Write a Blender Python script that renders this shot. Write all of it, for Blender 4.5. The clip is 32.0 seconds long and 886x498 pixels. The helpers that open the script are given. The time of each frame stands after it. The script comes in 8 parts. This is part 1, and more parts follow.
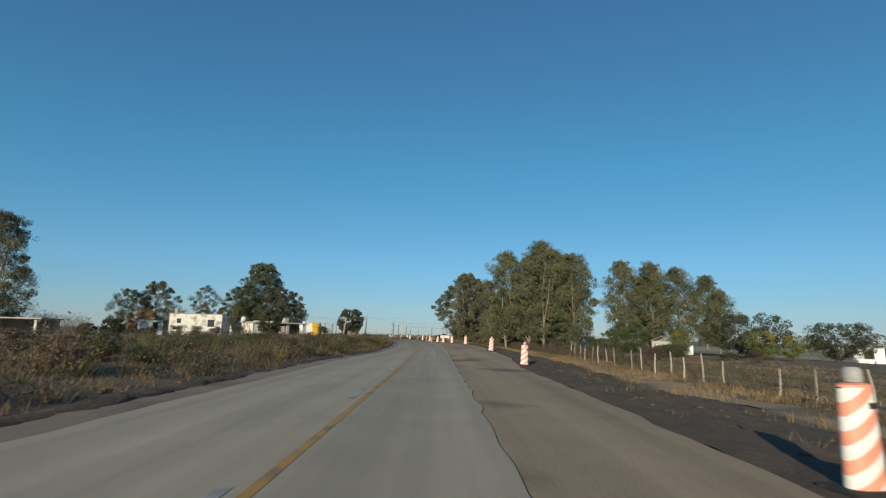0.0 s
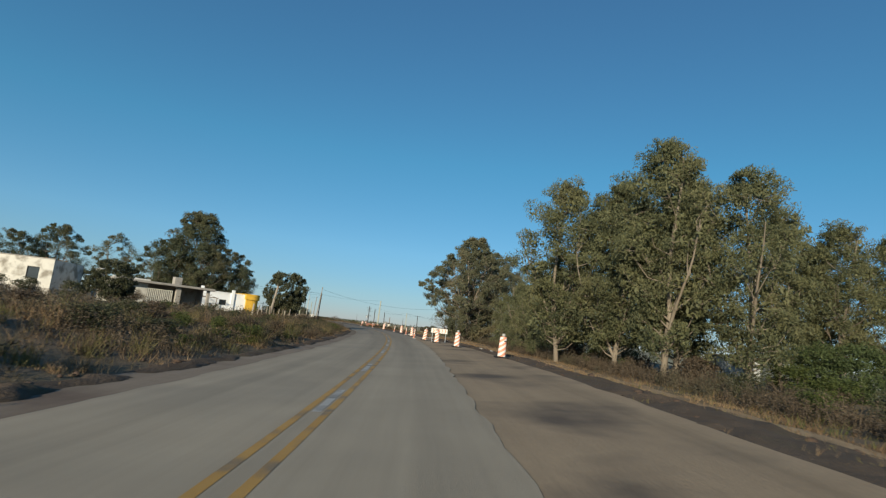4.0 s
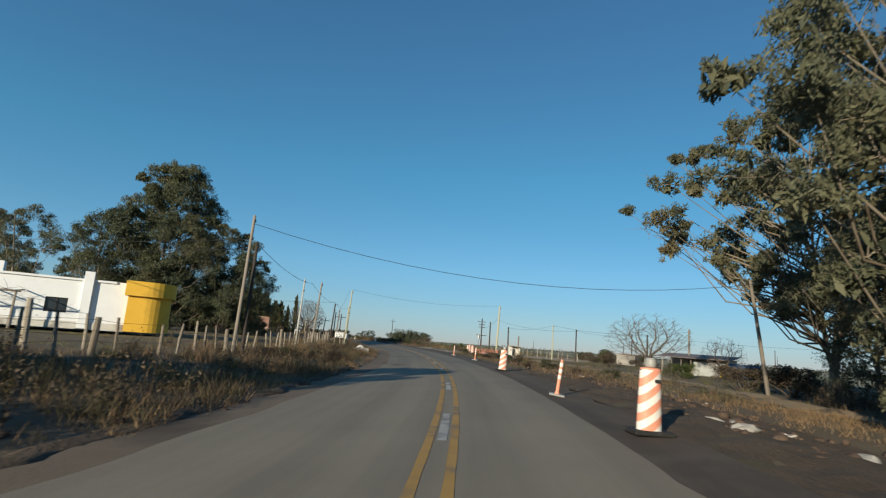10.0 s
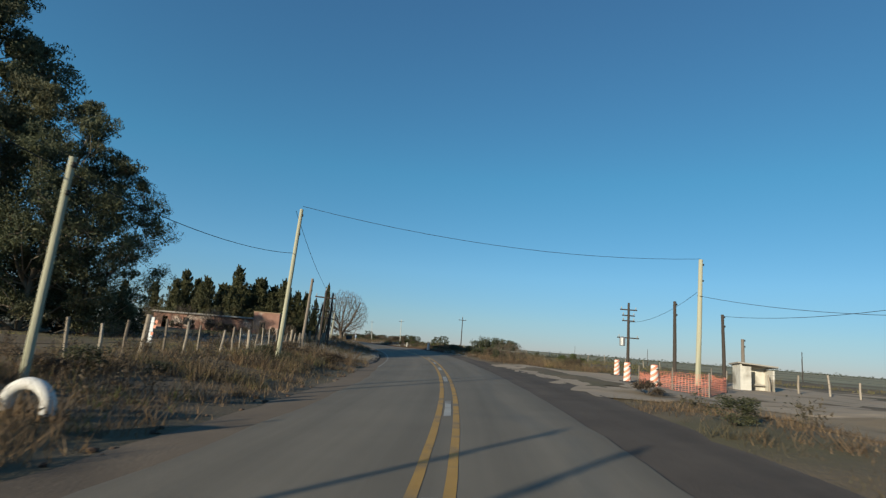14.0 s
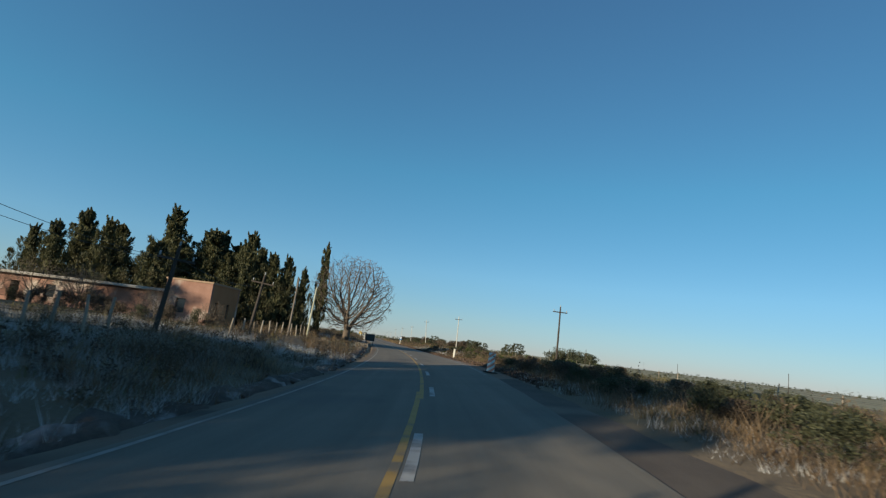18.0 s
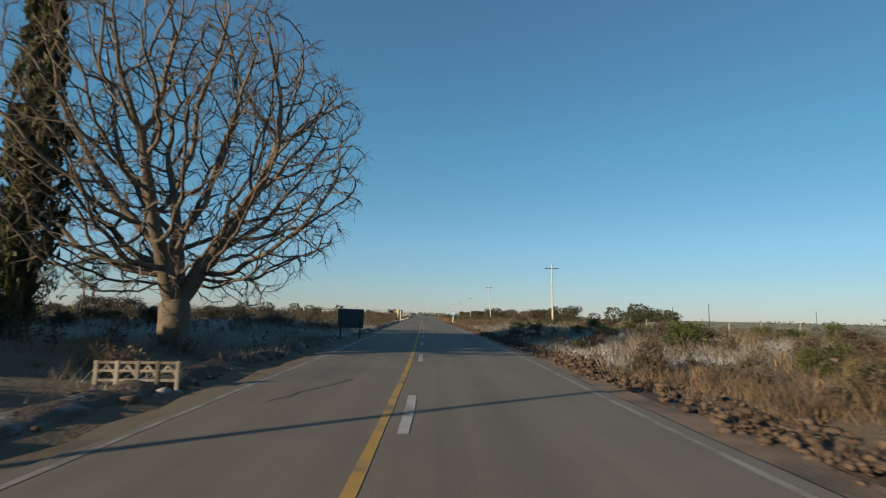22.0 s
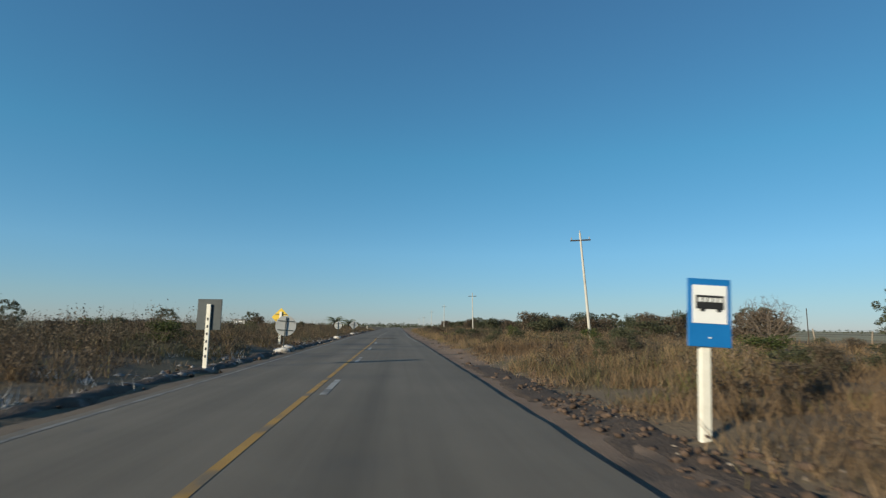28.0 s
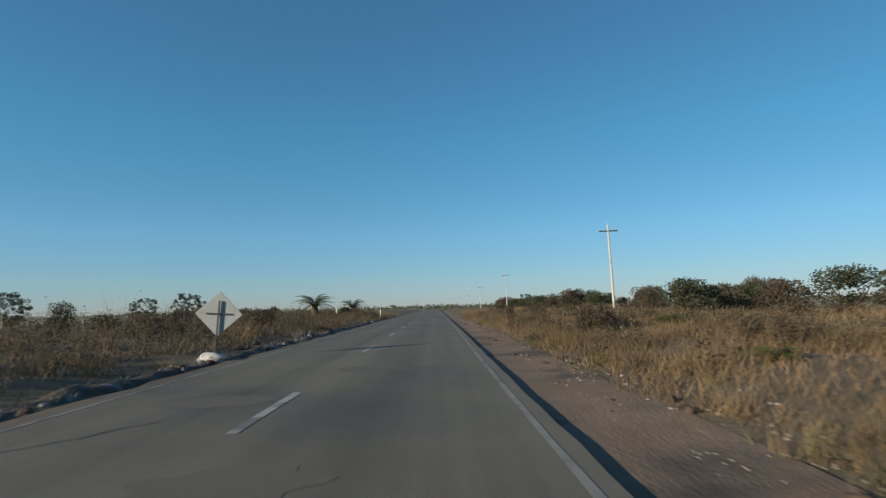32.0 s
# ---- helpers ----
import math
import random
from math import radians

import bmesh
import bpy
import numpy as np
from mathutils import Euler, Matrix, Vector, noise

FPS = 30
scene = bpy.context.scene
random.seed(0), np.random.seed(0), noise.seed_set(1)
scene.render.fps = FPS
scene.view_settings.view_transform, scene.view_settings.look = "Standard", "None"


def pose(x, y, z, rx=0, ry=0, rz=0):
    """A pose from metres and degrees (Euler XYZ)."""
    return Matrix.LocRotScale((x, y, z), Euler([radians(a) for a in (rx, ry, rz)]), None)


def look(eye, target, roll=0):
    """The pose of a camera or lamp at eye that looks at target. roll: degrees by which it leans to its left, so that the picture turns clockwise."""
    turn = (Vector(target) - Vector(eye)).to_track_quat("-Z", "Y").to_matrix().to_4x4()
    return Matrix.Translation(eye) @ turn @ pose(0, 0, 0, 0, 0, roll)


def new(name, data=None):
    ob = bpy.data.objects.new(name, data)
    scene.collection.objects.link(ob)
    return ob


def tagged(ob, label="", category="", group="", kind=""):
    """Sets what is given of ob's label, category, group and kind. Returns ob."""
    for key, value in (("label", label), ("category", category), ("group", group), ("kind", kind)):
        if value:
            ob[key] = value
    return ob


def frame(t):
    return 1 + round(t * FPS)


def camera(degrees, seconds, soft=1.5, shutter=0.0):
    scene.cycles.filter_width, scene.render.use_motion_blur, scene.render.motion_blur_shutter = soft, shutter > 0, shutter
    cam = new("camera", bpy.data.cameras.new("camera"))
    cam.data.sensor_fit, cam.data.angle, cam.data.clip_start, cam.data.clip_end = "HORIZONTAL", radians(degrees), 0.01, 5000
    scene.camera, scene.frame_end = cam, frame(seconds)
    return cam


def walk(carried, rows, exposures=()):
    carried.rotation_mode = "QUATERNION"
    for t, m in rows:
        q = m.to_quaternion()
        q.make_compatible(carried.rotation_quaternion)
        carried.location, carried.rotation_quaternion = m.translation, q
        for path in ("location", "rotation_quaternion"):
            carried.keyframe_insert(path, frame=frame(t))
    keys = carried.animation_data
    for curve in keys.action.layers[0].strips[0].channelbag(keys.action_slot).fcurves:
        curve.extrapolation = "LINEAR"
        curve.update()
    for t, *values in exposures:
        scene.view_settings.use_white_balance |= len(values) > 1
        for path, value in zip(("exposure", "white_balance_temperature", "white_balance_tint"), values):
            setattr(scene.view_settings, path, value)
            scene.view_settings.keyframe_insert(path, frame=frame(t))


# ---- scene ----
cam = camera(78.87, 32.0, soft=1.25, shutter=0.16)
# The camera: seconds, place, point looked at, lean.
PATH = [
    (0.0, look((-0.00, 0.00, 1.347), (0.035, 9.873, 2.935), 1.35)),
    (0.5, look((-0.00, 5.71, 1.352), (0.200, 15.561, 3.079), 1.26)),
    (1.0, look((0.00, 11.41, 1.352), (-0.030, 21.305, 2.825), 2.43)),
    (1.5, look((0.00, 17.09, 1.350), (-0.103, 26.980, 2.841), 1.61)),
    (2.0, look((-0.04, 22.77, 1.356), (0.271, 32.695, 2.571), 1.53)),
    (2.5, look((-0.18, 28.52, 1.346), (0.019, 38.457, 2.435), 2.31)),
    (3.0, look((-0.28, 34.29, 1.350), (-0.099, 44.226, 2.481), 3.67)),
    (3.5, look((-0.34, 40.09, 1.350), (-0.151, 50.011, 2.628), 5.14)),
    (4.0, look((-0.38, 45.93, 1.350), (-0.204, 55.817, 2.817), 6.25)),
    (4.5, look((-0.38, 51.79, 1.349), (-0.323, 61.652, 2.987), 6.54)),
    (5.0, look((-0.36, 57.68, 1.360), (-0.574, 67.523, 3.088), 5.54)),
    (5.5, look((-0.42, 63.60, 1.348), (-0.906, 73.455, 2.975), 5.82)),
    (6.0, look((-0.61, 69.54, 1.361), (-1.171, 79.380, 3.046), 4.97)),
    (6.5, look((-0.98, 75.55, 1.350), (-1.888, 85.347, 3.115), 5.12)),
    (7.0, look((-1.41, 81.55, 1.347), (-2.453, 91.363, 2.986), 5.25)),
    (7.5, look((-1.91, 87.57, 1.353), (-3.176, 97.350, 3.007), 4.43)),
    (8.0, look((-2.43, 93.58, 1.341), (-3.941, 103.335, 2.954), 4.72)),
    (8.5, look((-2.94, 99.64, 1.347), (-4.326, 109.411, 2.944), 6.30)),
    (9.0, look((-3.55, 105.71, 1.345), (-5.136, 115.459, 2.893), 3.22)),
    (9.5, look((-4.36, 111.82, 1.349), (-6.476, 121.469, 2.908), 3.69)),
    (10.0, look((-5.33, 117.97, 1.348), (-7.406, 127.600, 3.043), 4.33)),
    (10.5, look((-6.43, 124.13, 1.350), (-8.653, 133.761, 2.855), 4.62)),
    (11.0, look((-7.63, 130.36, 1.355), (-9.833, 139.972, 2.994), 4.65)),
    (11.5, look((-8.94, 136.58, 1.351), (-11.405, 146.135, 2.955), 4.22)),
    (12.0, look((-10.34, 142.73, 1.348), (-12.863, 152.278, 2.907), 4.38)),
    (12.5, look((-11.81, 148.84, 1.348), (-14.631, 158.292, 2.965), 3.45)),
    (13.0, look((-13.32, 154.94, 1.360), (-16.421, 164.287, 3.085), 3.65)),
    (13.5, look((-14.92, 160.91, 1.346), (-18.536, 170.094, 2.935), 4.10)),
    (14.0, look((-16.56, 166.70, 1.345), (-20.143, 175.877, 3.070), 4.52)),
    (14.5, look((-18.26, 172.32, 1.349), (-21.875, 181.484, 3.040), 4.49)),
    (15.0, look((-20.15, 177.96, 1.350), (-23.899, 187.078, 3.034), 4.70)),
    (15.5, look((-22.22, 183.62, 1.350), (-26.153, 192.658, 3.046), 5.02)),
    (16.0, look((-24.45, 189.28, 1.350), (-28.573, 198.223, 3.070), 5.33)),
    (16.5, look((-26.80, 194.92, 1.347), (-31.097, 203.777, 3.095), 5.50)),
    (17.0, look((-29.26, 200.52, 1.349), (-33.666, 209.325, 3.122), 5.41)),
    (17.5, look((-31.82, 206.09, 1.347), (-36.456, 214.782, 3.074), 5.70)),
    (18.0, look((-34.44, 211.64, 1.347), (-39.234, 220.244, 3.077), 7.15)),
    (18.5, look((-37.20, 217.17, 1.353), (-42.302, 225.604, 3.053), 6.71)),
    (19.0, look((-40.16, 222.69, 1.352), (-45.379, 231.063, 3.014), 7.18)),
    (19.5, look((-43.41, 228.25, 1.353), (-48.782, 236.508, 3.076), 6.76)),
    (20.0, look((-46.77, 233.84, 1.356), (-52.332, 241.974, 3.079), 6.20)),
    (20.5, look((-50.23, 239.38, 1.351), (-56.024, 247.379, 2.945), 6.02)),
    (21.0, look((-53.77, 244.93, 1.348), (-59.654, 252.821, 3.084), 5.00)),
    (21.5, look((-57.29, 250.46, 1.348), (-63.125, 258.394, 3.078), 3.17)),
    (22.0, look((-60.85, 255.99, 1.354), (-66.470, 264.167, 2.561), 1.42)),
    (22.5, look((-64.49, 261.46, 1.363), (-70.123, 269.618, 2.693), 1.43)),
    (23.0, look((-68.23, 266.89, 1.345), (-74.086, 274.910, 2.513), 0.97)),
    (23.5, look((-72.08, 272.37, 1.350), (-77.736, 280.554, 2.371), -0.23)),
    (24.0, look((-76.03, 277.95, 1.354), (-81.681, 286.130, 2.431), -0.01)),
    (24.5, look((-80.10, 283.65, 1.351), (-85.169, 292.184, 2.554), 1.70)),
    (25.0, look((-84.26, 289.44, 1.350), (-89.102, 298.112, 2.529), 2.31)),
    (25.5, look((-88.49, 295.32, 1.350), (-93.359, 303.983, 2.441), 2.19)),
    (26.0, look((-92.79, 301.24, 1.350), (-97.803, 309.837, 2.372), 1.69)),
    (26.5, look((-97.15, 307.20, 1.351), (-102.295, 315.714, 2.408), 1.20)),
    (27.0, look((-101.56, 313.17, 1.349), (-106.699, 321.657, 2.629), 1.08)),
    (27.5, look((-105.97, 319.24, 1.348), (-111.108, 327.694, 2.770), 1.29)),
    (28.0, look((-110.40, 325.36, 1.336), (-115.561, 333.813, 2.749), 0.79)),
    (28.5, look((-114.89, 331.51, 1.349), (-119.752, 340.156, 2.629), 0.85)),
    (29.0, look((-119.35, 337.69, 1.335), (-124.670, 346.042, 2.715), 1.42)),
    (29.5, look((-123.80, 343.81, 1.356), (-128.996, 352.218, 2.881), 1.51)),
    (30.0, look((-128.29, 349.96, 1.348), (-133.508, 358.322, 3.029), 0.66)),
    (30.5, look((-132.79, 356.17, 1.337), (-138.289, 364.375, 2.886), 0.96)),
    (31.0, look((-137.26, 362.49, 1.334), (-142.769, 370.734, 2.664), 1.03)),
    (31.5, look((-141.81, 368.79, 1.362), (-147.481, 376.922, 2.669), 0.22)),
    (32.0, look((-146.36, 375.02, 1.353), (-152.093, 383.147, 2.408), -1.47)),
]
EXPOSURES = [(0.0, 0.35, 5750, 1), (4.0, 0.40, 5800, 1), (17.0, 0.45, 5800, 1), (18.0, 0.52, 6000, 2), (19.0, 0.68, 6400, 4), (21.0, 0.68, 7000, 5), (22.0, 0.58, 6500, 5), (23.0, 0.62, 6150, 4), (24.0, 0.66, 6350, 4), (27.0, 0.48, 5850, 1), (32.0, 0.46, 5850, 1)]
walk(cam, PATH, EXPOSURES)

# ---- daylight: a low winter sun behind the traveller's left shoulder ----
SUN_EL, SHADOW_DIR = 14.0, 18.0          # degrees; shadows point this far right of +y
world = bpy.data.worlds.new("sky")
scene.world = world
world.use_nodes = True
wn = world.node_tree.nodes
sky = wn.new("ShaderNodeTexSky")
sky.sky_type = "NISHITA"
sky.sun_disc = False
sky.sun_elevation = radians(SUN_EL)
sky.sun_rotation = radians(180 + SHADOW_DIR)
sky.altitude, sky.air_density, sky.dust_density, sky.ozone_density = 200.0, 0.75, 0.0, 3.2
# morning haze: the clear sky dims and greys towards the horizon all round
wk = world.node_tree.links
wco, wsep, haze, wmul = wn.new("ShaderNodeTexCoord"), wn.new("ShaderNodeSeparateXYZ"), wn.new("ShaderNodeValToRGB"), wn.new("ShaderNodeMix")
wk.new(wco.outputs["Generated"], wsep.inputs[0])
wk.new(wsep.outputs["Z"], haze.inputs[0])
for _e, (_p, _c) in zip([haze.color_ramp.elements[0], haze.color_ramp.elements[1]] + [haze.color_ramp.elements.new(v) for v in (0.05, 0.13, 0.3)],
                        ((0.0, (0.45, 0.405, 0.47)), (0.6, (0.62, 0.99, 0.83)), (0.05, (0.58, 0.54, 0.51)), (0.13, (0.69, 0.73, 0.65)), (0.3, (0.66, 0.91, 0.77)))):
    _e.position, _e.color = _p, (*_c, 1)
wmul.data_type, wmul.blend_type = "RGBA", "MULTIPLY"
wmul.inputs[0].default_value = 1.0
wk.new(sky.outputs[0], wmul.inputs[6])
wk.new(haze.outputs[0], wmul.inputs[7])
# and the haze evens out the brighter sky opposite the sun
wdot, wramp, wside = wn.new("ShaderNodeVectorMath"), wn.new("ShaderNodeMapRange"), wn.new("ShaderNodeMix")
wdot.operation = "DOT_PRODUCT"
wdot.inputs[1].default_value = (math.sin(radians(SHADOW_DIR)), math.cos(radians(SHADOW_DIR)), 0)
wk.new(wco.outputs["Generated"], wdot.inputs[0])
wk.new(wdot.outputs["Value"], wramp.inputs[0])
wramp.inputs[1].default_value, wramp.inputs[2].default_value, wramp.inputs[3].default_value, wramp.inputs[4].default_value = 0.1, 1.0, 1.13, 0.85
wside.data_type, wside.blend_type = "RGBA", "MULTIPLY"
wside.inputs[0].default_value = 1.0
wk.new(wmul.outputs[2], wside.inputs[6])
wk.new(wramp.outputs[0], wside.inputs[7])
wk.new(wside.outputs[2], wn["Background"].inputs[0])
wn["Background"].inputs[1].default_value = 0.121
sun_data = bpy.data.lights.new("sun", "SUN")
sun_data.energy, sun_data.angle, sun_data.color = 5.0, radians(0.6), (1.0, 0.80, 0.57)
sun = new("sun", sun_data)
_a, _e = radians(SHADOW_DIR), radians(SUN_EL)
sun.matrix_world = look((0, 0, 60), (math.sin(_a) * math.cos(_e), math.cos(_a) * math.cos(_e), 60 - math.sin(_e)))

# ---- materials ----
def surf(name, dark, light, scale=3.0, rough=0.85, bump=0.3, fine=40.0, spots=None, spot_scale=0.4, spot_at=0.6,
         island=0.0, each=0.0, metal=0.0, stretch=(1, 1, 1), spec=0.3, bump_size=0.02):
    """A weathered surface: two tones mixed by noise at two sizes, optional stains, optional change from piece to piece."""
    m = bpy.data.materials.new(name)
    m.use_nodes = True
    n, k = m.node_tree.nodes, m.node_tree.links
    b = n["Principled BSDF"]
    co = n.new("ShaderNodeTexCoord")
    mp = n.new("ShaderNodeMapping")
    mp.inputs["Scale"].default_value = stretch
    k.new(co.outputs["Object"], mp.inputs[0])
    big, small = n.new("ShaderNodeTexNoise"), n.new("ShaderNodeTexNoise")
    for t, sc, d in ((big, scale, 5.0), (small, fine, 4.0)):
        k.new(mp.outputs[0], t.inputs["Vector"])
        t.inputs["Scale"].default_value, t.inputs["Detail"].default_value = sc, d
        t.inputs["Roughness"].default_value = 0.62
    add = n.new("ShaderNodeMath")
    add.operation = "MULTIPLY_ADD"
    k.new(big.outputs[0], add.inputs[0])
    add.inputs[1].default_value = 1.3
    sm = n.new("ShaderNodeMath")
    sm.operation = "MULTIPLY_ADD"
    k.new(small.outputs[0], sm.inputs[0])
    sm.inputs[1].default_value, sm.inputs[2].default_value = 0.7, -0.5
    k.new(sm.outputs[0], add.inputs[2])
    fac = add
    for amount, source in ((island, "island"), (each, "each")):
        if amount:
            if source == "island":
                r = n.new("ShaderNodeNewGeometry").outputs["Random Per Island"]
            else:
                r = n.new("ShaderNodeObjectInfo").outputs["Random"]
            f = n.new("ShaderNodeMath")
            f.operation = "MULTIPLY_ADD"
            k.new(r, f.inputs[0])
            f.inputs[1].default_value = amount
            f2 = n.new("ShaderNodeMath")
            f2.operation = "SUBTRACT"
            k.new(fac.outputs[0], f2.inputs[0])
            f2.inputs[1].default_value = amount / 2
            k.new(f2.outputs[0], f.inputs[2])
            fac = f
    mix = n.new("ShaderNodeMix")
    mix.data_type = "RGBA"
    k.new(fac.outputs[0], mix.inputs[0])
    mix.inputs[6].default_value, mix.inputs[7].default_value = (*dark, 1), (*light, 1)
    out = mix.outputs[2]
    if spots:
        st = n.new("ShaderNodeTexNoise")
        k.new(mp.outputs[0], st.inputs["Vector"])
        st.inputs["Scale"].default_value, st.inputs["Detail"].default_value = spot_scale, 6.0
        rp = n.new("ShaderNodeMapRange")
        k.new(st.outputs[0], rp.inputs[0])
        rp.inputs[1].default_value, rp.inputs[2].default_value = spot_at - 0.06, spot_at + 0.08
        m2 = n.new("ShaderNodeMix")
        m2.data_type = "RGBA"
        k.new(rp.outputs[0], m2.inputs[0])
        k.new(out, m2.inputs[6])
        m2.inputs[7].default_value = (*spots, 1)
        out = m2.outputs[2]
    k.new(out, b.inputs["Base Color"])
    b.inputs["Roughness"].default_value, b.inputs["Metallic"].default_value = rough, metal
    b.inputs["Specular IOR Level"].default_value = spec
    if bump:
        bp = n.new("ShaderNodeBump")
        bp.inputs["Strength"].default_value, bp.inputs["Distance"].default_value = bump, bump_size
        k.new(small.outputs[0], bp.inputs["Height"])
        k.new(bp.outputs[0], b.inputs["Normal"])
    return m


def leafy(name, dark, light, sheen=0.3, patch=0.5, tone=None):
    """Leaves or blades: colour from blade to blade, slow change over the ground, some light through."""
    m = bpy.data.materials.new(name)
    m.use_nodes = True
    n, k = m.node_tree.nodes, m.node_tree.links
    b = n["Principled BSDF"]
    g, co, t = n.new("ShaderNodeNewGeometry"), n.new("ShaderNodeTexCoord"), n.new("ShaderNodeTexNoise")
    k.new(co.outputs["Object"], t.inputs["Vector"])
    t.inputs["Scale"].default_value, t.inputs["Detail"].default_value = patch, 4.0
    a = n.new("ShaderNodeMath")
    a.operation = "MULTIPLY_ADD"
    k.new(g.outputs["Random Per Island"], a.inputs[0])
    a.inputs[1].default_value = 0.6
    a2 = n.new("ShaderNodeMath")
    a2.operation = "MULTIPLY_ADD"
    k.new(t.outputs[0], a2.inputs[0])
    a2.inputs[1].default_value, a2.inputs[2].default_value = 1.6, -0.6
    k.new(a2.outputs[0], a.inputs[2])
    mix = n.new("ShaderNodeMix")
    mix.data_type = "RGBA"
    k.new(a.outputs[0], mix.inputs[0])
    mix.inputs[6].default_value, mix.inputs[7].default_value = (*dark, 1), (*light, 1)
    out = mix.outputs[2]
    if tone:
        m2, t2, r2 = n.new("ShaderNodeMix"), n.new("ShaderNodeTexNoise"), n.new("ShaderNodeMapRange")
        m2.data_type = "RGBA"
        k.new(co.outputs["Object"], t2.inputs["Vector"])
        t2.inputs["Scale"].default_value, t2.inputs["Detail"].default_value = patch * 0.4, 3.0
        k.new(t2.outputs[0], r2.inputs[0])
        r2.inputs[1].default_value, r2.inputs[2].default_value = 0.48, 0.66
        k.new(r2.outputs[0], m2.inputs[0])
        k.new(out, m2.inputs[6])
        m2.inputs[7].default_value = (*tone, 1)
        out = m2.outputs[2]
    k.new(out, b.inputs["Base Color"])
    b.inputs["Roughness"].default_value = 0.65
    b.inputs["Specular IOR Level"].default_value = 0.25
    tr = n.new("ShaderNodeBsdfTranslucent")
    k.new(out, tr.inputs[0])
    sh = n.new("ShaderNodeMixShader")
    sh.inputs[0].default_value = sheen
    k.new(b.outputs[0], sh.inputs[1])
    k.new(tr.outputs[0], sh.inputs[2])
    k.new(sh.outputs[0], n["Material Output"].inputs[0])
    return m


def dust_and_sunlight(m, colour, y0, y1, most):
    """Pale tone for road dust and painted-in sun brightness, thinning out along +y."""
    n, k = m.node_tree.nodes, m.node_tree.links
    b = n["Principled BSDF"]
    was = b.inputs["Base Color"].links[0].from_socket
    co, sep, r, t = n.new("ShaderNodeTexCoord"), n.new("ShaderNodeSeparateXYZ"), n.new("ShaderNodeMapRange"), n.new("ShaderNodeTexNoise")
    k.new(co.outputs["Object"], sep.inputs[0])
    k.new(sep.outputs["Y"], r.inputs[0])
    r.inputs[1].default_value, r.inputs[2].default_value, r.inputs[3].default_value, r.inputs[4].default_value = y0, y1, most, 0.0
    k.new(co.outputs["Object"], t.inputs["Vector"])
    t.inputs["Scale"].default_value, t.inputs["Detail"].default_value = 0.5, 5.0
    a = n.new("ShaderNodeMath")
    a.operation = "MULTIPLY"
    k.new(r.outputs[0], a.inputs[0])
    g = n.new("ShaderNodeMapRange")
    g.inputs[3].default_value, g.inputs[4].default_value = 0.6, 1.3
    k.new(t.outputs[0], g.inputs[0])
    k.new(g.outputs[0], a.inputs[1])
    x = n.new("ShaderNodeMix")
    x.data_type = "RGBA"
    k.new(a.outputs[0], x.inputs[0])
    k.new(was, x.inputs[6])
    x.inputs[7].default_value = (*colour, 1)
    k.new(x.outputs[2], b.inputs["Base Color"])
    return m


def streaky(m, amount, across=1.5, along=0.018):
    """Long wear streaks that follow the lanes; the map holds metres across and along."""
    n, k = m.node_tree.nodes, m.node_tree.links
    b = n["Principled BSDF"]
    was = b.inputs["Base Color"].links[0].from_socket
    co, mp, t, r, x = n.new("ShaderNodeTexCoord"), n.new("ShaderNodeMapping"), n.new("ShaderNodeTexNoise"), n.new("ShaderNodeMapRange"), n.new("ShaderNodeMix")
    mp.inputs["Scale"].default_value = (across, along, 1)
    k.new(co.outputs["UV"], mp.inputs[0])
    k.new(mp.outputs[0], t.inputs["Vector"])
    t.inputs["Scale"].default_value, t.inputs["Detail"].default_value, t.inputs["Roughness"].default_value = 1.0, 5.0, 0.6
    k.new(t.outputs[0], r.inputs[0])
    r.inputs[1].default_value, r.inputs[2].default_value, r.inputs[3].default_value, r.inputs[4].default_value = 0.3, 0.7, 1 - amount, 1 + amount
    x.data_type, x.blend_type = "RGBA", "MULTIPLY"
    x.inputs[0].default_value = 1.0
    k.new(was, x.inputs[6])
    k.new(r.outputs[0], x.inputs[7])
    k.new(x.outputs[2], b.inputs["Base Color"])
    return m


ASPHALT = surf("worn_asphalt", (0.12, 0.101, 0.074), (0.174, 0.147, 0.109), 0.35, 0.82, 0.35, 55, (0.085, 0.078, 0.07), 0.12, 0.62)
# the pale end is dust plus low-sun brightness put into the colour
streaky(dust_and_sunlight(ASPHALT, (0.36, 0.30, 0.212), 40, 185, 0.85), 0.22)
ASPHALT_FRESH = surf("newer_asphalt", (0.105, 0.089, 0.07), (0.152, 0.127, 0.098), 0.3, 0.85, 0.35, 60, (0.08, 0.075, 0.07), 0.1, 0.64)
DIRT = surf("packed_brown_dirt", (0.225, 0.165, 0.102), (0.335, 0.25, 0.155), 0.5, 0.95, 0.5, 18, (0.095, 0.072, 0.052), 0.25, 0.6)
DIRT_DARK = surf("dark_brown_dirt", (0.105, 0.078, 0.053), (0.185, 0.14, 0.095), 0.6, 0.95, 0.5, 18, (0.07, 0.053, 0.038), 0.3, 0.6)
DIRT_LEFT = streaky(surf("smeared_road_dirt", (0.15, 0.115, 0.08), (0.26, 0.205, 0.15), 0.5, 0.95, 0.5, 18, (0.12, 0.085, 0.06), 0.25, 0.58), 0.2)
GRIT = surf("dark_grit", (0.056, 0.042, 0.032), (0.112, 0.087, 0.064), 0.7, 0.95, 0.6, 30, (0.14, 0.11, 0.08), 0.3, 0.66)
streaky(DIRT, 0.22)
streaky(GRIT, 0.25)
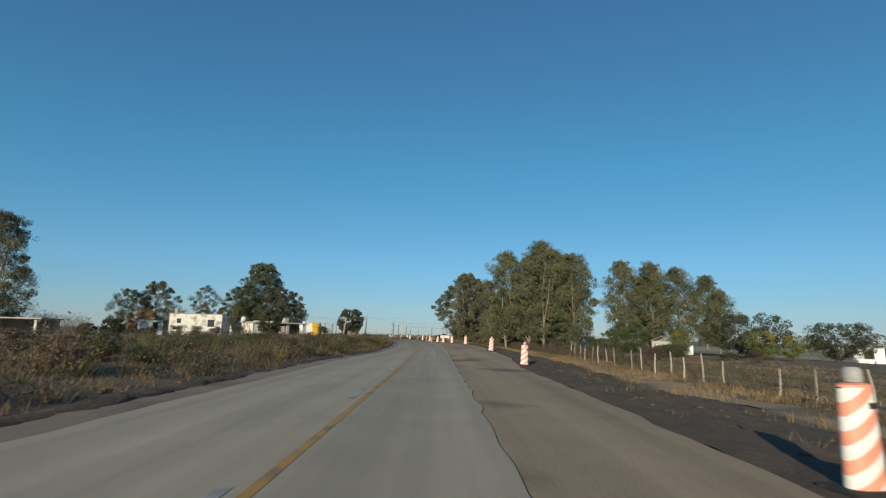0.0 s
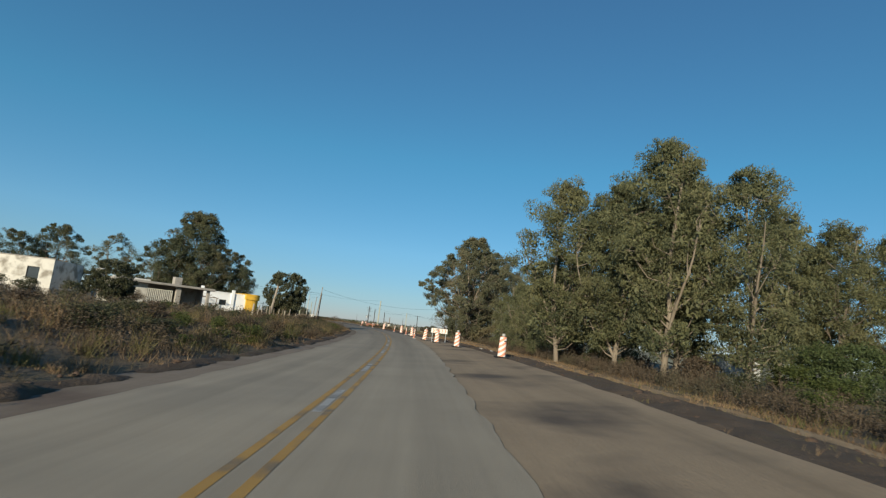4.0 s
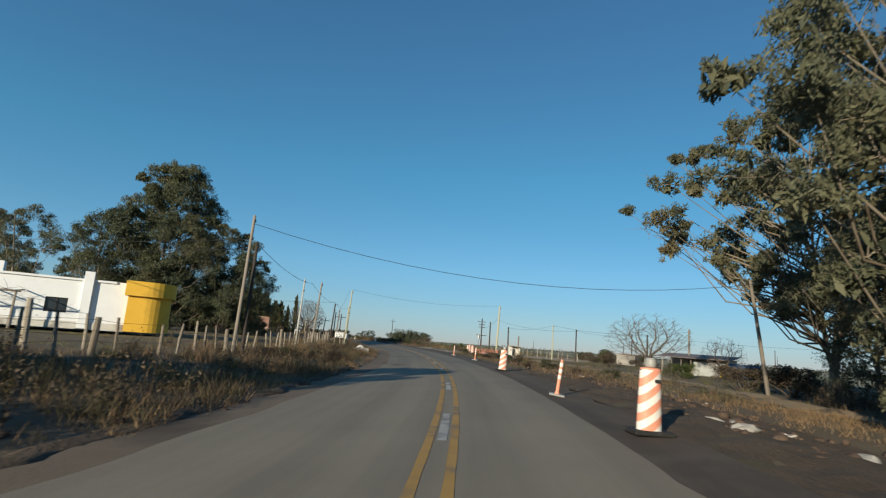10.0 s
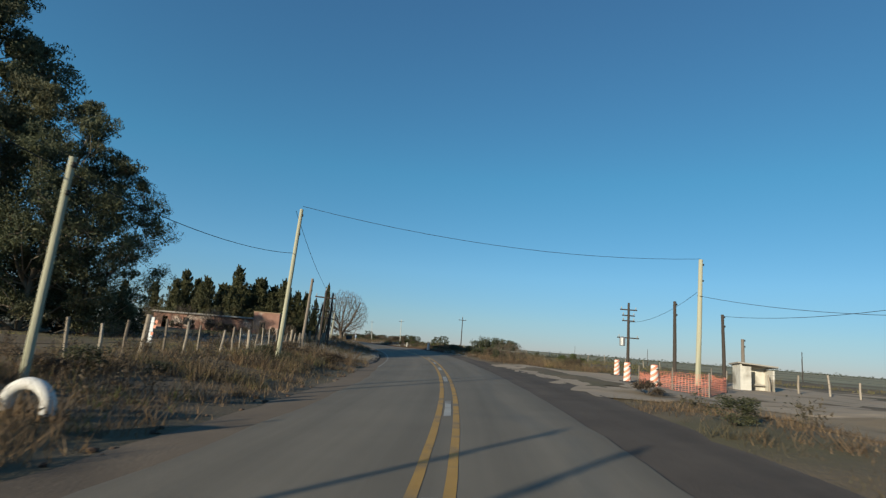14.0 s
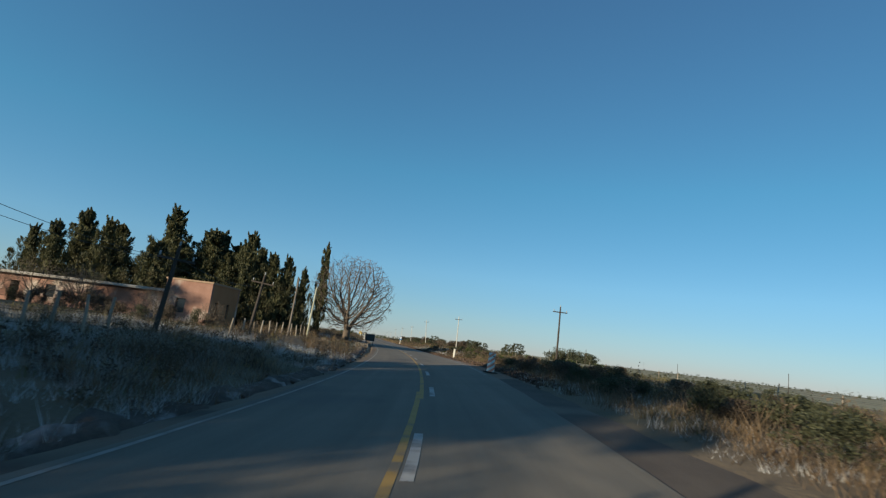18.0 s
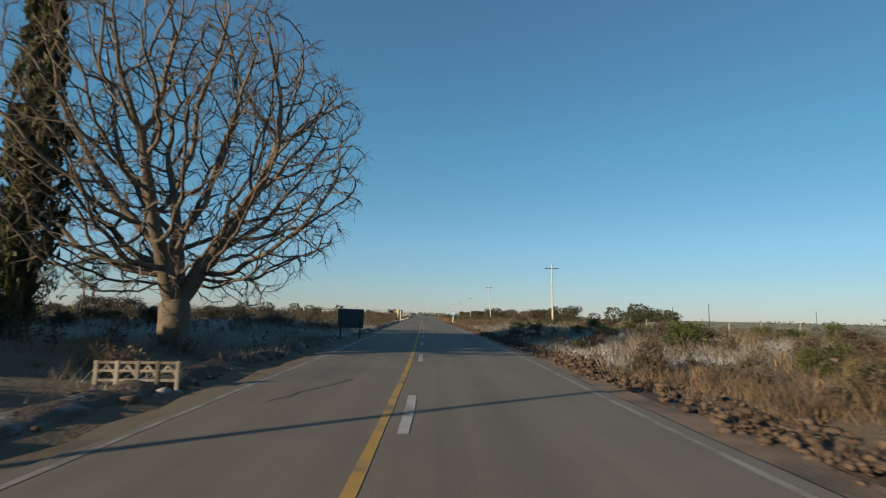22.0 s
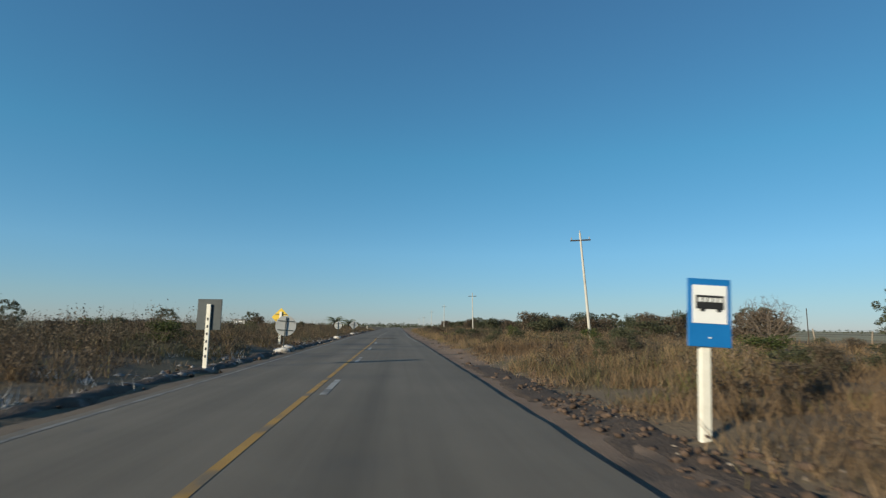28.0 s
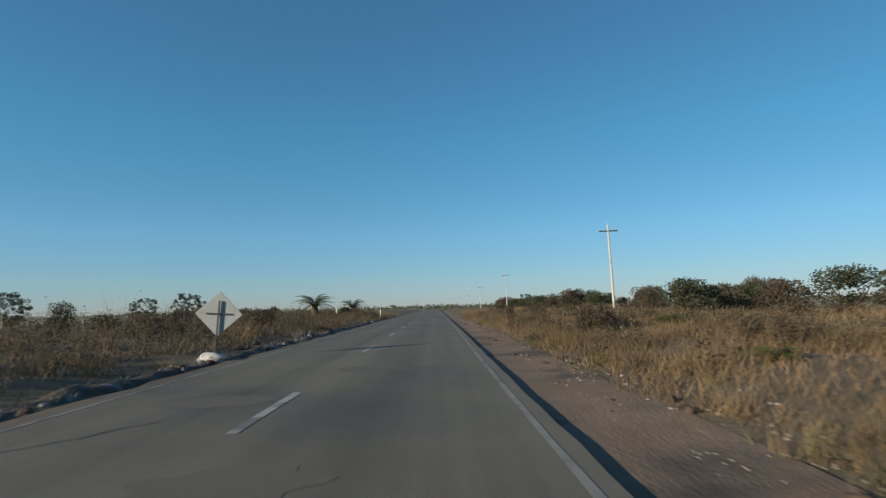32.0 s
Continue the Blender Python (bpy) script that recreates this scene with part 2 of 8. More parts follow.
GRAVEL = surf("brown_gravel", (0.13, 0.086, 0.056), (0.24, 0.168, 0.112), 1.2, 0.95, 0.6, 22, (0.08, 0.06, 0.045), 0.5, 0.58, bump_size=0.04)
SOIL = surf("dark_turned_soil", (0.045, 0.032, 0.021), (0.125, 0.088, 0.057), 1.2, 0.97, 0.9, 14, (0.085, 0.068, 0.036), 0.5, 0.66, bump_size=0.06)
TRACK = surf("pale_dirt_track", (0.26, 0.20, 0.135), (0.37, 0.295, 0.21), 0.5, 0.95, 0.4, 22, (0.17, 0.13, 0.08), 0.3, 0.6)
STRAW_PATH = surf("worn_straw_path", (0.21, 0.15, 0.085), (0.33, 0.245, 0.145), 0.5, 0.95, 0.4, 22, (0.13, 0.095, 0.055), 0.3, 0.58)
VERGE = surf("verge_earth", (0.092, 0.069, 0.045), (0.185, 0.137, 0.082), 0.35, 0.97, 0.7, 9, (0.10, 0.085, 0.045), 0.12, 0.56, bump_size=0.05)
FIELD = surf("winter_pasture", (0.20, 0.18, 0.10), (0.31, 0.27, 0.16), 0.02, 0.97, 0.3, 0.8, (0.13, 0.10, 0.05), 0.008, 0.55)
YELLOW = surf("road_yellow", (0.31, 0.175, 0.04), (0.43, 0.255, 0.06), 2.0, 0.7, 0.3, 60, (0.18, 0.135, 0.08), 1.2, 0.56)
WHITE_LINE = surf("road_white", (0.28, 0.265, 0.235), (0.42, 0.395, 0.35), 2.0, 0.7, 0.3, 60, (0.17, 0.155, 0.135), 1.5, 0.55)
EDGE_LINE = surf("worn_edge_white", (0.19, 0.172, 0.145), (0.30, 0.275, 0.235), 2.0, 0.7, 0.3, 60, (0.165, 0.145, 0.12), 1.8, 0.52)
TAR = surf("tar_crack", (0.018, 0.017, 0.016), (0.03, 0.028, 0.026), 2, 0.6, 0.2, 40)
BARK = surf("eucalypt_bark", (0.12, 0.096, 0.07), (0.27, 0.225, 0.17), 1.2, 0.9, 0.5, 9, (0.10, 0.075, 0.05), 0.8, 0.6, stretch=(1, 1, 0.25))
BARK_DARK = surf("dark_bark", (0.055, 0.042, 0.03), (0.12, 0.095, 0.07), 2, 0.95, 0.6, 12, stretch=(1, 1, 0.3))
BARK_GREY = surf("pale_bare_bark", (0.07, 0.054, 0.041), (0.18, 0.14, 0.105), 1.5, 0.9, 0.5, 12, (0.12, 0.09, 0.06), 1, 0.6, stretch=(1, 1, 0.35))
TIMBER = surf("weathered_pole", (0.15, 0.125, 0.10), (0.29, 0.25, 0.205), 2, 0.9, 0.4, 20, (0.09, 0.075, 0.06), 1, 0.62, stretch=(4, 4, 0.2), each=0.8)
TIMBER_PALE = surf("pale_green_pole", (0.30, 0.29, 0.20), (0.44, 0.42, 0.31), 2, 0.85, 0.3, 20, (0.2, 0.2, 0.13), 1, 0.62, stretch=(4, 4, 0.2))
TIMBER_DARK = surf("creosoted_pole", (0.03, 0.025, 0.02), (0.075, 0.06, 0.05), 2, 0.85, 0.4, 20, stretch=(4, 4, 0.2))
CONCRETE_POLE = surf("concrete_pole", (0.36, 0.34, 0.29), (0.5, 0.475, 0.42), 1.5, 0.85, 0.3, 30, (0.25, 0.235, 0.2), 0.8, 0.62)
WIRE = surf("black_cable", (0.012, 0.012, 0.012), (0.025, 0.025, 0.025), 2, 0.6, 0)
STEEL = surf("galvanised_steel", (0.30, 0.30, 0.30), (0.44, 0.44, 0.43), 4, 0.5, 0.15, 30, (0.2, 0.17, 0.14), 2, 0.66, metal=0.5)
SIGN_BACK = surf("sign_back", (0.27, 0.275, 0.27), (0.37, 0.375, 0.365), 2, 0.5, 0.1, 20, (0.22, 0.2, 0.18), 1.5, 0.66)
SIGN_DARK = surf("dark_sign_back", (0.035, 0.042, 0.045), (0.07, 0.08, 0.082), 2, 0.55, 0.15, 20, (0.11, 0.1, 0.085), 1.5, 0.68)
LEAF_EUC = leafy("eucalypt_leaves", (0.044, 0.055, 0.03), (0.215, 0.212, 0.10), 0.36, 0.35, (0.18, 0.165, 0.08))
LEAF_GUM_DARK = leafy("dark_eucalypt_leaves", (0.028, 0.038, 0.022), (0.14, 0.145, 0.075), 0.3, 0.35, (0.13, 0.115, 0.06))
LEAF_EUC_GREY = leafy("grey_eucalypt_leaves", (0.05, 0.06, 0.038), (0.21, 0.20, 0.115), 0.36, 0.3, (0.19, 0.155, 0.085))
LEAF_DARK = leafy("dark_evergreen_leaves", (0.024, 0.03, 0.018), (0.105, 0.105, 0.052), 0.25, 0.5)
LEAF_CYP = leafy("cypress_foliage", (0.026, 0.033, 0.018), (0.125, 0.118, 0.05), 0.25, 0.5, (0.105, 0.085, 0.042))
LEAF_GREEN = leafy("bush_leaves", (0.025, 0.04, 0.012), (0.115, 0.13, 0.035), 0.3, 0.8)
LEAF_HEDGE = leafy("clipped_hedge_leaves", (0.03, 0.045, 0.016), (0.10, 0.125, 0.045), 0.3, 0.6)
LEAF_CITRUS = leafy("bright_green_leaves", (0.06, 0.085, 0.02), (0.19, 0.21, 0.045), 0.3, 0.9, (0.26, 0.19, 0.03))
LEAF_AUTUMN = leafy("autumn_leaves", (0.12, 0.06, 0.025), (0.34, 0.19, 0.07), 0.3, 0.6)
LEAF_FAR = leafy("far_tree_leaves", (0.045, 0.055, 0.035), (0.12, 0.12, 0.07), 0.25, 0.1)
BRUSH = leafy("dry_brush", (0.036, 0.029, 0.021), (0.16, 0.118, 0.076), 0.25, 0.3, (0.066, 0.066, 0.038))
BROWN_GRASS = leafy("brown_dead_grass", (0.050, 0.037, 0.025), (0.245, 0.168, 0.10), 0.35, 0.45, (0.085, 0.085, 0.045))
STRAW = leafy("dry_straw_grass", (0.135, 0.084, 0.044), (0.40, 0.275, 0.148), 0.35, 0.22, (0.18, 0.115, 0.06))
STRAW_GREEN = leafy("mixed_grass", (0.075, 0.07, 0.025), (0.29, 0.225, 0.09), 0.35, 0.22, (0.10, 0.11, 0.035))
LAWN = leafy("short_grass", (0.12, 0.11, 0.035), (0.33, 0.27, 0.10), 0.35, 0.15)
FROST = leafy("frosted_grass", (0.22, 0.22, 0.21), (0.60, 0.59, 0.57), 0.35, 0.25, (0.20, 0.165, 0.12))

# ---- helpers for shapes ----
RNG = np.random.default_rng(11)


class Shape:
    """Collects vertices and faces of one mesh."""

    def __init__(self):
        self.v, self.f = [], []

    def add(self, verts, faces, m=None):
        o = len(self.v)
        self.v += [tuple(m @ Vector(p)) for p in verts] if m else [tuple(p) for p in verts]
        self.f += [tuple(i + o for i in q) for q in faces]
        return self

    def box(self, c, size, m=None, cut=0.0):
        """A box with its edges cut off by cut metres."""
        h = [s / 2 for s in size]
        cut = min(cut, *(x * 0.49 for x in h))
        if cut <= 0:
            vs = [(c[0] + x * h[0], c[1] + y * h[1], c[2] + z * h[2]) for x in (-1, 1) for y in (-1, 1) for z in (-1, 1)]
            return self.add(vs, [(0, 1, 3, 2), (4, 6, 7, 5), (0, 4, 5, 1), (2, 3, 7, 6), (0, 2, 6, 4), (1, 5, 7, 3)], m)
        bm = bmesh.new()
        bmesh.ops.create_cube(bm, size=1)
        for v in bm.verts:
            v.co = Vector([c[i] + v.co[i] * size[i] for i in range(3)])
        bmesh.ops.bevel(bm, geom=bm.edges[:], offset=cut, segments=1, affect="EDGES")
        bm.verts.index_update()
        self.add([v.co[:] for v in bm.verts], [[v.index for v in f.verts] for f in bm.faces], m)
        bm.free()
        return self

    def tube(self, pts, radii, n=8, caps=True, m=None):
        """A tapered tube along points."""
        pts = [Vector(p) for p in pts]
        vs, fs, side = [], [], None
        for i, p in enumerate(pts):
            d = (pts[min(i + 1, len(pts) - 1)] - pts[max(i - 1, 0)]).normalized()
            if side is None:
                side = d.orthogonal().normalized()
            side = (side - d * side.dot(d)).normalized()
            up = d.cross(side)
            for j in range(n):
                a = 2 * math.pi * j / n
                vs.append(p + (side * math.cos(a) + up * math.sin(a)) * radii[i])
        for i in range(len(pts) - 1):
            for j in range(n):
                a, b = i * n + j, i * n + (j + 1) % n
                fs.append((a, b, b + n, a + n))
        if caps:
            fs += [tuple(range(n - 1, -1, -1)), tuple((len(pts) - 1) * n + j for j in range(n))]
        return self.add(vs, fs, m)

    def lathe(self, profile, n=16, m=None):
        """Turned about z: rows of radius and height."""
        vs = [(r * math.cos(2 * math.pi * j / n), r * math.sin(2 * math.pi * j / n), z) for r, z in profile for j in range(n)]
        fs = [(i * n + j, i * n + (j + 1) % n, (i + 1) * n + (j + 1) % n, (i + 1) * n + j) for i in range(len(profile) - 1) for j in range(n)]
        fs += [tuple(range(n - 1, -1, -1)), tuple((len(profile) - 1) * n + j for j in range(n))]
        return self.add(vs, fs, m)

    def prism(self, outline, depth, m=None):
        """An outline in x and z, deep in y."""
        k = len(outline)
        vs = [(x, -depth / 2, z) for x, z in outline] + [(x, depth / 2, z) for x, z in outline]
        fs = [tuple(range(k)), tuple(range(2 * k - 1, k - 1, -1))] + [(i, i + k, (i + 1) % k + k, (i + 1) % k) for i in range(k)]
        return self.add(vs, fs, m)

    def mesh(self, name, material, smooth=False):
        me = bpy.data.meshes.new(name)
        me.from_pydata(self.v, [], self.f)
        me.materials.append(material)
        if smooth:
            me.polygons.foreach_set("use_smooth", [True] * len(me.polygons))
        me.update()
        return me


def thing(name, m, label, category, group="", kind=""):
    """An empty at a thing's base that carries its parts."""
    ob = new(name)
    ob.empty_display_size = 0.2
    ob.matrix_basis = m
    return tagged(ob, label, category, group, kind)


def part(name, shape, material, parent, label="", smooth=False):
    me = shape if isinstance(shape, bpy.types.Mesh) else shape.mesh(name, material, smooth)
    ob = new(name, me)
    ob.parent = parent
    if label:
        tagged(ob, label)
    return ob


def solo(name, shape, material, m, label, category="", group="", kind="", smooth=False):
    me = shape if isinstance(shape, bpy.types.Mesh) else shape.mesh(name, material, smooth)
    ob = new(name, me)
    ob.matrix_basis = m
    return tagged(ob, label, category, group, kind)


def array_mesh(name, verts, faces, material):
    """A mesh from arrays: verts (n, 3) and faces (k, 3 or 4)."""
    verts, faces = np.asarray(verts, np.float32), np.asarray(faces, np.int32)
    me = bpy.data.meshes.new(name)
    k, w = faces.shape
    me.vertices.add(len(verts))
    me.vertices.foreach_set("co", verts.ravel())
    me.loops.add(k * w)
    me.loops.foreach_set("vertex_index", faces.ravel())
    me.polygons.add(k)
    me.polygons.foreach_set("loop_start", np.arange(0, k * w, w, dtype=np.int32))
    me.polygons.foreach_set("loop_total", np.full(k, w, np.int32))
    me.update(calc_edges=True)
    me.materials.append(material)
    return me


# ---- the road's centre line: straight, a long left bend, straight again ----
SPINE = [(-1.58, -60), (-1.58, 0), (-1.6, 20), (-1.75, 40), (-1.98, 60), (-2.6, 80), (-3.85, 100), (-5.9, 119.7), (-9.4, 139.3),
         (-14.5, 158.7), (-20.5, 177.8), (-27.8, 196.3), (-36.2, 214.5), (-45.9, 231.9), (-56.6, 248.8), (-68.0, 265.2),
         (-79.8, 281.35), (-91.6, 297.5), (-103.5, 313.5), (-115.4, 329.6), (-127.3, 345.7), (-139.2, 361.8), (-148.2, 373.7),
         (-165.9, 398.0), (-207.1, 454.5), (-383.8, 696.9), (-1031.7, 1585.7)]


def spine_points():
    p = np.array(SPINE, float)
    out = []
    for i in range(1, len(p) - 2):
        a, b, c, d = p[i - 1:i + 3]
        ta, tb, tc = np.hypot(*(b - a)), np.hypot(*(c - b)), np.hypot(*(d - c))
        m1 = ((b - a) / ta * tb + (c - b) / tb * ta) / (ta + tb) * tb
        m2 = ((c - b) / tb * tc + (d - c) / tc * tb) / (tb + tc) * tb
        for u in np.arange(0, 1, min(0.5, 1 / max(tb, 1))):
            out.append((2 * u**3 - 3 * u**2 + 1) * b + (u**3 - 2 * u**2 + u) * m1 + (3 * u**2 - 2 * u**3) * c + (u**3 - u**2) * m2)
    out.append(p[-2])
    # straight piece behind the start
    back = [out[0] + (0, -60 + k) for k in range(0, 60)]
    return np.array(back + out)


RP = spine_points()
RS = np.concatenate([[0], np.cumsum(np.hypot(*np.diff(RP, axis=0).T))]) - 60.0
RD = np.gradient(RP, RS, axis=0)
RD /= np.hypot(RD[:, 0], RD[:, 1])[:, None]


def road_at(s, l):
    """World x and y, s metres along the centre line and l metres to its right."""
    x, y = np.interp(s, RS, RP[:, 0]), np.interp(s, RS, RP[:, 1])
    u, v = np.interp(s, RS, RD[:, 0]), np.interp(s, RS, RD[:, 1])
    return x + l * v, y - l * u


def heading(s):
    """Degrees to the left of +y."""
    return math.degrees(math.atan2(-np.interp(s, RS, RD[:, 0]), np.interp(s, RS, RD[:, 1])))


def road_sl(x, y):
    """Along and across for arrays of world places."""
    x, y = np.atleast_1d(np.asarray(x, float)), np.atleast_1d(np.asarray(y, float))
    best = np.array([np.argmin((RP[:, 0] - a) ** 2 + (RP[:, 1] - b) ** 2) for a, b in zip(x, y)])
    dx, dy = x - RP[best, 0], y - RP[best, 1]
    return RS[best] + dx * RD[best, 0] + dy * RD[best, 1], dx * RD[best, 1] - dy * RD[best, 0]


def lerp(s, *rows):
    return np.interp(s, [r[0] for r in rows], [r[1] for r in rows])


def right_edge(s):
    return lerp(s, (-60, 2.36), (28, 2.42), (42, 2.55), (85, 2.75), (120, 2.55), (190, 2.45), (215, 2.5), (235, 3.0), (250, 3.35), (285, 3.8), (345, 3.65), (900, 3.7))


def left_line(s):
    return lerp(s, (-60, -3.35), (220, -3.45), (250, -3.15), (272, -2.82), (345, -2.75), (400, -2.9), (900, -3.0))


def left_edge(s):
    return left_line(s) - lerp(s, (60, 0.22), (135, 0.1), (150, -0.4), (188, -0.35), (204, 0.12), (230, 0.22))


def ride(s):
    """How far right of the centre line the traveller keeps."""
    return lerp(s, (-60, 1.6), (62, 1.6), (75, 1.45), (98, 1.0), (120, 0.15), (145, -0.08), (173, 0.42), (222, 0.32), (247, 0.22), (272, 0.6),
                (293, 1.05), (343, 1.5), (389, 1.75), (405, 2.2), (900, 2.25))


def bank(s):
    """The road's slope across the bend, up to the right."""
    return math.tan(radians(float(lerp(s, (-60, 0), (30, 0.5), (52, 3.5), (62, 3.8), (90, 3.6), (110, 2.6), (130, 3.0), (170, 3.0), (200, 3.6), (220, 4.6),
                                       (240, 4.4), (255, 3.6), (266, 2.0), (278, 0.3), (300, 0.0)))))


def tilt_z(s, l):
    """The paved height: zero under the traveller, sloped across the bend."""
    d = l - float(ride(s))
    return bank(s) * max(-5.5, min(6.5, d))


def shoulder_edge(s):
    return lerp(s, (-60, 5.0), (5, 5.1), (25, 5.4), (34, 6.2), (66, 6.25), (92, 5.4), (112, 4.15), (120, 3.75), (130, 3.75), (145, 4.05), (178, 4.3), (190, 4.8), (205, 4.0), (215, 3.75),
                (240, 4.0), (285, 4.25), (345, 4.2), (900, 4.3))




def hum(x, y, size, seed=0.0):
    return noise.fractal(Vector((x / size, y / size, seed)), 1.0, 2.0, 4)


def ground_z(s, l, x, y):
    """The height of the earth beside the road; below the pavement it stays under it."""
    se, le = float(shoulder_edge(s)), float(left_edge(s)) - 0.6
    base = tilt_z(s, l)
    if le < l < se:
        return base - 0.16
    bumps = hum(x, y, 1.3, 3.0) * 0.06 + hum(x, y, 6.0, 7.0) * 0.14
    if l >= se:
        d = l - se
        low = float(lerp(s, (-60, -0.75), (110, -0.45), (150, 0.0), (180, 0.1), (215, 0.15), (250, 0.35), (900, 0.35)))
        soft = 1.2
    else:
        d = le - l
        low = float(lerp(s, (-60, 0.35), (110, 0.3), (150, 0.1), (230, 0.2), (260, 0.4), (900, 0.3)))
        soft = 0.8
    k = min(1, d / 6.0)
    k = k * k * (3 - 2 * k)
    z = base * (1 - k) + low * k - 0.10 * math.exp(-d / soft) + bumps * min(1, d / 1.5)
    return z * (1 if d < 40 else max(0, 1 - (d - 40) / 30)) - (1.4 * max(0, min(1, (d - 42) / 18)))


def gz(x, y):
    s, l = road_sl(x, y)
    if abs(l[0]) > 75 or s[0] > 640:
        return -1.2
    if left_edge(s[0]) - 0.6 < l[0] < shoulder_edge(s[0]):
        return tilt_z(s[0], l[0]) - 0.01
    return max(ground_z(s[0], l[0], x, y), -1.2)


def strip(name, s_values, left, right, z, material, label, thick=0.0, cols=2, wobble=0.0, kind="structure", category=""):
    """A ribbon along the road between two edges, which are numbers or functions of s."""
    sh, rows = Shape(), []
    for s in s_values:
        a = left(s) if callable(left) else left
        b = right(s) if callable(right) else right
        row = []
        for j in range(cols):
            l = a + (b - a) * j / (cols - 1)
            if wobble and j in (0, cols - 1):
                l += wobble * hum(s * 1.0, j * 40.0, 1.6, 5.0)
            x, y = road_at(s, l)
            row.append((x, y, z(s, l) if callable(z) else tilt_z(s, l) + z))
        rows.append(row)
    w = cols + (2 if thick else 0)
    for r in rows:
        if thick:
            r = [(r[0][0], r[0][1], r[0][2] - thick)] + r + [(r[-1][0], r[-1][1], r[-1][2] - thick)]
        sh.v += r
    for i in range(len(rows) - 1):
        for j in range(w - 1):
            a = i * w + j
            sh.f.append((a, a + 1, a + w + 1, a + w))
    me = sh.mesh(name, material)
    uv = me.uv_layers.new(name="UVMap").data
    lat = [(float(j) / max(w - 1, 1)) for _ in rows for j in range(w)]
    for i, loop in enumerate(me.loops):
        r, j = divmod(loop.vertex_index, w)
        s = s_values[r]
        a = left(s) if callable(left) else left
        b = right(s) if callable(right) else right
        uv[i].uv = (a + (b - a) * lat[loop.vertex_index], s)
    ob = new(name, me)
    return tagged(ob, label, category or name.replace("_", " "), kind=kind)


S_NEAR = np.concatenate([np.arange(-50, 125, 0.5), np.arange(125, 560, 1.0), np.arange(560, 1450, 20.0)])

# far land, one sheet to the horizon
far = Shape()
steps = [-4500, -1500, -500, -150, 0, 150, 300, 450, 700, 1200, 2200, 4500]
for yv in steps:
    for xv in steps:
        far.v.append((xv - 100, yv + 250, -1.2))
for i in range(len(steps) - 1):
    for j in range(len(steps) - 1):
        a = i * len(steps) + j
        far.f.append((a, a + 1, a + len(steps) + 1, a + len(steps)))
tagged(new("ground", far.mesh("ground", FIELD)), "flat winter pasture reaching to a hazy horizon", "ground", kind="structure")

# the verges beside the road, with ditch and banks
V_COLS = [-70, -60, -50, -42, -34, -28, -23, -19, -16, -13.5, -11.5, -10, -8.8, -7.8, -7, -6.3, -5.7, -5.2, -4.7, -4.3, -3.9, -3.55, -3.3, -2.0, 0, 1.2,
          2.2, 3.2, 4.0, 4.4, 4.8, 5.2, 5.6, 6.0, 6.5, 7.0, 7.6, 8.2, 9, 10, 11, 12.2, 13.5, 15, 17, 19.5, 23, 28, 34, 42, 50, 60, 70]
verge = Shape()
V_S = list(np.arange(-50, 500, 1.0)) + list(np.arange(500, 660, 8.0))
for s in V_S:
    for l in V_COLS:
        x, y = road_at(s, l)
        verge.v.append((x, y, ground_z(s, l, x, y)))
for i in range(len(V_S) - 1):
    for j in range(len(V_COLS) - 1):
        a = i * len(V_COLS) + j
        verge.f.append((a, a + 1, a + len(V_COLS) + 1, a + len(V_COLS)))
tagged(new("verge", verge.mesh("verge", VERGE, True)), "uneven roadside earth with dry grass and a shallow ditch", "verge", kind="structure")

strip("road", S_NEAR, lambda s: left_edge(s) + 0.10 * hum(s, 3.0, 2.0), lambda s: right_edge(s) + (0.09 * hum(s, 9.0, 1.3) if s < 125 else 0.0), 0.0, ASPHALT, "worn grey-brown asphalt road, two lanes", 0.14, 5, 0.06, category="road")
tagged(strip("shoulder", np.arange(-50, 120, 1.0), lambda s: right_edge(s) - 0.12, shoulder_edge, -0.022, DIRT, "wide packed brown dirt shoulder beside the asphalt", 0.14, 5, 0.16))
tagged(strip("shoulder", np.arange(116, 241, 1.0), lambda s: right_edge(s) - 0.12, shoulder_edge, -0.03, GRIT, "dark gritty shoulder beside the asphalt", 0.14, 4, 0.22))
tagged(strip("shoulder", np.arange(236, 560, 1.0), lambda s: right_edge(s) - 0.45, lambda s: shoulder_edge(s) + lerp(s, (240, 0.1), (330, 0.1), (360, 0.3), (382, 1.1), (420, 1.1), (470, 1.0)), lambda s, l: tilt_z(s, l) - lerp(s, (340, 0.032), (370, 0.075)) if l < shoulder_edge(s) else max(tilt_z(s, l) - lerp(s, (340, 0.032), (370, 0.075)), ground_z(s, l, *road_at(s, l)) + 0.02), GRAVEL, "narrow reddish gravel shoulder below the asphalt edge", 0.12, 8, 0.25))
tagged(strip("shoulder", np.arange(-50, 104, 1.0), lambda s: left_edge(s) - lerp(s, (60, 1.5), (104, 0.8)), lambda s: left_edge(s) + 0.3 * hum(s, 2.0, 3.5) + 0.25, -0.022, DIRT_LEFT, "smeared brown dirt along the asphalt edge", 0.14, 6, 0.35))
tagged(strip("shoulder", np.arange(100, 560, 1.0), lambda s: left_edge(s) - lerp(s, (100, 0.8), (150, 1.05), (190, 1.0), (205, 0.6), (240, 0.42), (260, 0.4)), lambda s: left_edge(s) + 0.15, -0.03, DIRT_DARK, "narrow earthy shoulder along the asphalt", 0.14, 4, 0.3))
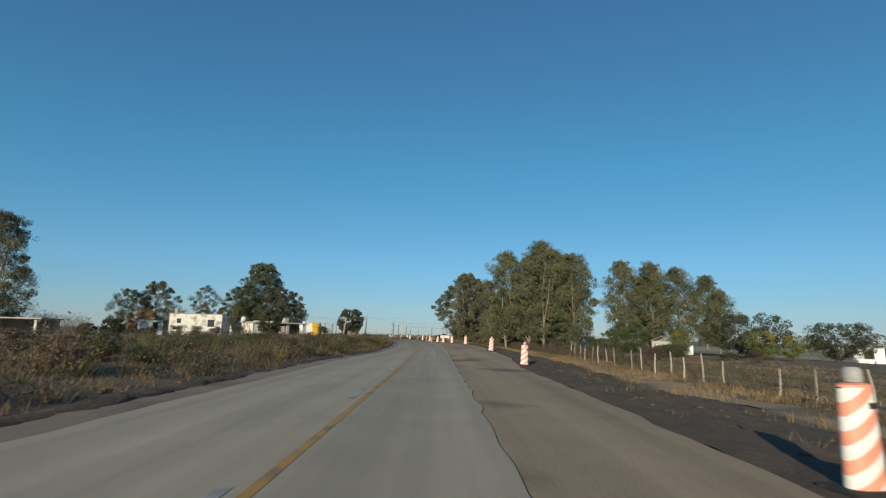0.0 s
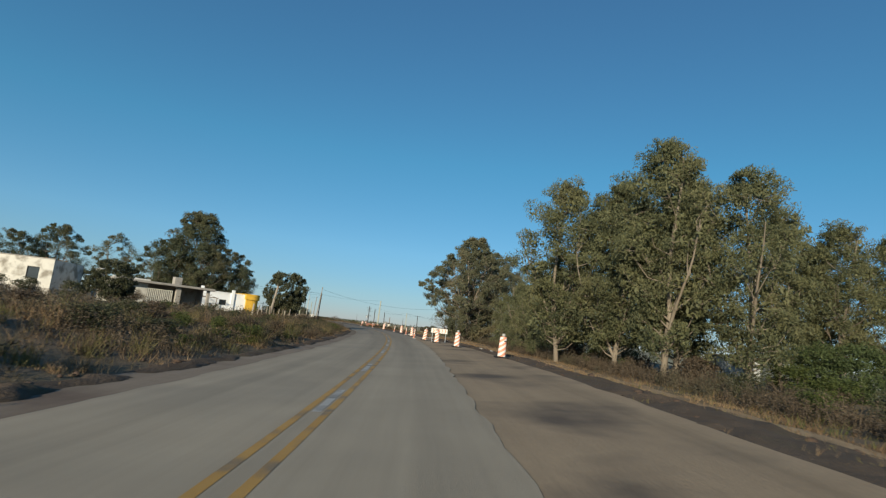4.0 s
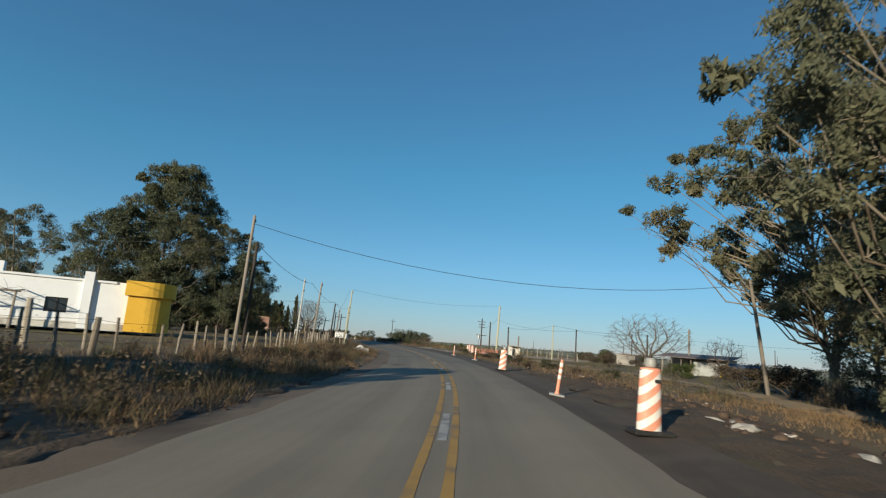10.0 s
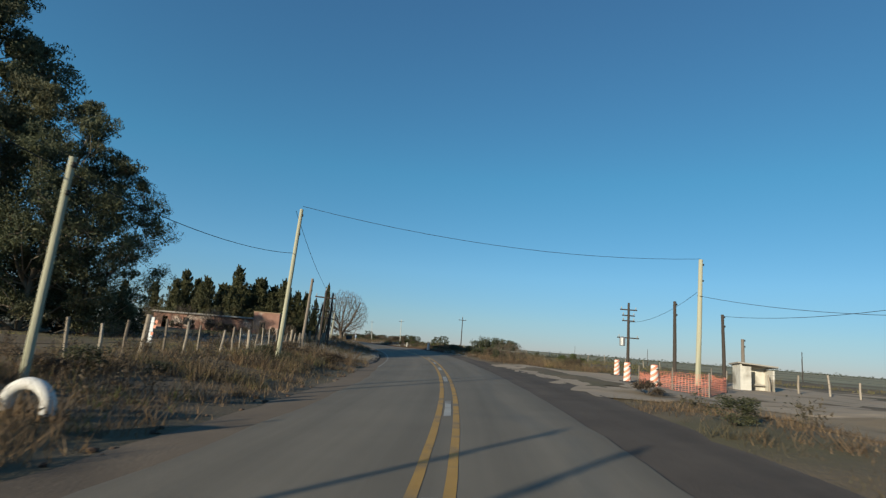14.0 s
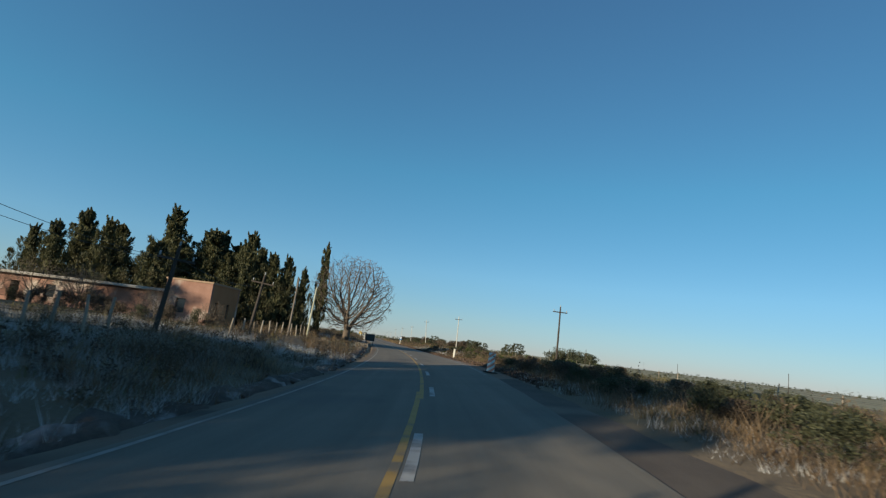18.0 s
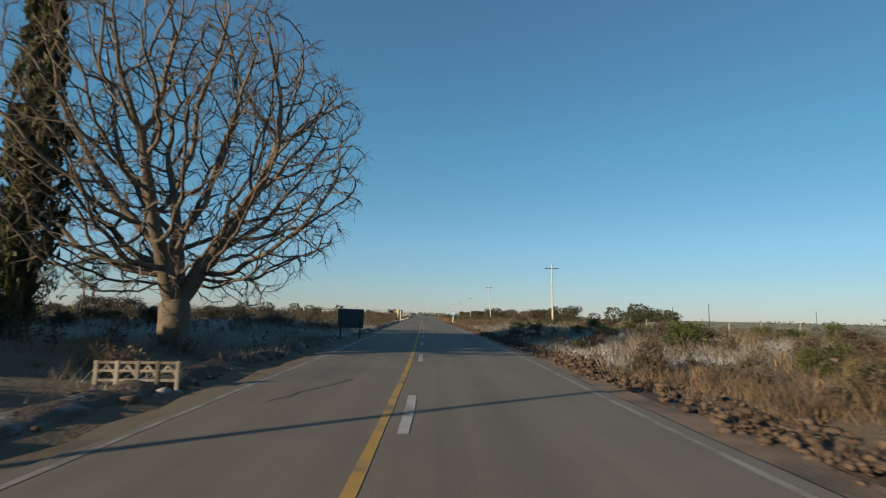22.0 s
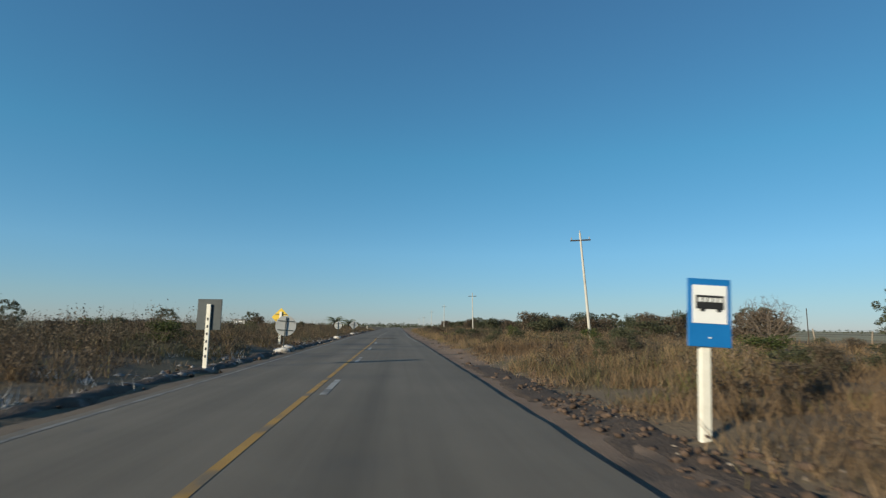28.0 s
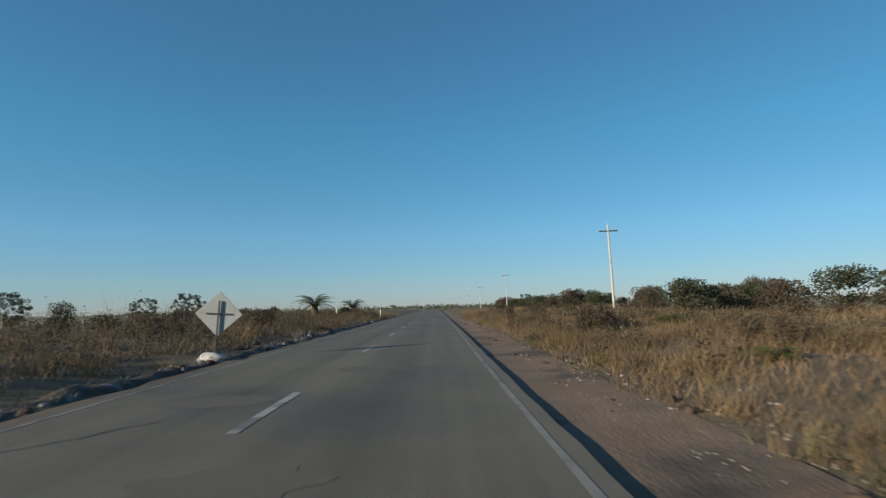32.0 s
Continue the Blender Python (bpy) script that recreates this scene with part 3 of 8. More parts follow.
tagged(strip("soil_strip", np.arange(-50, 150, 0.5), lambda s: shoulder_edge(s) - 0.05, lambda s: shoulder_edge(s) + lerp(s, (-50, 4.4), (40, 4.8), (90, 5.0), (115, 5.0), (130, 4.4), (144, 3.0), (150, 0.6)),
             lambda s, l: ground_z(s, l, *road_at(s, l)) + 0.04 + 0.10 * hum(*road_at(s, l), 0.55, 2.0) if l > shoulder_edge(s) + 0.05 else tilt_z(s, l) - 0.032,
             SOIL, "strip of dark turned soil beside the shoulder", 0, 16, 0.3))


def track_centre(s):
    return lerp(s, (-50, 10.6), (40, 11.8), (85, 13.4), (125, 13.0), (155, 15.5), (168, 13.5), (180, 10.0), (190, 9.5), (200, 9.5))


tagged(strip("dirt_track", np.arange(-50, 190, 1.0), lambda s: track_centre(s) - lerp(s, (60, 0.9), (130, 0.9), (150, 1.3), (170, 2.0), (180, 2.9), (190, 3.5)),
             lambda s: track_centre(s) + lerp(s, (60, 0.9), (130, 0.9), (150, 1.3), (170, 2.0), (180, 2.6), (190, 3.0)),
             lambda s, l: ground_z(s, l, *road_at(s, l)) + 0.02, STRAW_PATH, "worn straw-coloured track running beside the road", 0, 4, 0.5))
tagged(strip("dirt_track", np.arange(184, 206, 0.5), lambda s: shoulder_edge(s) - 0.3, lambda s: lerp(s, (184, 16), (189, 42), (201, 46), (206, 6)),
             lambda s, l: ground_z(s, l, *road_at(s, l)) + 0.03 if l > shoulder_edge(s) + 0.1 else tilt_z(s, l) - 0.02, TRACK, "pale dirt side road meeting the highway", 0, 14, 0.8))

# ---- painted lines ----
S_LINE = lambda a, b: np.arange(a, b + 0.01, 1.0)
for a, b, l in ((40, 232, -0.175), (40, 219, 0.175), (-50, 42, 0.0), (230, 411, -0.10)):
    strip("road_line", S_LINE(a, b), l - 0.06, l + 0.06, 0.004, YELLOW, "solid worn yellow centre line", 0, 2, 0.012, category="road line")
for a, b, fn in ((199, 560, left_line), (242, 336, lambda s: right_edge(s) - 0.25), (398, 560, lambda s: right_edge(s) - 0.25)):
    strip("road_line", S_LINE(a, b), lambda s: fn(s) - 0.045, lambda s: fn(s) + 0.045, 0.004, EDGE_LINE, "thin worn white edge line", 0, 2, 0.015, category="road line")
DASH_ENDS = [5, 14.7, 22.8, 30.9, 41, 49.7, 57.4, 65.1, 75.6, 84, 92.4, 100.8, 109.6, 119.9, 128.8, 137, 147, 155, 163.3, 173.2, 181.7, 191.3, 199.6, 207.9,
             216.2, 225, 233.7, 242.5, 250.8, 260.6, 268.7, 277.3, 286.7, 294.6, 302.6, 311.8, 321, 330.3, 339.5, 348.7, 357.3, 366.9, 376.1, 386, 395.7,
             414.5, 423.7, 434.4, 443.8]
for e in DASH_ENDS + [443.8 + 9.5 * k for k in range(1, 12)]:
    e = float(e)
    l = -0.26 if e < 36 else 0.0 if e < 232 else 0.19 if e < 411 else 0.0
    strip("road_dash", np.arange(e - 2.9, e + 0.01, 0.483), l - 0.07, l + 0.07, 0.005, WHITE_LINE, "white dash of the centre line", 0, 2, 0.012, category="road line")

# ---- plants: builders ----
def diamonds(c, axis, wide, length, width):
    """Pointed leaves: centres, long axes and side axes as arrays."""
    n = len(c)
    length, width = np.broadcast_to(length, n)[:, None], np.broadcast_to(width, n)[:, None]
    v = np.stack([c - axis * length / 2, c + wide * width / 2, c + axis * length / 2, c - wide * width / 2], 1).reshape(-1, 3)
    return v, np.arange(4 * n).reshape(n, 4)


def unit(a):
    return a / np.maximum(np.linalg.norm(a, axis=-1, keepdims=True), 1e-6)


def leaf_cloud(rng, centres, radii, per, length, width, droop=0.6, flat=0.75):
    """Leaves about clump centres; droop turns them down."""
    c = np.repeat(centres, per, 0)
    r = np.repeat(radii, per)
    d = unit(rng.normal(size=(len(c), 3)))
    d[:, 2] *= flat
    c = c + d * (r * rng.uniform(0.25, 1.0, len(c)) ** 0.6)[:, None]
    ax = unit(rng.normal(size=(len(c), 3)) + np.array([0, 0, -droop * 1.6]))
    wide = unit(np.cross(ax, rng.normal(size=(len(c), 3))))
    return diamonds(c, ax, wide, length * rng.uniform(0.6, 1.4, len(c)), width * rng.uniform(0.7, 1.3, len(c)))


def bent(rng, a, d, length, steps, wander, lift=0.0):
    """Points of a limb that wanders from a along d."""
    pts, p, d = [Vector(a)], Vector(a), Vector(d).normalized()
    for _ in range(steps):
        d = (d + Vector(rng.normal(size=3)) * wander + Vector((0, 0, lift))).normalized()
        p = p + d * (length / steps)
        pts.append(p.copy())
    return pts


GUM_FORM = ((0.0, 0.50), (0.2, 0.80), (0.45, 1.0), (0.68, 0.88), (0.86, 0.60), (1.0, 0.22))
YOUNG_FORM = ((0.0, 0.75), (0.25, 1.0), (0.55, 0.80), (0.8, 0.48), (1.0, 0.15))


def gum_meshes(seed, h, spread, low, limbs=34, per=70, leaf=LEAF_EUC, clump=1.0, fine=1.0, form=GUM_FORM, tufts=15, dead=0, uneven=0.0):
    """A gum: pale leaders, steep limbs, and a crown of separate domed lobes thick with hanging leaves. Returns wood and leaf meshes."""
    rng = np.random.default_rng(seed)
    wood = Shape()
    r0 = h * 0.0125
    trunk = bent(rng, (0, 0, -0.4), (rng.normal(0, 0.03), rng.normal(0, 0.03), 1), h * 0.93, 10, 0.05, 0.05)
    wood.tube(trunk, [r0 * (1 - 0.85 * i / 10) + 0.02 for i in range(11)], 8)
    leaders = [np.array([p[:] for p in trunk])]
    for k in range(3):
        a0 = trunk[1 + k]
        ang = k * 2.2 + rng.uniform(0, 1)
        lead = bent(rng, a0, (math.cos(ang) * 0.42, math.sin(ang) * 0.42, 1), (h * 0.86 - a0.z) * rng.uniform(0.62, 0.85), 7, 0.07, 0.05)
        wood.tube(lead, [r0 * 0.6 * (1 - 0.85 * i / 7) + 0.012 for i in range(8)], 6, False)
        leaders.append(np.array([p[:] for p in lead]))
    fu, fr = [f[0] for f in form], [f[1] for f in form]
    lobes, sizes = [], []
    for i in range(limbs):
        v = (i + rng.uniform(0, 0.9)) / limbs
        z = h * (low + (0.955 - low) * v)
        reach = spread * float(np.interp(v, fu, fr)) * math.sqrt(rng.uniform(0.10, 1.0))
        ang = i * 2.4 + rng.uniform(-0.5, 0.5)
        reach *= 1 + uneven * hum(math.cos(ang), math.sin(ang), 0.7, seed + v * 3.5)
        lobe = np.array([math.cos(ang) * reach, math.sin(ang) * reach, z])
        best = min(leaders, key=lambda q: np.min(np.hypot(q[:, 0] - lobe[0], q[:, 1] - lobe[1]) + np.abs(q[:, 2] - (z - 0.55 * reach - 0.3))))
        zc = min(max(z - 0.55 * reach - 0.3, best[0, 2] + 0.3), best[-1, 2])
        core = Vector((float(np.interp(zc, best[:, 2], best[:, 0])), float(np.interp(zc, best[:, 2], best[:, 1])), zc))
        end = Vector(lobe)
        mid = core.lerp(end, 0.5) + Vector(rng.normal(size=3)) * 0.09 * reach - Vector((0, 0, 0.10 * reach))
        rl = r0 * (1 - 0.75 * z / h) * 0.32 + 0.012
        wood.tube([core, core.lerp(mid, 0.6), mid, mid.lerp(end, 0.55), end], [rl, rl * 0.85, rl * 0.65, rl * 0.42, 0.010], 5, False)
        lobes.append(lobe)
        sizes.append(clump * h * 0.078 * rng.uniform(0.6, 1.35) * (1.0 if v < 0.85 else 0.8))
    lobes, sizes = np.array(lobes), np.array(sizes)
    n = len(lobes)
    d = unit(rng.normal(size=(n, tufts, 3)) + np.array([0, 0, 0.45]))
    heads = lobes[:, None] + d * (sizes[:, None] * rng.uniform(0.45, 1.0, (n, tufts)))[..., None] * np.array([1.12, 1.12, 0.72])
    for k in range(n):
        for t in range(0, tufts, 3):
            wood.tube([Vector(lobes[k]), Vector(heads[k, t])], [0.012 + r0 * 0.05, 0.005], 3, False)
    c, r = heads.reshape(-1, 3), np.repeat(sizes * 0.36, tufts) * rng.uniform(0.7, 1.25, n * tufts)
    c[:, 2] = np.maximum(c[:, 2], 0.35)
    v, f = leaf_cloud(rng, c, r, per, (0.0085 * h + 0.06) * fine, (0.0026 * h + 0.02) * fine, 0.75, 0.85)
    v2, f2 = leaf_cloud(rng, lobes, sizes * 0.66, 60, 0.026 * h, 0.010 * h, 0.4)
    v, f = np.concatenate([v, v2]), np.concatenate([f, f2 + len(v)])
    for k in range(dead):
        ang = rng.uniform(0, 6.28)
        z = h * rng.uniform(0.25, 0.62)
        limb = bent(rng, (0, 0, z), (math.cos(ang), math.sin(ang), 0.25), spread * rng.uniform(0.85, 1.15), 6, 0.12, 0.02)
        wood.tube(limb, [0.09, 0.07, 0.055, 0.04, 0.028, 0.018, 0.008], 5, False)
        for a in limb[3:]:
            for _ in range(4):
                wood.tube(bent(rng, a, rng.normal(size=3) + (math.cos(ang), math.sin(ang), 0.2), rng.uniform(0.5, 1.3), 3, 0.3), [0.014, 0.010, 0.007, 0.004], 3, False)
    return wood.mesh("trunk", BARK, True), array_mesh("crown", v, f, leaf)


def round_tree_meshes(seed, h, spread, leaf, bark=BARK_DARK, per=110, low=0.25, droop=0.2, size=1.0, clumps=46):
    """A broad dense tree: short trunk, forked limbs, crown of lumps."""
    rng = np.random.default_rng(seed)
    wood, ends = Shape(), []
    trunk = bent(rng, (0, 0, -0.3), (0, 0, 1), h * low * 1.5, 4, 0.06)
    wood.tube(trunk, [h * 0.026 * (1 - 0.12 * i) for i in range(5)], 8)
    for i in range(8):
        ang = i * 2.4 + rng.uniform(-0.4, 0.4)
        d = Vector((math.cos(ang), math.sin(ang), rng.uniform(0.4, 1.6)))
        limb = bent(rng, trunk[rng.integers(2, 5)], d, rng.uniform(0.7, 1.0) * h * 0.5, 4, 0.15)
        wood.tube(limb, [h * 0.012, h * 0.009, h * 0.006, h * 0.004, 0.01], 5, False)
        ends += limb[2:]
    z0, z1 = h * low, h
    n = clumps
    u = rng.uniform(0, 1, n)
    ang = rng.uniform(0, 2 * math.pi, n)
    prof = np.sqrt(np.clip(1 - (2 * (u * 0.9 + 0.03) - 1) ** 2, 0, 1)) * spread * rng.uniform(0.55, 1.0, n)
    c = np.stack([np.cos(ang) * prof, np.sin(ang) * prof, z0 + (z1 - z0) * (u * 0.88 + 0.06)], 1)
    c = np.concatenate([c, [p[:] for p in ends]])
    v, f = leaf_cloud(rng, c, h * 0.085 * size * rng.uniform(0.6, 1.25, len(c)), per, 0.035 * h * 0.6 + 0.1, 0.013 * h * 0.6 + 0.05, droop)
    return wood.mesh("trunk", bark, True), array_mesh("crown", v, f, leaf)


def cypress_meshes(seed, h, spread, ragged=0.5, narrow=False):
    """A dark cypress made of upright flames of foliage."""
    rng = np.random.default_rng(seed)
    wood = Shape()
    wood.tube([(0, 0, -0.3), (0.02, 0, h * 0.3), (0.05, 0.03, h * 0.9)], [h * 0.022, h * 0.016, 0.02], 7)
    n = 60 if narrow else 90
    u = np.linspace(0.0, 0.93, n) + rng.uniform(-0.02, 0.02, n)
    if narrow:
        prof = spread * np.clip(u / 0.14, 0.4, 1) * np.clip(1 - u, 0, 1) ** 0.35
    else:
        prof = spread * np.clip(u / 0.08 + 0.6, 0, 1) * np.clip(1 - u, 0.0, 1) ** 0.92
    ang = np.arange(n) * 2.4 + rng.uniform(-0.5, 0.5, n)
    r = prof * rng.uniform(0.35, 1.0 + 0.2 * ragged, n)
    base = np.stack([np.cos(ang) * r, np.sin(ang) * r, u * h * 0.95 + h * 0.03], 1)
    ln = h * (0.10 if narrow else 0.10) * rng.uniform(0.5, 1.3, n) * (1.25 - 0.7 * u)
    out = np.stack([np.cos(ang) * (0.12 if narrow else 0.32), np.sin(ang) * (0.12 if narrow else 0.32), np.ones(n)], 1)
    out[:, :2] += rng.normal(size=(n, 2)) * 0.15 * ragged
    out = unit(out)
    base[-1], base[-2] = (0.04, 0, h * 0.90), (0.02, 0.02, h * 0.84)
    out[-2:] = (0, 0, 1)
    per = 90
    k = rng.uniform(0, 1, (n, per)) ** 0.8
    c = base[:, None] + out[:, None] * (ln[:, None] * k)[..., None]
    fat = np.maximum(prof * (0.62 if narrow else 0.52), spread * 0.075)[:, None] * (1 - k * 0.75) * rng.uniform(0.15, 1, (n, per))
    c = c + unit(rng.normal(size=(n, per, 3))) * fat[..., None]
    c = c.reshape(-1, 3)
    ax = unit(np.repeat(out, per, 0) + rng.normal(size=(n * per, 3)) * 0.4)
    wide = unit(np.cross(ax, rng.normal(size=(n * per, 3))))
    v, f = diamonds(c, ax, wide, rng.uniform(0.18, 0.42, n * per) * h / 10, rng.uniform(0.06, 0.12, n * per) * h / 10)
    # the shaded heart of the crown
    ui = np.repeat(np.linspace(0.02, 0.92, 30), 14)
    pi = spread * np.clip(1 - ui, 0, 1) ** (0.35 if narrow else 1.05) * 0.55 * rng.uniform(0.2, 1, len(ui))
    ai = rng.uniform(0, 2 * math.pi, len(ui))
    ci = np.stack([np.cos(ai) * pi, np.sin(ai) * pi, ui * h * 0.95 + h * 0.03], 1)
    axi = unit(rng.normal(size=ci.shape) * 0.4 + np.array([0, 0, 1.0]))
    v2, f2 = diamonds(ci, axi, unit(np.cross(axi, rng.normal(size=ci.shape))), h * 0.075, spread * 0.30)
    v, f = np.concatenate([v, v2]), np.concatenate([f, f2 + len(v)])
    return wood.mesh("trunk", BARK_DARK, True), array_mesh("crown", v, f, LEAF_CYP)


def bare_tree_mesh(seed, h, spread, points=900, bark=BARK_GREY, low=0.2, thick=0.034, forks=3, twigs=4):
    """A leafless tree whose limbs grow, fork by fork, into the open space of a round crown."""
    rng = np.random.default_rng(seed)
    step = h * 0.021
    q = unit(rng.normal(size=(points * 2, 3))) * (rng.uniform(0.12, 1, points * 2) ** (1 / 2.2))[:, None]
    q = q * (spread, spread, h * 0.46) + (0, 0, h * 0.53)
    edge = np.hypot(q[:, 0], q[:, 1]) / spread
    q = q[q[:, 2] > h * (low * 0.55 + 0.10 * (1 - edge))][:points]
    nodes, up = [np.array([0, 0, -0.3])], [-1]
    while nodes[-1][2] < h * low:
        nodes.append(nodes[-1] + np.array([rng.normal(0, 0.05), rng.normal(0, 0.05), 1]) * step)
        up.append(len(nodes) - 2)
    root = len(nodes) - 1
    for k in range(forks):
        a, at = k * 2 * math.pi / forks + rng.uniform(0, 0.7), root
        for m in range(6):
            d = unit(np.array([math.cos(a) * 0.75, math.sin(a) * 0.75, 0.9 + 0.2 * m]))
            nodes.append(nodes[at] + d * step)
            up.append(at)
            at = len(nodes) - 1
    near, dist, seen = np.zeros(len(q), int), np.full(len(q), 1e9), 0
    for _ in range(140):
        n = np.array(nodes)
        d = np.sqrt(((q[:, None] - n[None, seen:]) ** 2).sum(-1))
        closer = d.min(1) < dist
        near[closer], dist[closer] = d.argmin(1)[closer] + seen, d.min(1)[closer]
        seen = len(n)
        keep = dist > step * 1.5
        q, near, dist = q[keep], near[keep], dist[keep]
        if len(q) < 4:
            break
        for k in np.unique(near[dist < h * 0.34]):
            pull = unit(q[near == k] - n[k]).mean(0)
            last = unit(n[k] - n[up[k]]) if up[k] >= 0 else np.array([0, 0, 1.0])
            new_at = n[k] + unit(unit(pull) + last * 0.5 + rng.normal(0, 0.2, 3)) * step
            if np.min(((n - new_at) ** 2).sum(-1)) > (step * 0.4) ** 2:
                nodes.append(new_at)
                up.append(int(k))
        if len(nodes) == seen:
            break
    n = np.array(nodes)
    kids = [[] for _ in n]
    for k, u in enumerate(up):
        if u >= 0:
            kids[u].append(k)
    girth = np.zeros(len(n))
    for k in range(len(n) - 1, -1, -1):
        girth[k] = (sum(girth[c] for c in kids[k])) if kids[k] else 1.0
    rad = np.maximum(h * thick * (girth / girth[0]) ** 0.47, h * 0.0009)
    wood, fine = Shape(), Shape()
    starts = [0] + [c for k in range(len(n)) for c in sorted(kids[k], key=lambda c: -girth[c])[1:]]
    for a in starts:
        chain = [a] if a == 0 else [up[a], a]
        while kids[chain[-1]]:
            chain.append(max(kids[chain[-1]], key=lambda c: girth[c]))
        if len(chain) > 1:
            rr = [rad[k] for k in chain]
            rr[0] = min(rr[0], rr[1] * 1.25)
            (wood if rr[0] > h * 0.003 else fine).tube([Vector(n[k]) for k in chain], rr, 8 if rr[0] > h * 0.01 else 4, False)
    for k in range(len(n)):
        if rad[k] < h * 0.0022 and n[k][2] > h * low * 0.6:
            last = unit(n[k] - n[up[k]])
            for _ in range(twigs if not kids[k] else 1):
                d = unit(last + rng.normal(0, 0.55, 3) + np.array([0, 0, 0.05]))
                fine.tube(bent(rng, n[k], d, step * rng.uniform(1.0, 2.6), 3, 0.22), [h * 0.0009, h * 0.0008, h * 0.0006, h * 0.0004], 3, False)
    return wood.mesh("trunk", bark, True), fine.mesh("crown", bark, True)


def bush_meshes(seed, w, h, leaf, per=70, lumps=16, length=0.12, width=0.05, droop=-0.2):
    rng = np.random.default_rng(seed)
    wood = Shape()
    for i in range(9):
        ang = rng.uniform(0, 6.28)
        p = bent(rng, (0, 0, -0.1), (math.cos(ang) * 0.7, math.sin(ang) * 0.7, 1), h * rng.uniform(0.7, 1.0), 3, 0.2)
        wood.tube(p, [0.02 * h + 0.008, 0.014 * h + 0.006, 0.01, 0.005], 4, False)
    ang, u = rng.uniform(0, 6.28, lumps), rng.uniform(0.15, 0.85, lumps)
    rr = w / 2 * rng.uniform(0.2, 0.85, lumps) * np.sqrt(np.clip(1.15 - u * u, 0.1, 1))
    c = np.stack([np.cos(ang) * rr, np.sin(ang) * rr, u * h], 1)
    v, f = leaf_cloud(rng, c, 0.26 * (w + h) / 2 * rng.uniform(0.6, 1.15, lumps), per, length * (0.6 + 0.5 * h), width * (0.6 + 0.5 * h), droop)
    v[:, 2] = np.maximum(v[:, 2], 0.0)
    return wood.mesh("stem", BARK_DARK), array_mesh("foliage", v, f, leaf)


MADE = {}


def plant(name, key, maker, x, y, label, category, group="", z=None, turn=0.0, size=1.0, tall=1.0, tilt=(0, 0), slim=1.0):
    """Stands a plant of a kind at a place; alike plants share their meshes."""
    if key not in MADE:
        MADE[key] = maker()
    z = gz(x, y) if z is None else z
    ob = thing(name, pose(x, y, z, tilt[0], tilt[1], turn) @ Matrix.Diagonal((size * slim, size * slim, size * tall, 1)), label, category, group)
    made = MADE[key]
    for me in (made if isinstance(made, tuple) else (made,)):
        part(me.name.split(".")[0], me, None, ob)
    return ob

# ---- trees ----
GUM = "tall eucalyptus with a pale trunk and drooping olive leaves"
def gum(x, y, h, spread, seed, label=GUM, group="roadside eucalyptus grove", low=0.13, leaf=LEAF_EUC, limbs=62, per=44, clump=1.12, turn=0, fine=1.0, form=GUM_FORM, tufts=15, dead=0, uneven=0.0):
    kinds = ("gum", seed, leaf.name)
    return plant("eucalyptus_tree", kinds, lambda: gum_meshes(seed, 16.0, 16.0 * spread / h, low, limbs, per, leaf, clump, fine, form, tufts, dead, uneven), x, y, label, "tree", group,
                 turn=turn, size=h / 16.0)


# the grove on the bend: tall trees, then a lower row
for i, (x, y, h) in enumerate(((11.7, 94.8, 17.0), (15.7, 82.2, 16.8), (14.5, 88.0, 15.8), (21.0, 92.0, 16.4), (17.5, 99.0, 16.8), (18.5, 86.5, 16.4), (20.0, 79.5, 14.6))):
    gum(x, y, h, h * 0.225, 21 + i % 3, turn=i * 77)
for i, (x, y, h) in enumerate(((12.8, 102.5, 11.0), (12.2, 106.5, 9.2), (12.6, 110.5, 10.4), (11.6, 114.5, 8.6), (11.8, 118.5, 9.2), (10.6, 122.5, 7.8), (16.0, 106.0, 11.0), (16.5, 113.0, 11.0),
                               (16.0, 120.5, 10.5), (14.5, 126.5, 9.5), (20.5, 117, 11.5), (21, 104, 12.5))):
    gum(x, y, h, h * 0.23, 31 + i % 2, "young eucalyptus in a dense row, leafy to the ground", low=0.05, limbs=44, turn=i * 61 + 20, per=46, form=YOUNG_FORM, clump=1.12)
# second stand behind the houses
for i, (x, y, h) in enumerate(((32.5, 95.5, 16.0), (36.5, 93.5, 15.6), (40.5, 92, 14.6), (44.5, 90.5, 13.0), (38.5, 99, 14.6), (47.5, 92, 11.0))):
    gum(x, y, h, h * 0.225, 21 + (i + 1) % 3, "eucalyptus standing behind the small houses", "eucalyptus stand", turn=i * 50 + 30)
# the great old one
OLD_FORM = ((0.0, 0.38), (0.15, 0.62), (0.36, 0.90), (0.52, 1.0), (0.7, 0.74), (0.86, 0.46), (1.0, 0.20))
gum(6.4, 133.2, 17.4, 7.0, 41, "huge old eucalyptus with a wide thinning crown", "", 0.05, LEAF_EUC_GREY, 150, 58, 0.78, turn=40, fine=0.85, form=OLD_FORM, tufts=13, dead=12, uneven=0.5)
gum(9.0, 150.5, 18.0, 9.6, 46, "old eucalyptus reaching sparse limbs over the verge", "", 0.24, LEAF_EUC_GREY, 230, 30, 0.52, turn=205, fine=0.9, form=OLD_FORM, tufts=10, dead=14, uneven=0.6)
gum(8.0, 144.2, 8.0, 3.6, 42, "leafy young eucalyptus under the old ones", "", leaf=LEAF_EUC_GREY, turn=40)
gum(13.4, 133.0, 11.5, 3.6, 42, "old eucalyptus beside the huge one", "", 0.10, LEAF_EUC_GREY, 64, 44, 1.05, turn=150)
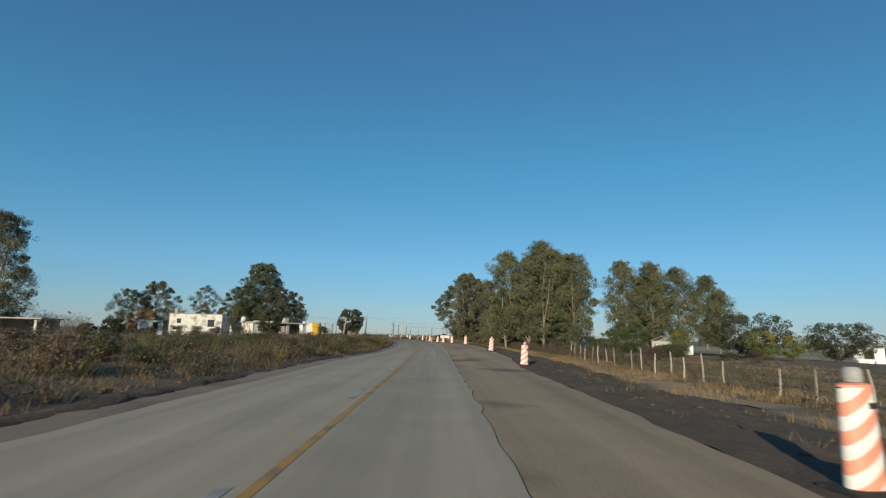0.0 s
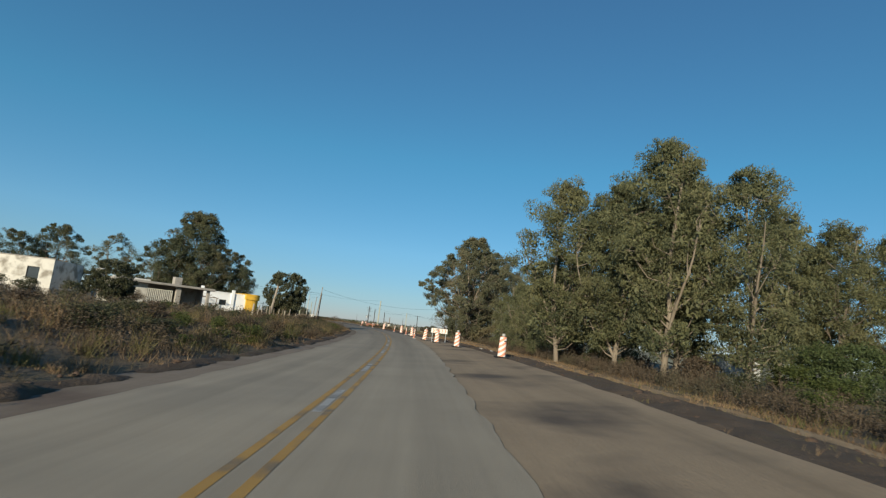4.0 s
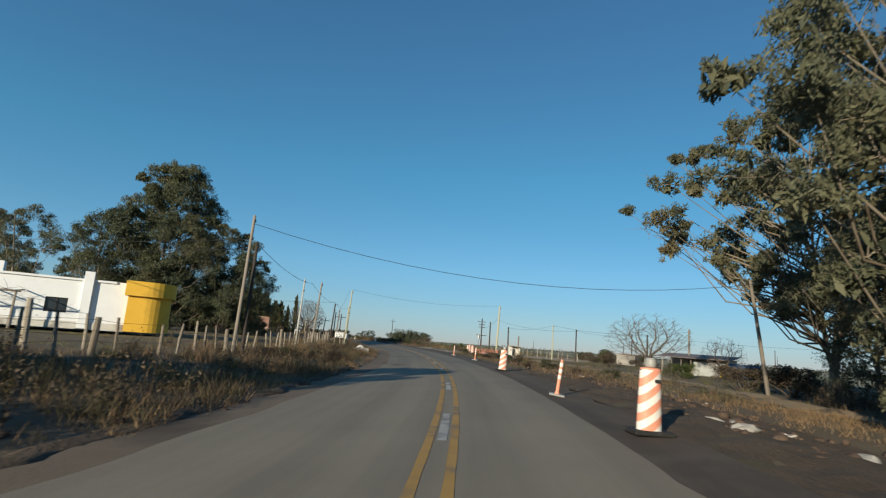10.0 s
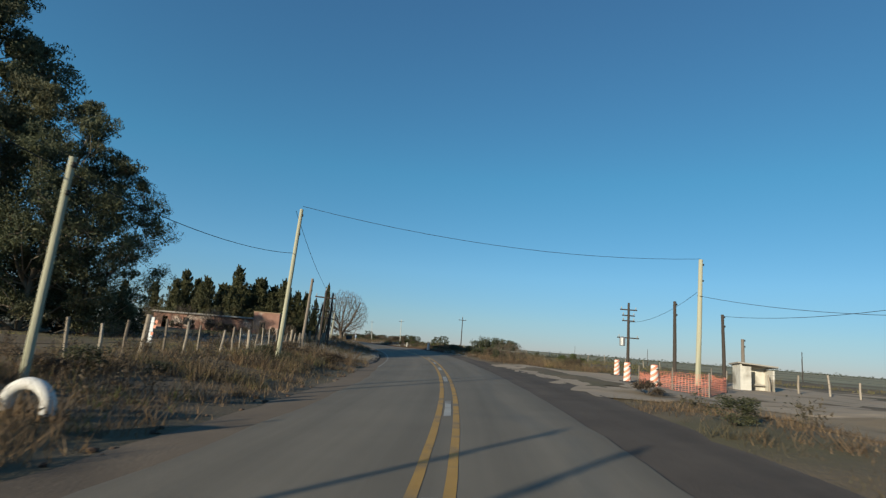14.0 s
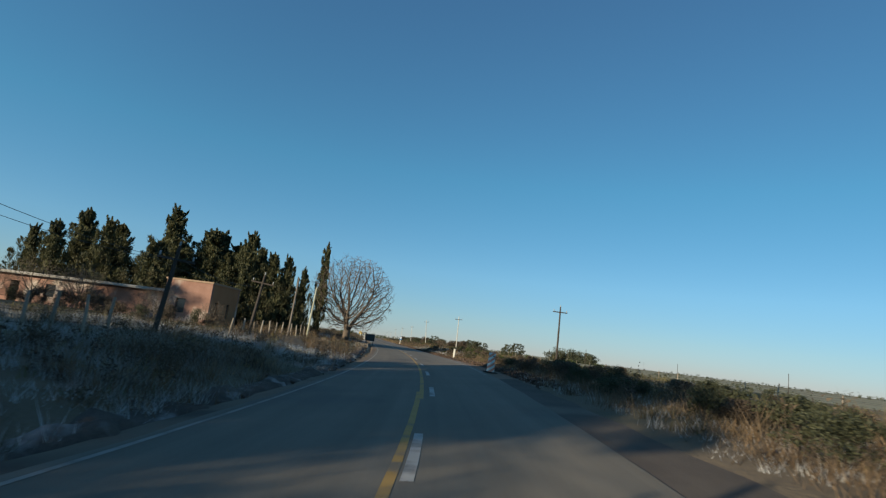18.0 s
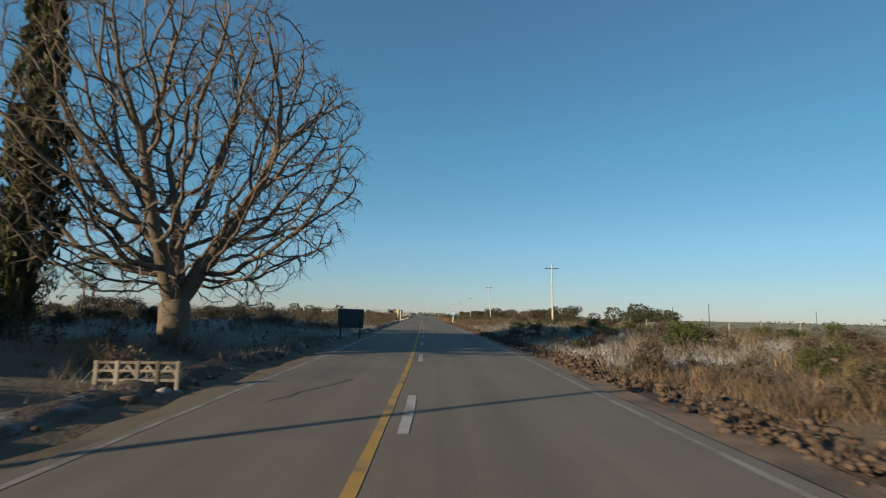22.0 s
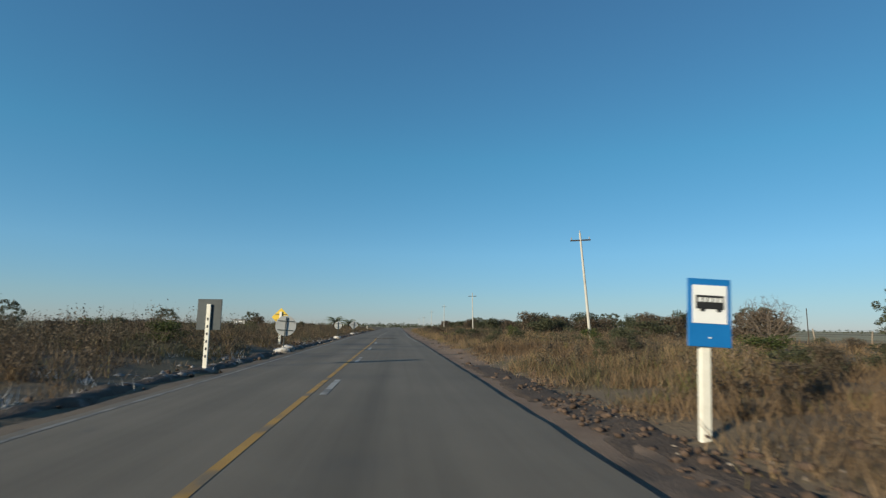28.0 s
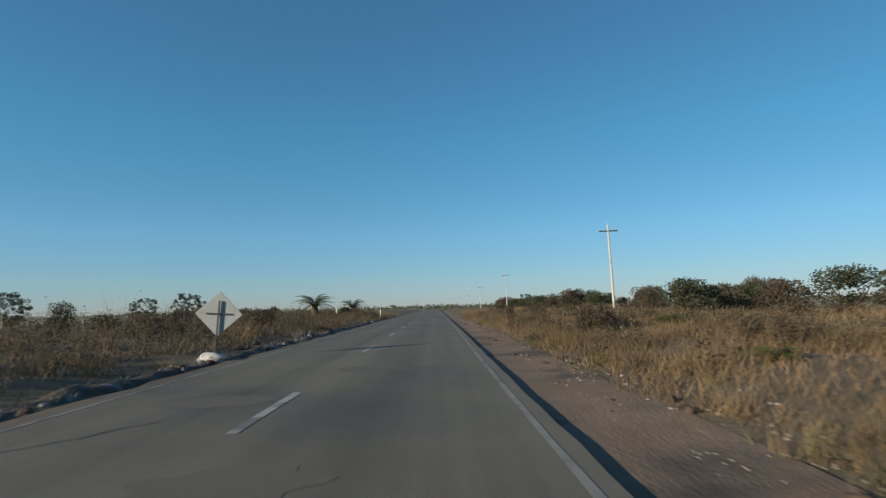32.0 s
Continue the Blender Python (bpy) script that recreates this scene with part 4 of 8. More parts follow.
gum(13.6, 145.5, 16.5, 5.4, 42, "old eucalyptus beside the huge one", "", 0.10, LEAF_EUC_GREY, turn=290)
# left side, around the farm houses
gum(-67.5, 82.0, 20.3, 5.6, 45, "broad eucalyptus above a low farm roof", "", 0.12, LEAF_EUC_GREY, 64, 44, 1.05, turn=200, form=OLD_FORM)
GREAT_FORM = ((0.0, 0.75), (0.25, 1.0), (0.5, 0.92), (0.66, 0.74), (0.78, 0.55), (0.92, 0.46), (1.0, 0.2))
gum(-61.4, 186.0, 25.0, 9.6, 43, "great dense eucalyptus beside the white house", "", 0.04, LEAF_GUM_DARK, 125, 62, 0.98, turn=10, form=GREAT_FORM)
gum(-52.0, 188.3, 15.5, 6.8, 44, "lower eucalyptus under the great one", "", 0.04, LEAF_GUM_DARK, 84, 50, 1.1, turn=70)
gum(-50.6, 191.3, 11.6, 5.1, 44, "lower eucalyptus under the great one", "", 0.06, LEAF_GUM_DARK, turn=250)
gum(-57.5, 183.5, 16.5, 6.4, 44, "lower eucalyptus under the great one", "", 0.06, LEAF_GUM_DARK, turn=140)
gum(-66.5, 181.0, 16.5, 6.8, 44, "lower eucalyptus under the great one", "", 0.06, LEAF_GUM_DARK, turn=190)
gum(-77.5, 178.0, 16.5, 4.6, 23, "slim eucalyptus behind the white house", "farmyard trees", leaf=LEAF_EUC_GREY, limbs=22, low=0.4)
gum(-99.0, 190.0, 19.5, 8.5, 44, "dense eucalyptus behind the farmyard", "farmyard trees", leaf=LEAF_GUM_DARK, turn=120)
gum(-104.0, 182.0, 16.0, 7.5, 44, "dense eucalyptus behind the farmyard", "farmyard trees", leaf=LEAF_GUM_DARK, turn=20)
gum(-84.0, 196.0, 12.0, 4.0, 23, "slim eucalyptus behind the white house", "farmyard trees", leaf=LEAF_EUC_GREY, turn=200)
gum(-134.5, 286.0, 7.5, 2.6, 23, "small eucalyptus standing in open land", "far left eucalyptus", leaf=LEAF_EUC_GREY, turn=30)
gum(-139.0, 283.0, 6.6, 2.8, 23, "small eucalyptus standing in open land", "far left eucalyptus", leaf=LEAF_EUC_GREY, turn=130)
gum(-139.0, 300.0, 4.8, 1.6, 23, "small eucalyptus standing in open land", "far left eucalyptus", leaf=LEAF_EUC_GREY, turn=230)

plant("evergreen_tree", "dark1", lambda: round_tree_meshes(5, 7.0, 3.6, LEAF_DARK, low=0.10, droop=0.5, clumps=180, per=130, size=0.95), -19.4, 119.2, "dark dense evergreen tree beside a leaning pole", "tree", size=0.81, tall=1.16)
for x, y, q, t in ((39.0, 68.5, 1.0, 10), (47.5, 64.5, 0.8, 230)):
    plant("evergreen_tree", "broad", lambda: round_tree_meshes(15, 5.6, 5.0, LEAF_DARK, low=0.05, droop=0.3, per=95, size=1.5, clumps=150), x, y, "broad dark evergreen tree spreading over a yard", "tree", "yard evergreens", size=q, turn=t)
plant("hedge_bush", "hedge", lambda: round_tree_meshes(6, 3.9, 3.3, LEAF_HEDGE, low=0.02, per=120, size=2.0, clumps=110), 28.2, 82.8, "large clipped green bush beside the small house", "bush", turn=20)
for i, (x, y, s) in enumerate(((33.5, 75.5, 0.5), (35.5, 60.0, 0.46), (38.0, 58.5, 0.42))):
    plant("citrus_tree", "citrus", lambda: round_tree_meshes(7, 7.0, 3.2, LEAF_CITRUS, low=0.1, per=110), x, y, "bright green fruit tree with yellow fruit tones", "tree", "fruit trees", size=s, turn=i * 100)
plant("autumn_tree", "autumn", lambda: round_tree_meshes(8, 7.0, 3.6, LEAF_AUTUMN, low=0.2, per=60), -72.0, 150.0, "autumn tree with thin orange-brown leaves", "tree", "farmyard trees", size=1.1)
plant("autumn_tree", "autumn", None, -88.0, 160.0, "autumn tree with thin orange-brown leaves", "tree", "farmyard trees", size=1.2, turn=100)
for x, y, q, a in ((-61.0, 111.0, 0.75, 280),):
    plant("autumn_tree", "autumn", None, x, y, "autumn tree with thin orange-brown leaves", "tree", "farmyard trees", size=q, turn=a)
for x, y, q, t in ((-67.5, 113.0, 0.66, 40), (-70.5, 109.5, 0.5, 140), (-46.5, 127.0, 0.55, 250)):
    plant("evergreen_tree", "dark1", None, x, y, "dark dense evergreen tree in a yard", "tree", "farmyard trees", size=q, turn=t)
plant("evergreen_tree", "dark1", None, -64.0, 146.0, "dark dense evergreen tree in a yard", "tree", "farmyard trees", size=0.8, turn=140)
plant("evergreen_tree", "dark1", None, -30.5, 98.5, "dark dense evergreen tree in a yard", "tree", "farmyard trees", size=0.62, turn=240)

# cypress row behind the pink house, and the tall narrow one
CYP = ((-102.5, 241.5, 11.4, 0), (-98.5, 244.5, 12.0, 1), (-95.0, 246.5, 12.3, 2), (-91.2, 250.2, 12.4, 0), (-88.6, 253.0, 10.4, 1), (-86.0, 253.8, 9.6, 2), (-84.2, 255.4, 10.2, 0),
       (-82.0, 257.0, 9.5, 1), (-80.9, 258.4, 8.8, 2), (-79.5, 259.8, 9.6, 0), (-93.5, 252.5, 10.0, 1), (-100, 249, 11, 2), (-97.0, 241.0, 11.0, 1), (-93.0, 244.0, 11.2, 0), (-89.5, 247.0, 10.0, 2), (-106.0, 238.0, 11.0, 1), (-85.0, 258.0, 9.0, 1), (-82.8, 260.5, 8.6, 0),
       # the rest are added behind the row to throw shade on the road
       (-93.0, 256.0, 9.6, 1), (-96.0, 257.0, 9.8, 0), (-90.0, 258.5, 9.0, 2), (-98.5, 254.0, 10.4, 0), (-87.5, 258.0, 8.8, 1), (-95.0, 252.0, 10.6, 2), (-88.5, 262.5, 8.2, 1),
       (-92.0, 261.0, 8.8, 2), (-99.0, 258.5, 9.6, 1), (-87.4, 256.4, 10.4, 0), (-88.6, 253.6, 10.8, 1), (-89.5, 250.0, 11.2, 2), (-88.2, 260.2, 9.8, 0), (-90.6, 256.2, 10.4, 2))
for i, (x, y, h, k) in enumerate(CYP):
    plant("cypress_tree", ("cyp", k), lambda k=k: cypress_meshes(60 + k, 10.0, 3.0 + 0.3 * k, 0.8), x, y, "ragged dark cypress in a close row", "tree", "cypress row", turn=i * 67, size=(1.07 if x > -92 else 0.91) * h / 10.6 * (0.90, 1.12, 0.98, 1.06, 0.84)[i % 5] * (1.35 if i > 17 else 1.0), tall=1 / 1.35 if i > 17 else 1.0, slim=0.72 if y > 257.5 and x > -85 else 1.0)
plant("cypress_tree", "narrow", lambda: cypress_meshes(66, 11.0, 0.72, 0.4, True), -77.9, 261.3, "tall narrow column cypress at the row's end", "tree", size=1.06)
plant("bare_tree", "bare", lambda: bare_tree_mesh(4, 10.0, 5.2, 3600, low=0.11, thick=0.042), -75.6, 264.3, "large leafless tree with a forked trunk", "tree", size=1.0, tall=1.06, turn=30)
BARE2 = lambda: bare_tree_mesh(9, 6.0, 3.3, 900, low=0.12, thick=0.028, forks=4, twigs=3)
for x, y, s, t in ((*road_at(215.5, 6.4), 0.26, 40), (*road_at(217.5, 7.8), 0.3, 140), (*road_at(213.6, 7.6), 0.22, 250), (*road_at(376, 18), 0.42, 70), (*road_at(429, 23.6), 0.44, 10), (*road_at(352, 16), 0.36, 170), (-86.5, 239.5, 0.62, 80), (-83.5, 237.5, 0.66, 130), (-90.0, 237.0, 0.7, 250), (-76.5, 240.0, 0.5, 310), (-93.0, 233.5, 0.6, 30), (-95.0, 236.0, 0.55, 160), (-71.5, 241.5, 0.36, 200), (-80.5, 241.2, 0.42, 20), (9.5, 171.0, 0.6, 200), (-100.5, 349.5, 0.4, 90), (-190, 330, 0.9, 0), (-66, 90, 0.9, 50), (-69.0, 103.5, 0.9, 40), (-75.0, 104.0, 0.95, 110), (-76.0, 109.5, 0.85, 60), (-73.5, 112.0, 0.8, 210), (-54.5, 121.5, 0.8, 320), (-84.0, 104.5, 1.0, 10),
                   (-70, 96, 0.8, 150)):
    plant("bare_tree", "bare2", BARE2, float(x), float(y), "small leafless tree with fine spreading twigs", "tree", "small bare trees", size=s, turn=t)
plant("bare_tree", "bare2", BARE2, 5.5, 186.0, "wide leafless tree spreading above the field huts", "tree", size=1.08, slim=1.42, turn=0)

# ---- poles and wires ----
def tapered_pole(h, r0, r1, dz=-0.5):
    return Shape().tube([(0, 0, dz), (0.01, 0, h * 0.5), (0, 0.01, h)], [r0, (r0 + r1) / 2, r1], 10)


def plain_pole(x, y, h, mat, label, lean=(0, 0), r=0.12, group="utility poles"):
    ob = thing("utility_pole", pose(x, y, gz(x, y), lean[0], lean[1], 0), label, "utility pole", group)
    part("shaft", tapered_pole(h, r, r * 0.72), mat, ob)
    for k in (0.95, 0.82):
        part("insulator", Shape().lathe([(0.03, 0), (0.05, 0.03), (0.03, 0.06), (0.045, 0.09), (0.02, 0.12)], 8, pose(r * 0.95, 0, h * k)), WIRE, ob)
    return ob


def crossarm_pole(x, y, h, lean, turn, mat=CONCRETE_POLE, arms=1):
    ob = thing("power_pole", pose(x, y, gz(x, y), lean[0], lean[1], turn), "slim pale power pole with a short crossarm", "power pole", "roadside power line")
    part("shaft", tapered_pole(h, 0.115, 0.07), mat, ob)
    for k in range(arms):
        z = h - 0.55 - 0.55 * k
        part("crossarm", Shape().box((0, 0, z), (1.55, 0.09, 0.1), None, 0.012), TIMBER_DARK, ob, "dark timber crossarm")
        for dx in (-0.68, 0.68):
            part("insulator", Shape().lathe([(0.015, 0), (0.05, 0.06), (0.03, 0.09), (0.045, 0.13), (0.02, 0.19)], 8, pose(dx, 0, z + 0.05)), SIGN_BACK, ob)
    part("insulator", Shape().lathe([(0.015, -0.02), (0.05, 0.06), (0.03, 0.09), (0.045, 0.13), (0.02, 0.19)], 8, pose(0, 0, h)), SIGN_BACK, ob)
    return ob


for x, y, h, lb in ((-39.8, 202.0, 4.6, 2), (-47.7, 213.2, 4.1, 6), (-54.1, 225.0, 3.6, 5), (-62.5, 237.3, 4.1, 6)):
    ob = crossarm_pole(x, y, h, (0, lb), heading(225), TIMBER_DARK)
    tagged(ob, "dark leaning timber pole with a short crossarm", "power pole", "field line poles")
for i, (x, y, h, la, lb) in enumerate(((-50.5, 267.1, 6.3, 0, 0), (-84.8, 312.7, 7.0, 0, -1.0), (-121.8, 364.7, 8.0, 0, -4.4), (-160.5, 419.0, 7.4, 0, -1.2), (-199.8, 473.0, 7.6, 0, 0),
                                       (-239.0, 527.0, 7.5, 0, 0), (-278.5, 581.0, 7.5, 0, 0), (-318, 635, 7.5, 0, 0))):
    crossarm_pole(x, y, h, (la, lb), heading(300), TIMBER_DARK if i == 0 else CONCRETE_POLE)

plain_pole(-20.6, 117.1, 4.9, TIMBER, "weathered split grey pole leaning to one side", (0, 7.5), 0.19)
plain_pole(-19.2, 139.9, 6.2, TIMBER, "pale weathered timber pole leaning over the fence", (7, 6.0), 0.085)
plain_pole(-18.95, 140.2, 5.1, TIMBER_DARK, "dark timber pole with a cable conduit", (4, 3.0), 0.09)
plain_pole(-24.5, 156.4, 5.2, CONCRETE_POLE, "thin pale pole behind the fence", (0, 2), 0.075)
plain_pole(-23.1, 156.2, 5.0, TIMBER, "pale thin timber pole behind the fence", (0, 3.5), 0.08)
plain_pole(-28.9, 173.0, 4.4, TIMBER_DARK, "dark leaning timber pole inside the fence", (0, 3.5), 0.09)
plain_pole(-27.4, 173.6, 4.4, TIMBER_PALE, "pale thin pole standing at the fence", (0, 1.5), 0.085)
plain_pole(-33.4, 188.9, 7.5, TIMBER_PALE, "tall pale green-washed pole carrying a cable over the road", (0, 2.5), 0.12)
plain_pole(-38.9, 198.6, 5.0, TIMBER, "pale timber pole beside a taller one", (0, 3.0), 0.12)
plain_pole(-44.0, 209.75, 5.0, TIMBER_DARK, "dark timber pole in a field", (0, 1), 0.11)
plain_pole(-64.3, 242.8, 4.6, TIMBER, "pale thin pole in front of the pink house", (0, 2), 0.075)
plain_pole(-69.4, 250.6, 4.7, TIMBER_PALE, "pale green-washed pole near the cypress row", (0, 3), 0.10)
plain_pole(-13.9, 201.7, 7.4, TIMBER_PALE, "tall pale green-washed pole behind orange netting", (0, 1.5), 0.16)
plain_pole(-15.1, 202.4, 4.9, TIMBER_DARK, "dark timber pole behind orange netting", (0, 0), 0.12)
plain_pole(-12.3, 203.6, 4.3, TIMBER_DARK, "dark timber pole behind orange netting", (0, -1), 0.12)
plain_pole(-10.9, 206.5, 2.9, TIMBER, "short grey pole beside the shelter", (0, 0), 0.13)
plain_pole(7.5, 174.7, 4.2, TIMBER, "grey pole beside a ramshackle shed", (0, 0), 0.11)
plain_pole(4.85, 147.3, 5.6, TIMBER, "pale leaning pole under the old eucalyptus", (0, -7), 0.10)
plain_pole(-2.55, 190.3, 4.1, TIMBER_DARK, "dark thin field pole", (0, 0), 0.1, "field poles")
plain_pole(6.5, 206.8, 4.7, TIMBER_DARK, "dark thin field pole", (0, 0), 0.1, "field poles")
plain_pole(-5.5, 190.2, 4.5, TIMBER_PALE, "pale thin field pole", (0, 0), 0.085, "field poles")
plain_pole(4.4, 179.4, 3.7, TIMBER_DARK, "dark thin field pole", (0, 0), 0.1, "field poles")
for x, y in ((-17, 447), (40, 420), (-60, 520), (95, 395), (-104, 470), (-86, 430), (-128, 520), (20, 330), (60, 300)):
    plain_pole(x, y, 7.5, TIMBER_DARK, "far dark pole in open pasture", (0, 0), 0.12, "field poles")

# pole with a transformer
ob = thing("transformer_pole", pose(-18.2, 216.0, gz(-18.2, 216.0), 0, 0, heading(205)), "dark power pole with stacked crossarms and a small transformer", "power pole")
part("shaft", tapered_pole(5.9, 0.14, 0.09), TIMBER_DARK, ob)
for z, w in ((5.3, 1.5), (4.8, 1.1), (4.35, 1.1), (2.9, 1.9)):
    part("crossarm", Shape().box((0, 0, z), (w, 0.09, 0.1), None, 0.01), TIMBER_DARK, ob)
    for dx in (-w * 0.42, w * 0.42):
        part("insulator", Shape().lathe([(0.02, 0), (0.055, 0.05), (0.03, 0.09), (0.05, 0.13), (0.02, 0.2)], 8, pose(dx, 0, z + 0.05)), SIGN_BACK, ob)
part("transformer", Shape().lathe([(0.2, 2.2), (0.24, 2.25), (0.24, 2.85), (0.2, 2.92), (0.06, 3.0)], 14, pose(-0.5, 0, 0)), STEEL, ob)


def cable(a, b, sag, label="thin black overhead cable", r=0.012):
    a, b = Vector(a), Vector(b)
    pts = [a.lerp(b, i / 14) - Vector((0, 0, sag * 4 * (i / 14) * (1 - i / 14))) for i in range(15)]
    solo("cable", Shape().tube(pts, [r] * 15, 5), WIRE, Matrix(), label, "cable", "overhead cables")


cable((-32.8, 188.6, 7.55), (-13.7, 201.7, 7.5), 0.75, "black cable sagging across the road")
cable((-18.6, 139.2, 5.9), (4.7, 147.2, 5.4), 1.35, "black cable sagging across the road")
cable((-18.65, 139.85, 5.1), (-23.6, 156.3, 5.0), 0.35)
cable((-23.6, 156.3, 5.0), (-28.6, 173.0, 4.7), 0.4)
cable((-28.6, 173.0, 4.7), (-33.2, 188.8, 5.2), 0.5)
cable((-28.6, 173.0, 4.7), (-58.0, 170.0, 5.4), 0.6)
cable((-18.65, 139.85, 4.9), (-50.0, 150.0, 6.2), 0.4)
cable((-18.6, 139.25, 5.2), (-50.0, 148.0, 6.6), 0.4)
cable((-13.9, 201.7, 5.3), (-2.55, 190.3, 4.0), 0.55)
cable((-2.55, 190.3, 4.0), (6.5, 206.8, 4.6), 0.35)
cable((-12.3, 203.6, 4.3), (-5.5, 190.2, 4.5), 0.4)
cable((-5.5, 190.2, 4.5), (4.4, 179.4, 3.7), 0.3)
cable((-13.9, 201.7, 5.5), (-18.2, 216.0, 4.4), 0.5)
cable((6.5, 206.8, 4.6), (42.0, 198.0, 4.6), 0.6)
cable((4.4, 179.4, 3.7), (7.5, 174.7, 4.1), 0.1)
cable((-44.0, 209.75, 4.8), (-33.4, 188.9, 7.4), 0.5)
for dx in (-0.55, 0.55):
    for a, b in (((-39.8, 202.0, 4.1), (-47.7, 213.2, 3.7)), ((-47.7, 213.2, 3.7), (-54.1, 225.0, 3.3)), ((-54.1, 225.0, 3.3), (-62.5, 237.3, 3.7))):
        cable((a[0] + dx * 0.85, a[1] + dx * 0.5, a[2]), (b[0] + dx * 0.85, b[1] + dx * 0.5, b[2]), 0.35, r=0.008)

# ---- road works: striped drums, slim posts, signs ----
RED_W = surf("faded_orange_red", (0.58, 0.21, 0.125), (0.72, 0.32, 0.21), 3, 0.5, 0.1, 30, (0.45, 0.3, 0.22), 4, 0.68)
WHITE_W = surf("sunlit_white_sheeting", (0.60, 0.55, 0.49), (0.78, 0.73, 0.66), 3, 0.5, 0.1, 30, (0.45, 0.4, 0.34), 4, 0.7)
RUBBER = surf("black_rubber", (0.012, 0.012, 0.012), (0.03, 0.028, 0.026), 3, 0.8, 0.3, 30, (0.07, 0.06, 0.05), 3, 0.66)
LAMP = surf("grey_warning_lamp", (0.22, 0.21, 0.19), (0.34, 0.33, 0.30), 3, 0.4, 0.1)


def stripe_band(r0, r1, z0, z1, c0, c1, bands, slope, flat=0.7, n=28):
    """One slanting band of sheeting round a tapered, flattened tube."""
    sh = Shape()
    for j in range(n):
        ang = 2 * math.pi * j / n
        for c in (c0, (c0 + c1) / 2, c1):
            u = min(1, max(0, (c + math.cos(ang) * slope) / bands))
            r = r0 + (r1 - r0) * u
            sh.v.append((math.cos(ang) * r, math.sin(ang) * r * flat, z0 + (z1 - z0) * u))
    for j in range(n):
        for k in range(2):
            a, b = j * 3 + k, (j + 1) % n * 3 + k
            if abs(sh.v[a][2] - sh.v[a + 1][2]) + abs(sh.v[b][2] - sh.v[b + 1][2]) > 1e-5:
                sh.f.append((a, b, b + 1, a + 1))
    used = sorted({i for f in sh.f for i in f})
    at = {i: k for k, i in enumerate(used)}
    sh.v, sh.f = [sh.v[i] for i in used], [tuple(at[i] for i in f) for f in sh.f]
    return sh


DRUM = {}


def drum(x, y, turn, lean=(0, 0), lamp=True, h=1.0):
    ob = thing("traffic_drum", pose(x, y, gz(x, y), lean[0], lean[1], turn), "orange and white striped traffic drum on a black rubber base", "traffic drum", "traffic drums along the works")
    if not DRUM:
        DRUM["stripes"] = [stripe_band(0.205, 0.172, 0.06, h, k, k + 1, 7.0, 1.1).mesh("white_stripe" if k % 2 else "red_stripe", WHITE_W if k % 2 else RED_W, True)
                           for k in range(-1, 8)]
        DRUM["base"] = Shape().box((0, 0, 0.03), (0.66, 0.5, 0.07), None, 0.02).mesh("base", RUBBER)
        DRUM["top"] = Shape().lathe([(0.172, 0), (0.167, 0.025), (0.1, 0.04)], 18, pose(0, 0, h) @ Matrix.Diagonal((1, 0.7, 1, 1))).mesh("top", RED_W)
        DRUM["plate"] = Shape().box((0.07, -0.125, h - 0.17), (0.10, 0.012, 0.055)).mesh("label_plate", RUBBER)
        DRUM["lamp"] = Shape().lathe([(0.05, 0.03), (0.085, 0.05), (0.09, 0.09), (0.085, 0.16), (0.06, 0.19)], 14, pose(0, 0, h)).mesh("warning_lamp", LAMP)
    for me in DRUM["stripes"]:
        part(me.name.split(".")[0], me, None, ob)
    part("base", DRUM["base"], None, ob, "flat black rubber base")
    part("top", DRUM["top"], None, ob)
    part("label_plate", DRUM["plate"], None, ob)
    if lamp:
        part("warning_lamp", DRUM["lamp"], None, ob, "grey warning lamp")
    return ob


for x, y, a, b in ((4.12, 5.42, 0, -2), (4.33, 27.72, 0, 2), (4.25, 44.6, 0, 4), (3.55, 73.0, 0, 2), (2.0, 84.6, 0, 2), (0.75, 92.6, 0, 1), (-0.3, 98.9, 0, 7), (-1.85, 112.4, 0, 0),
                   (-3.8, 127.4, 0, 1), (-7.8, 145.6, 0, 4), (-17.6, 197.5, 0, 0), (-16.3, 193.2, 0, 0), (-45.3, 237.6, 0, 2), (-18.5, 205.0, 0, 0)):
    drum(x, y, heading(y) + 8, (a, b), lamp=y < 188)


def slim_post(x, y, lean=(0, 0)):
    ob = thing("delineator_post", pose(x, y, gz(x, y), lean[0], lean[1], 0), "slim orange road post with white reflective bands", "delineator post", "slim posts along the works")
    part("base", Shape().box((0, 0, 0.025), (0.42, 0.36, 0.05), None, 0.015), LAMP, ob, "flat pale base")
    part("tube", Shape().lathe([(0.075, 0.05), (0.05, 0.12), (0.042, 0.9), (0.03, 0.98)], 12), RED_W, ob)
    for z in (0.45, 0.62, 0.79):
        part("reflective_band", Shape().lathe([(0.05, z), (0.05, z + 0.1)], 12), WHITE_W, ob)


for x, y, b in ((-1.4, 103.6, 3), (-2.75, 118.2, 0), (-5.2, 133.4, 7), (-11.2, 159.8, 3), (-14.9, 171.1, 2)):
    slim_post(x, y, (0, b))


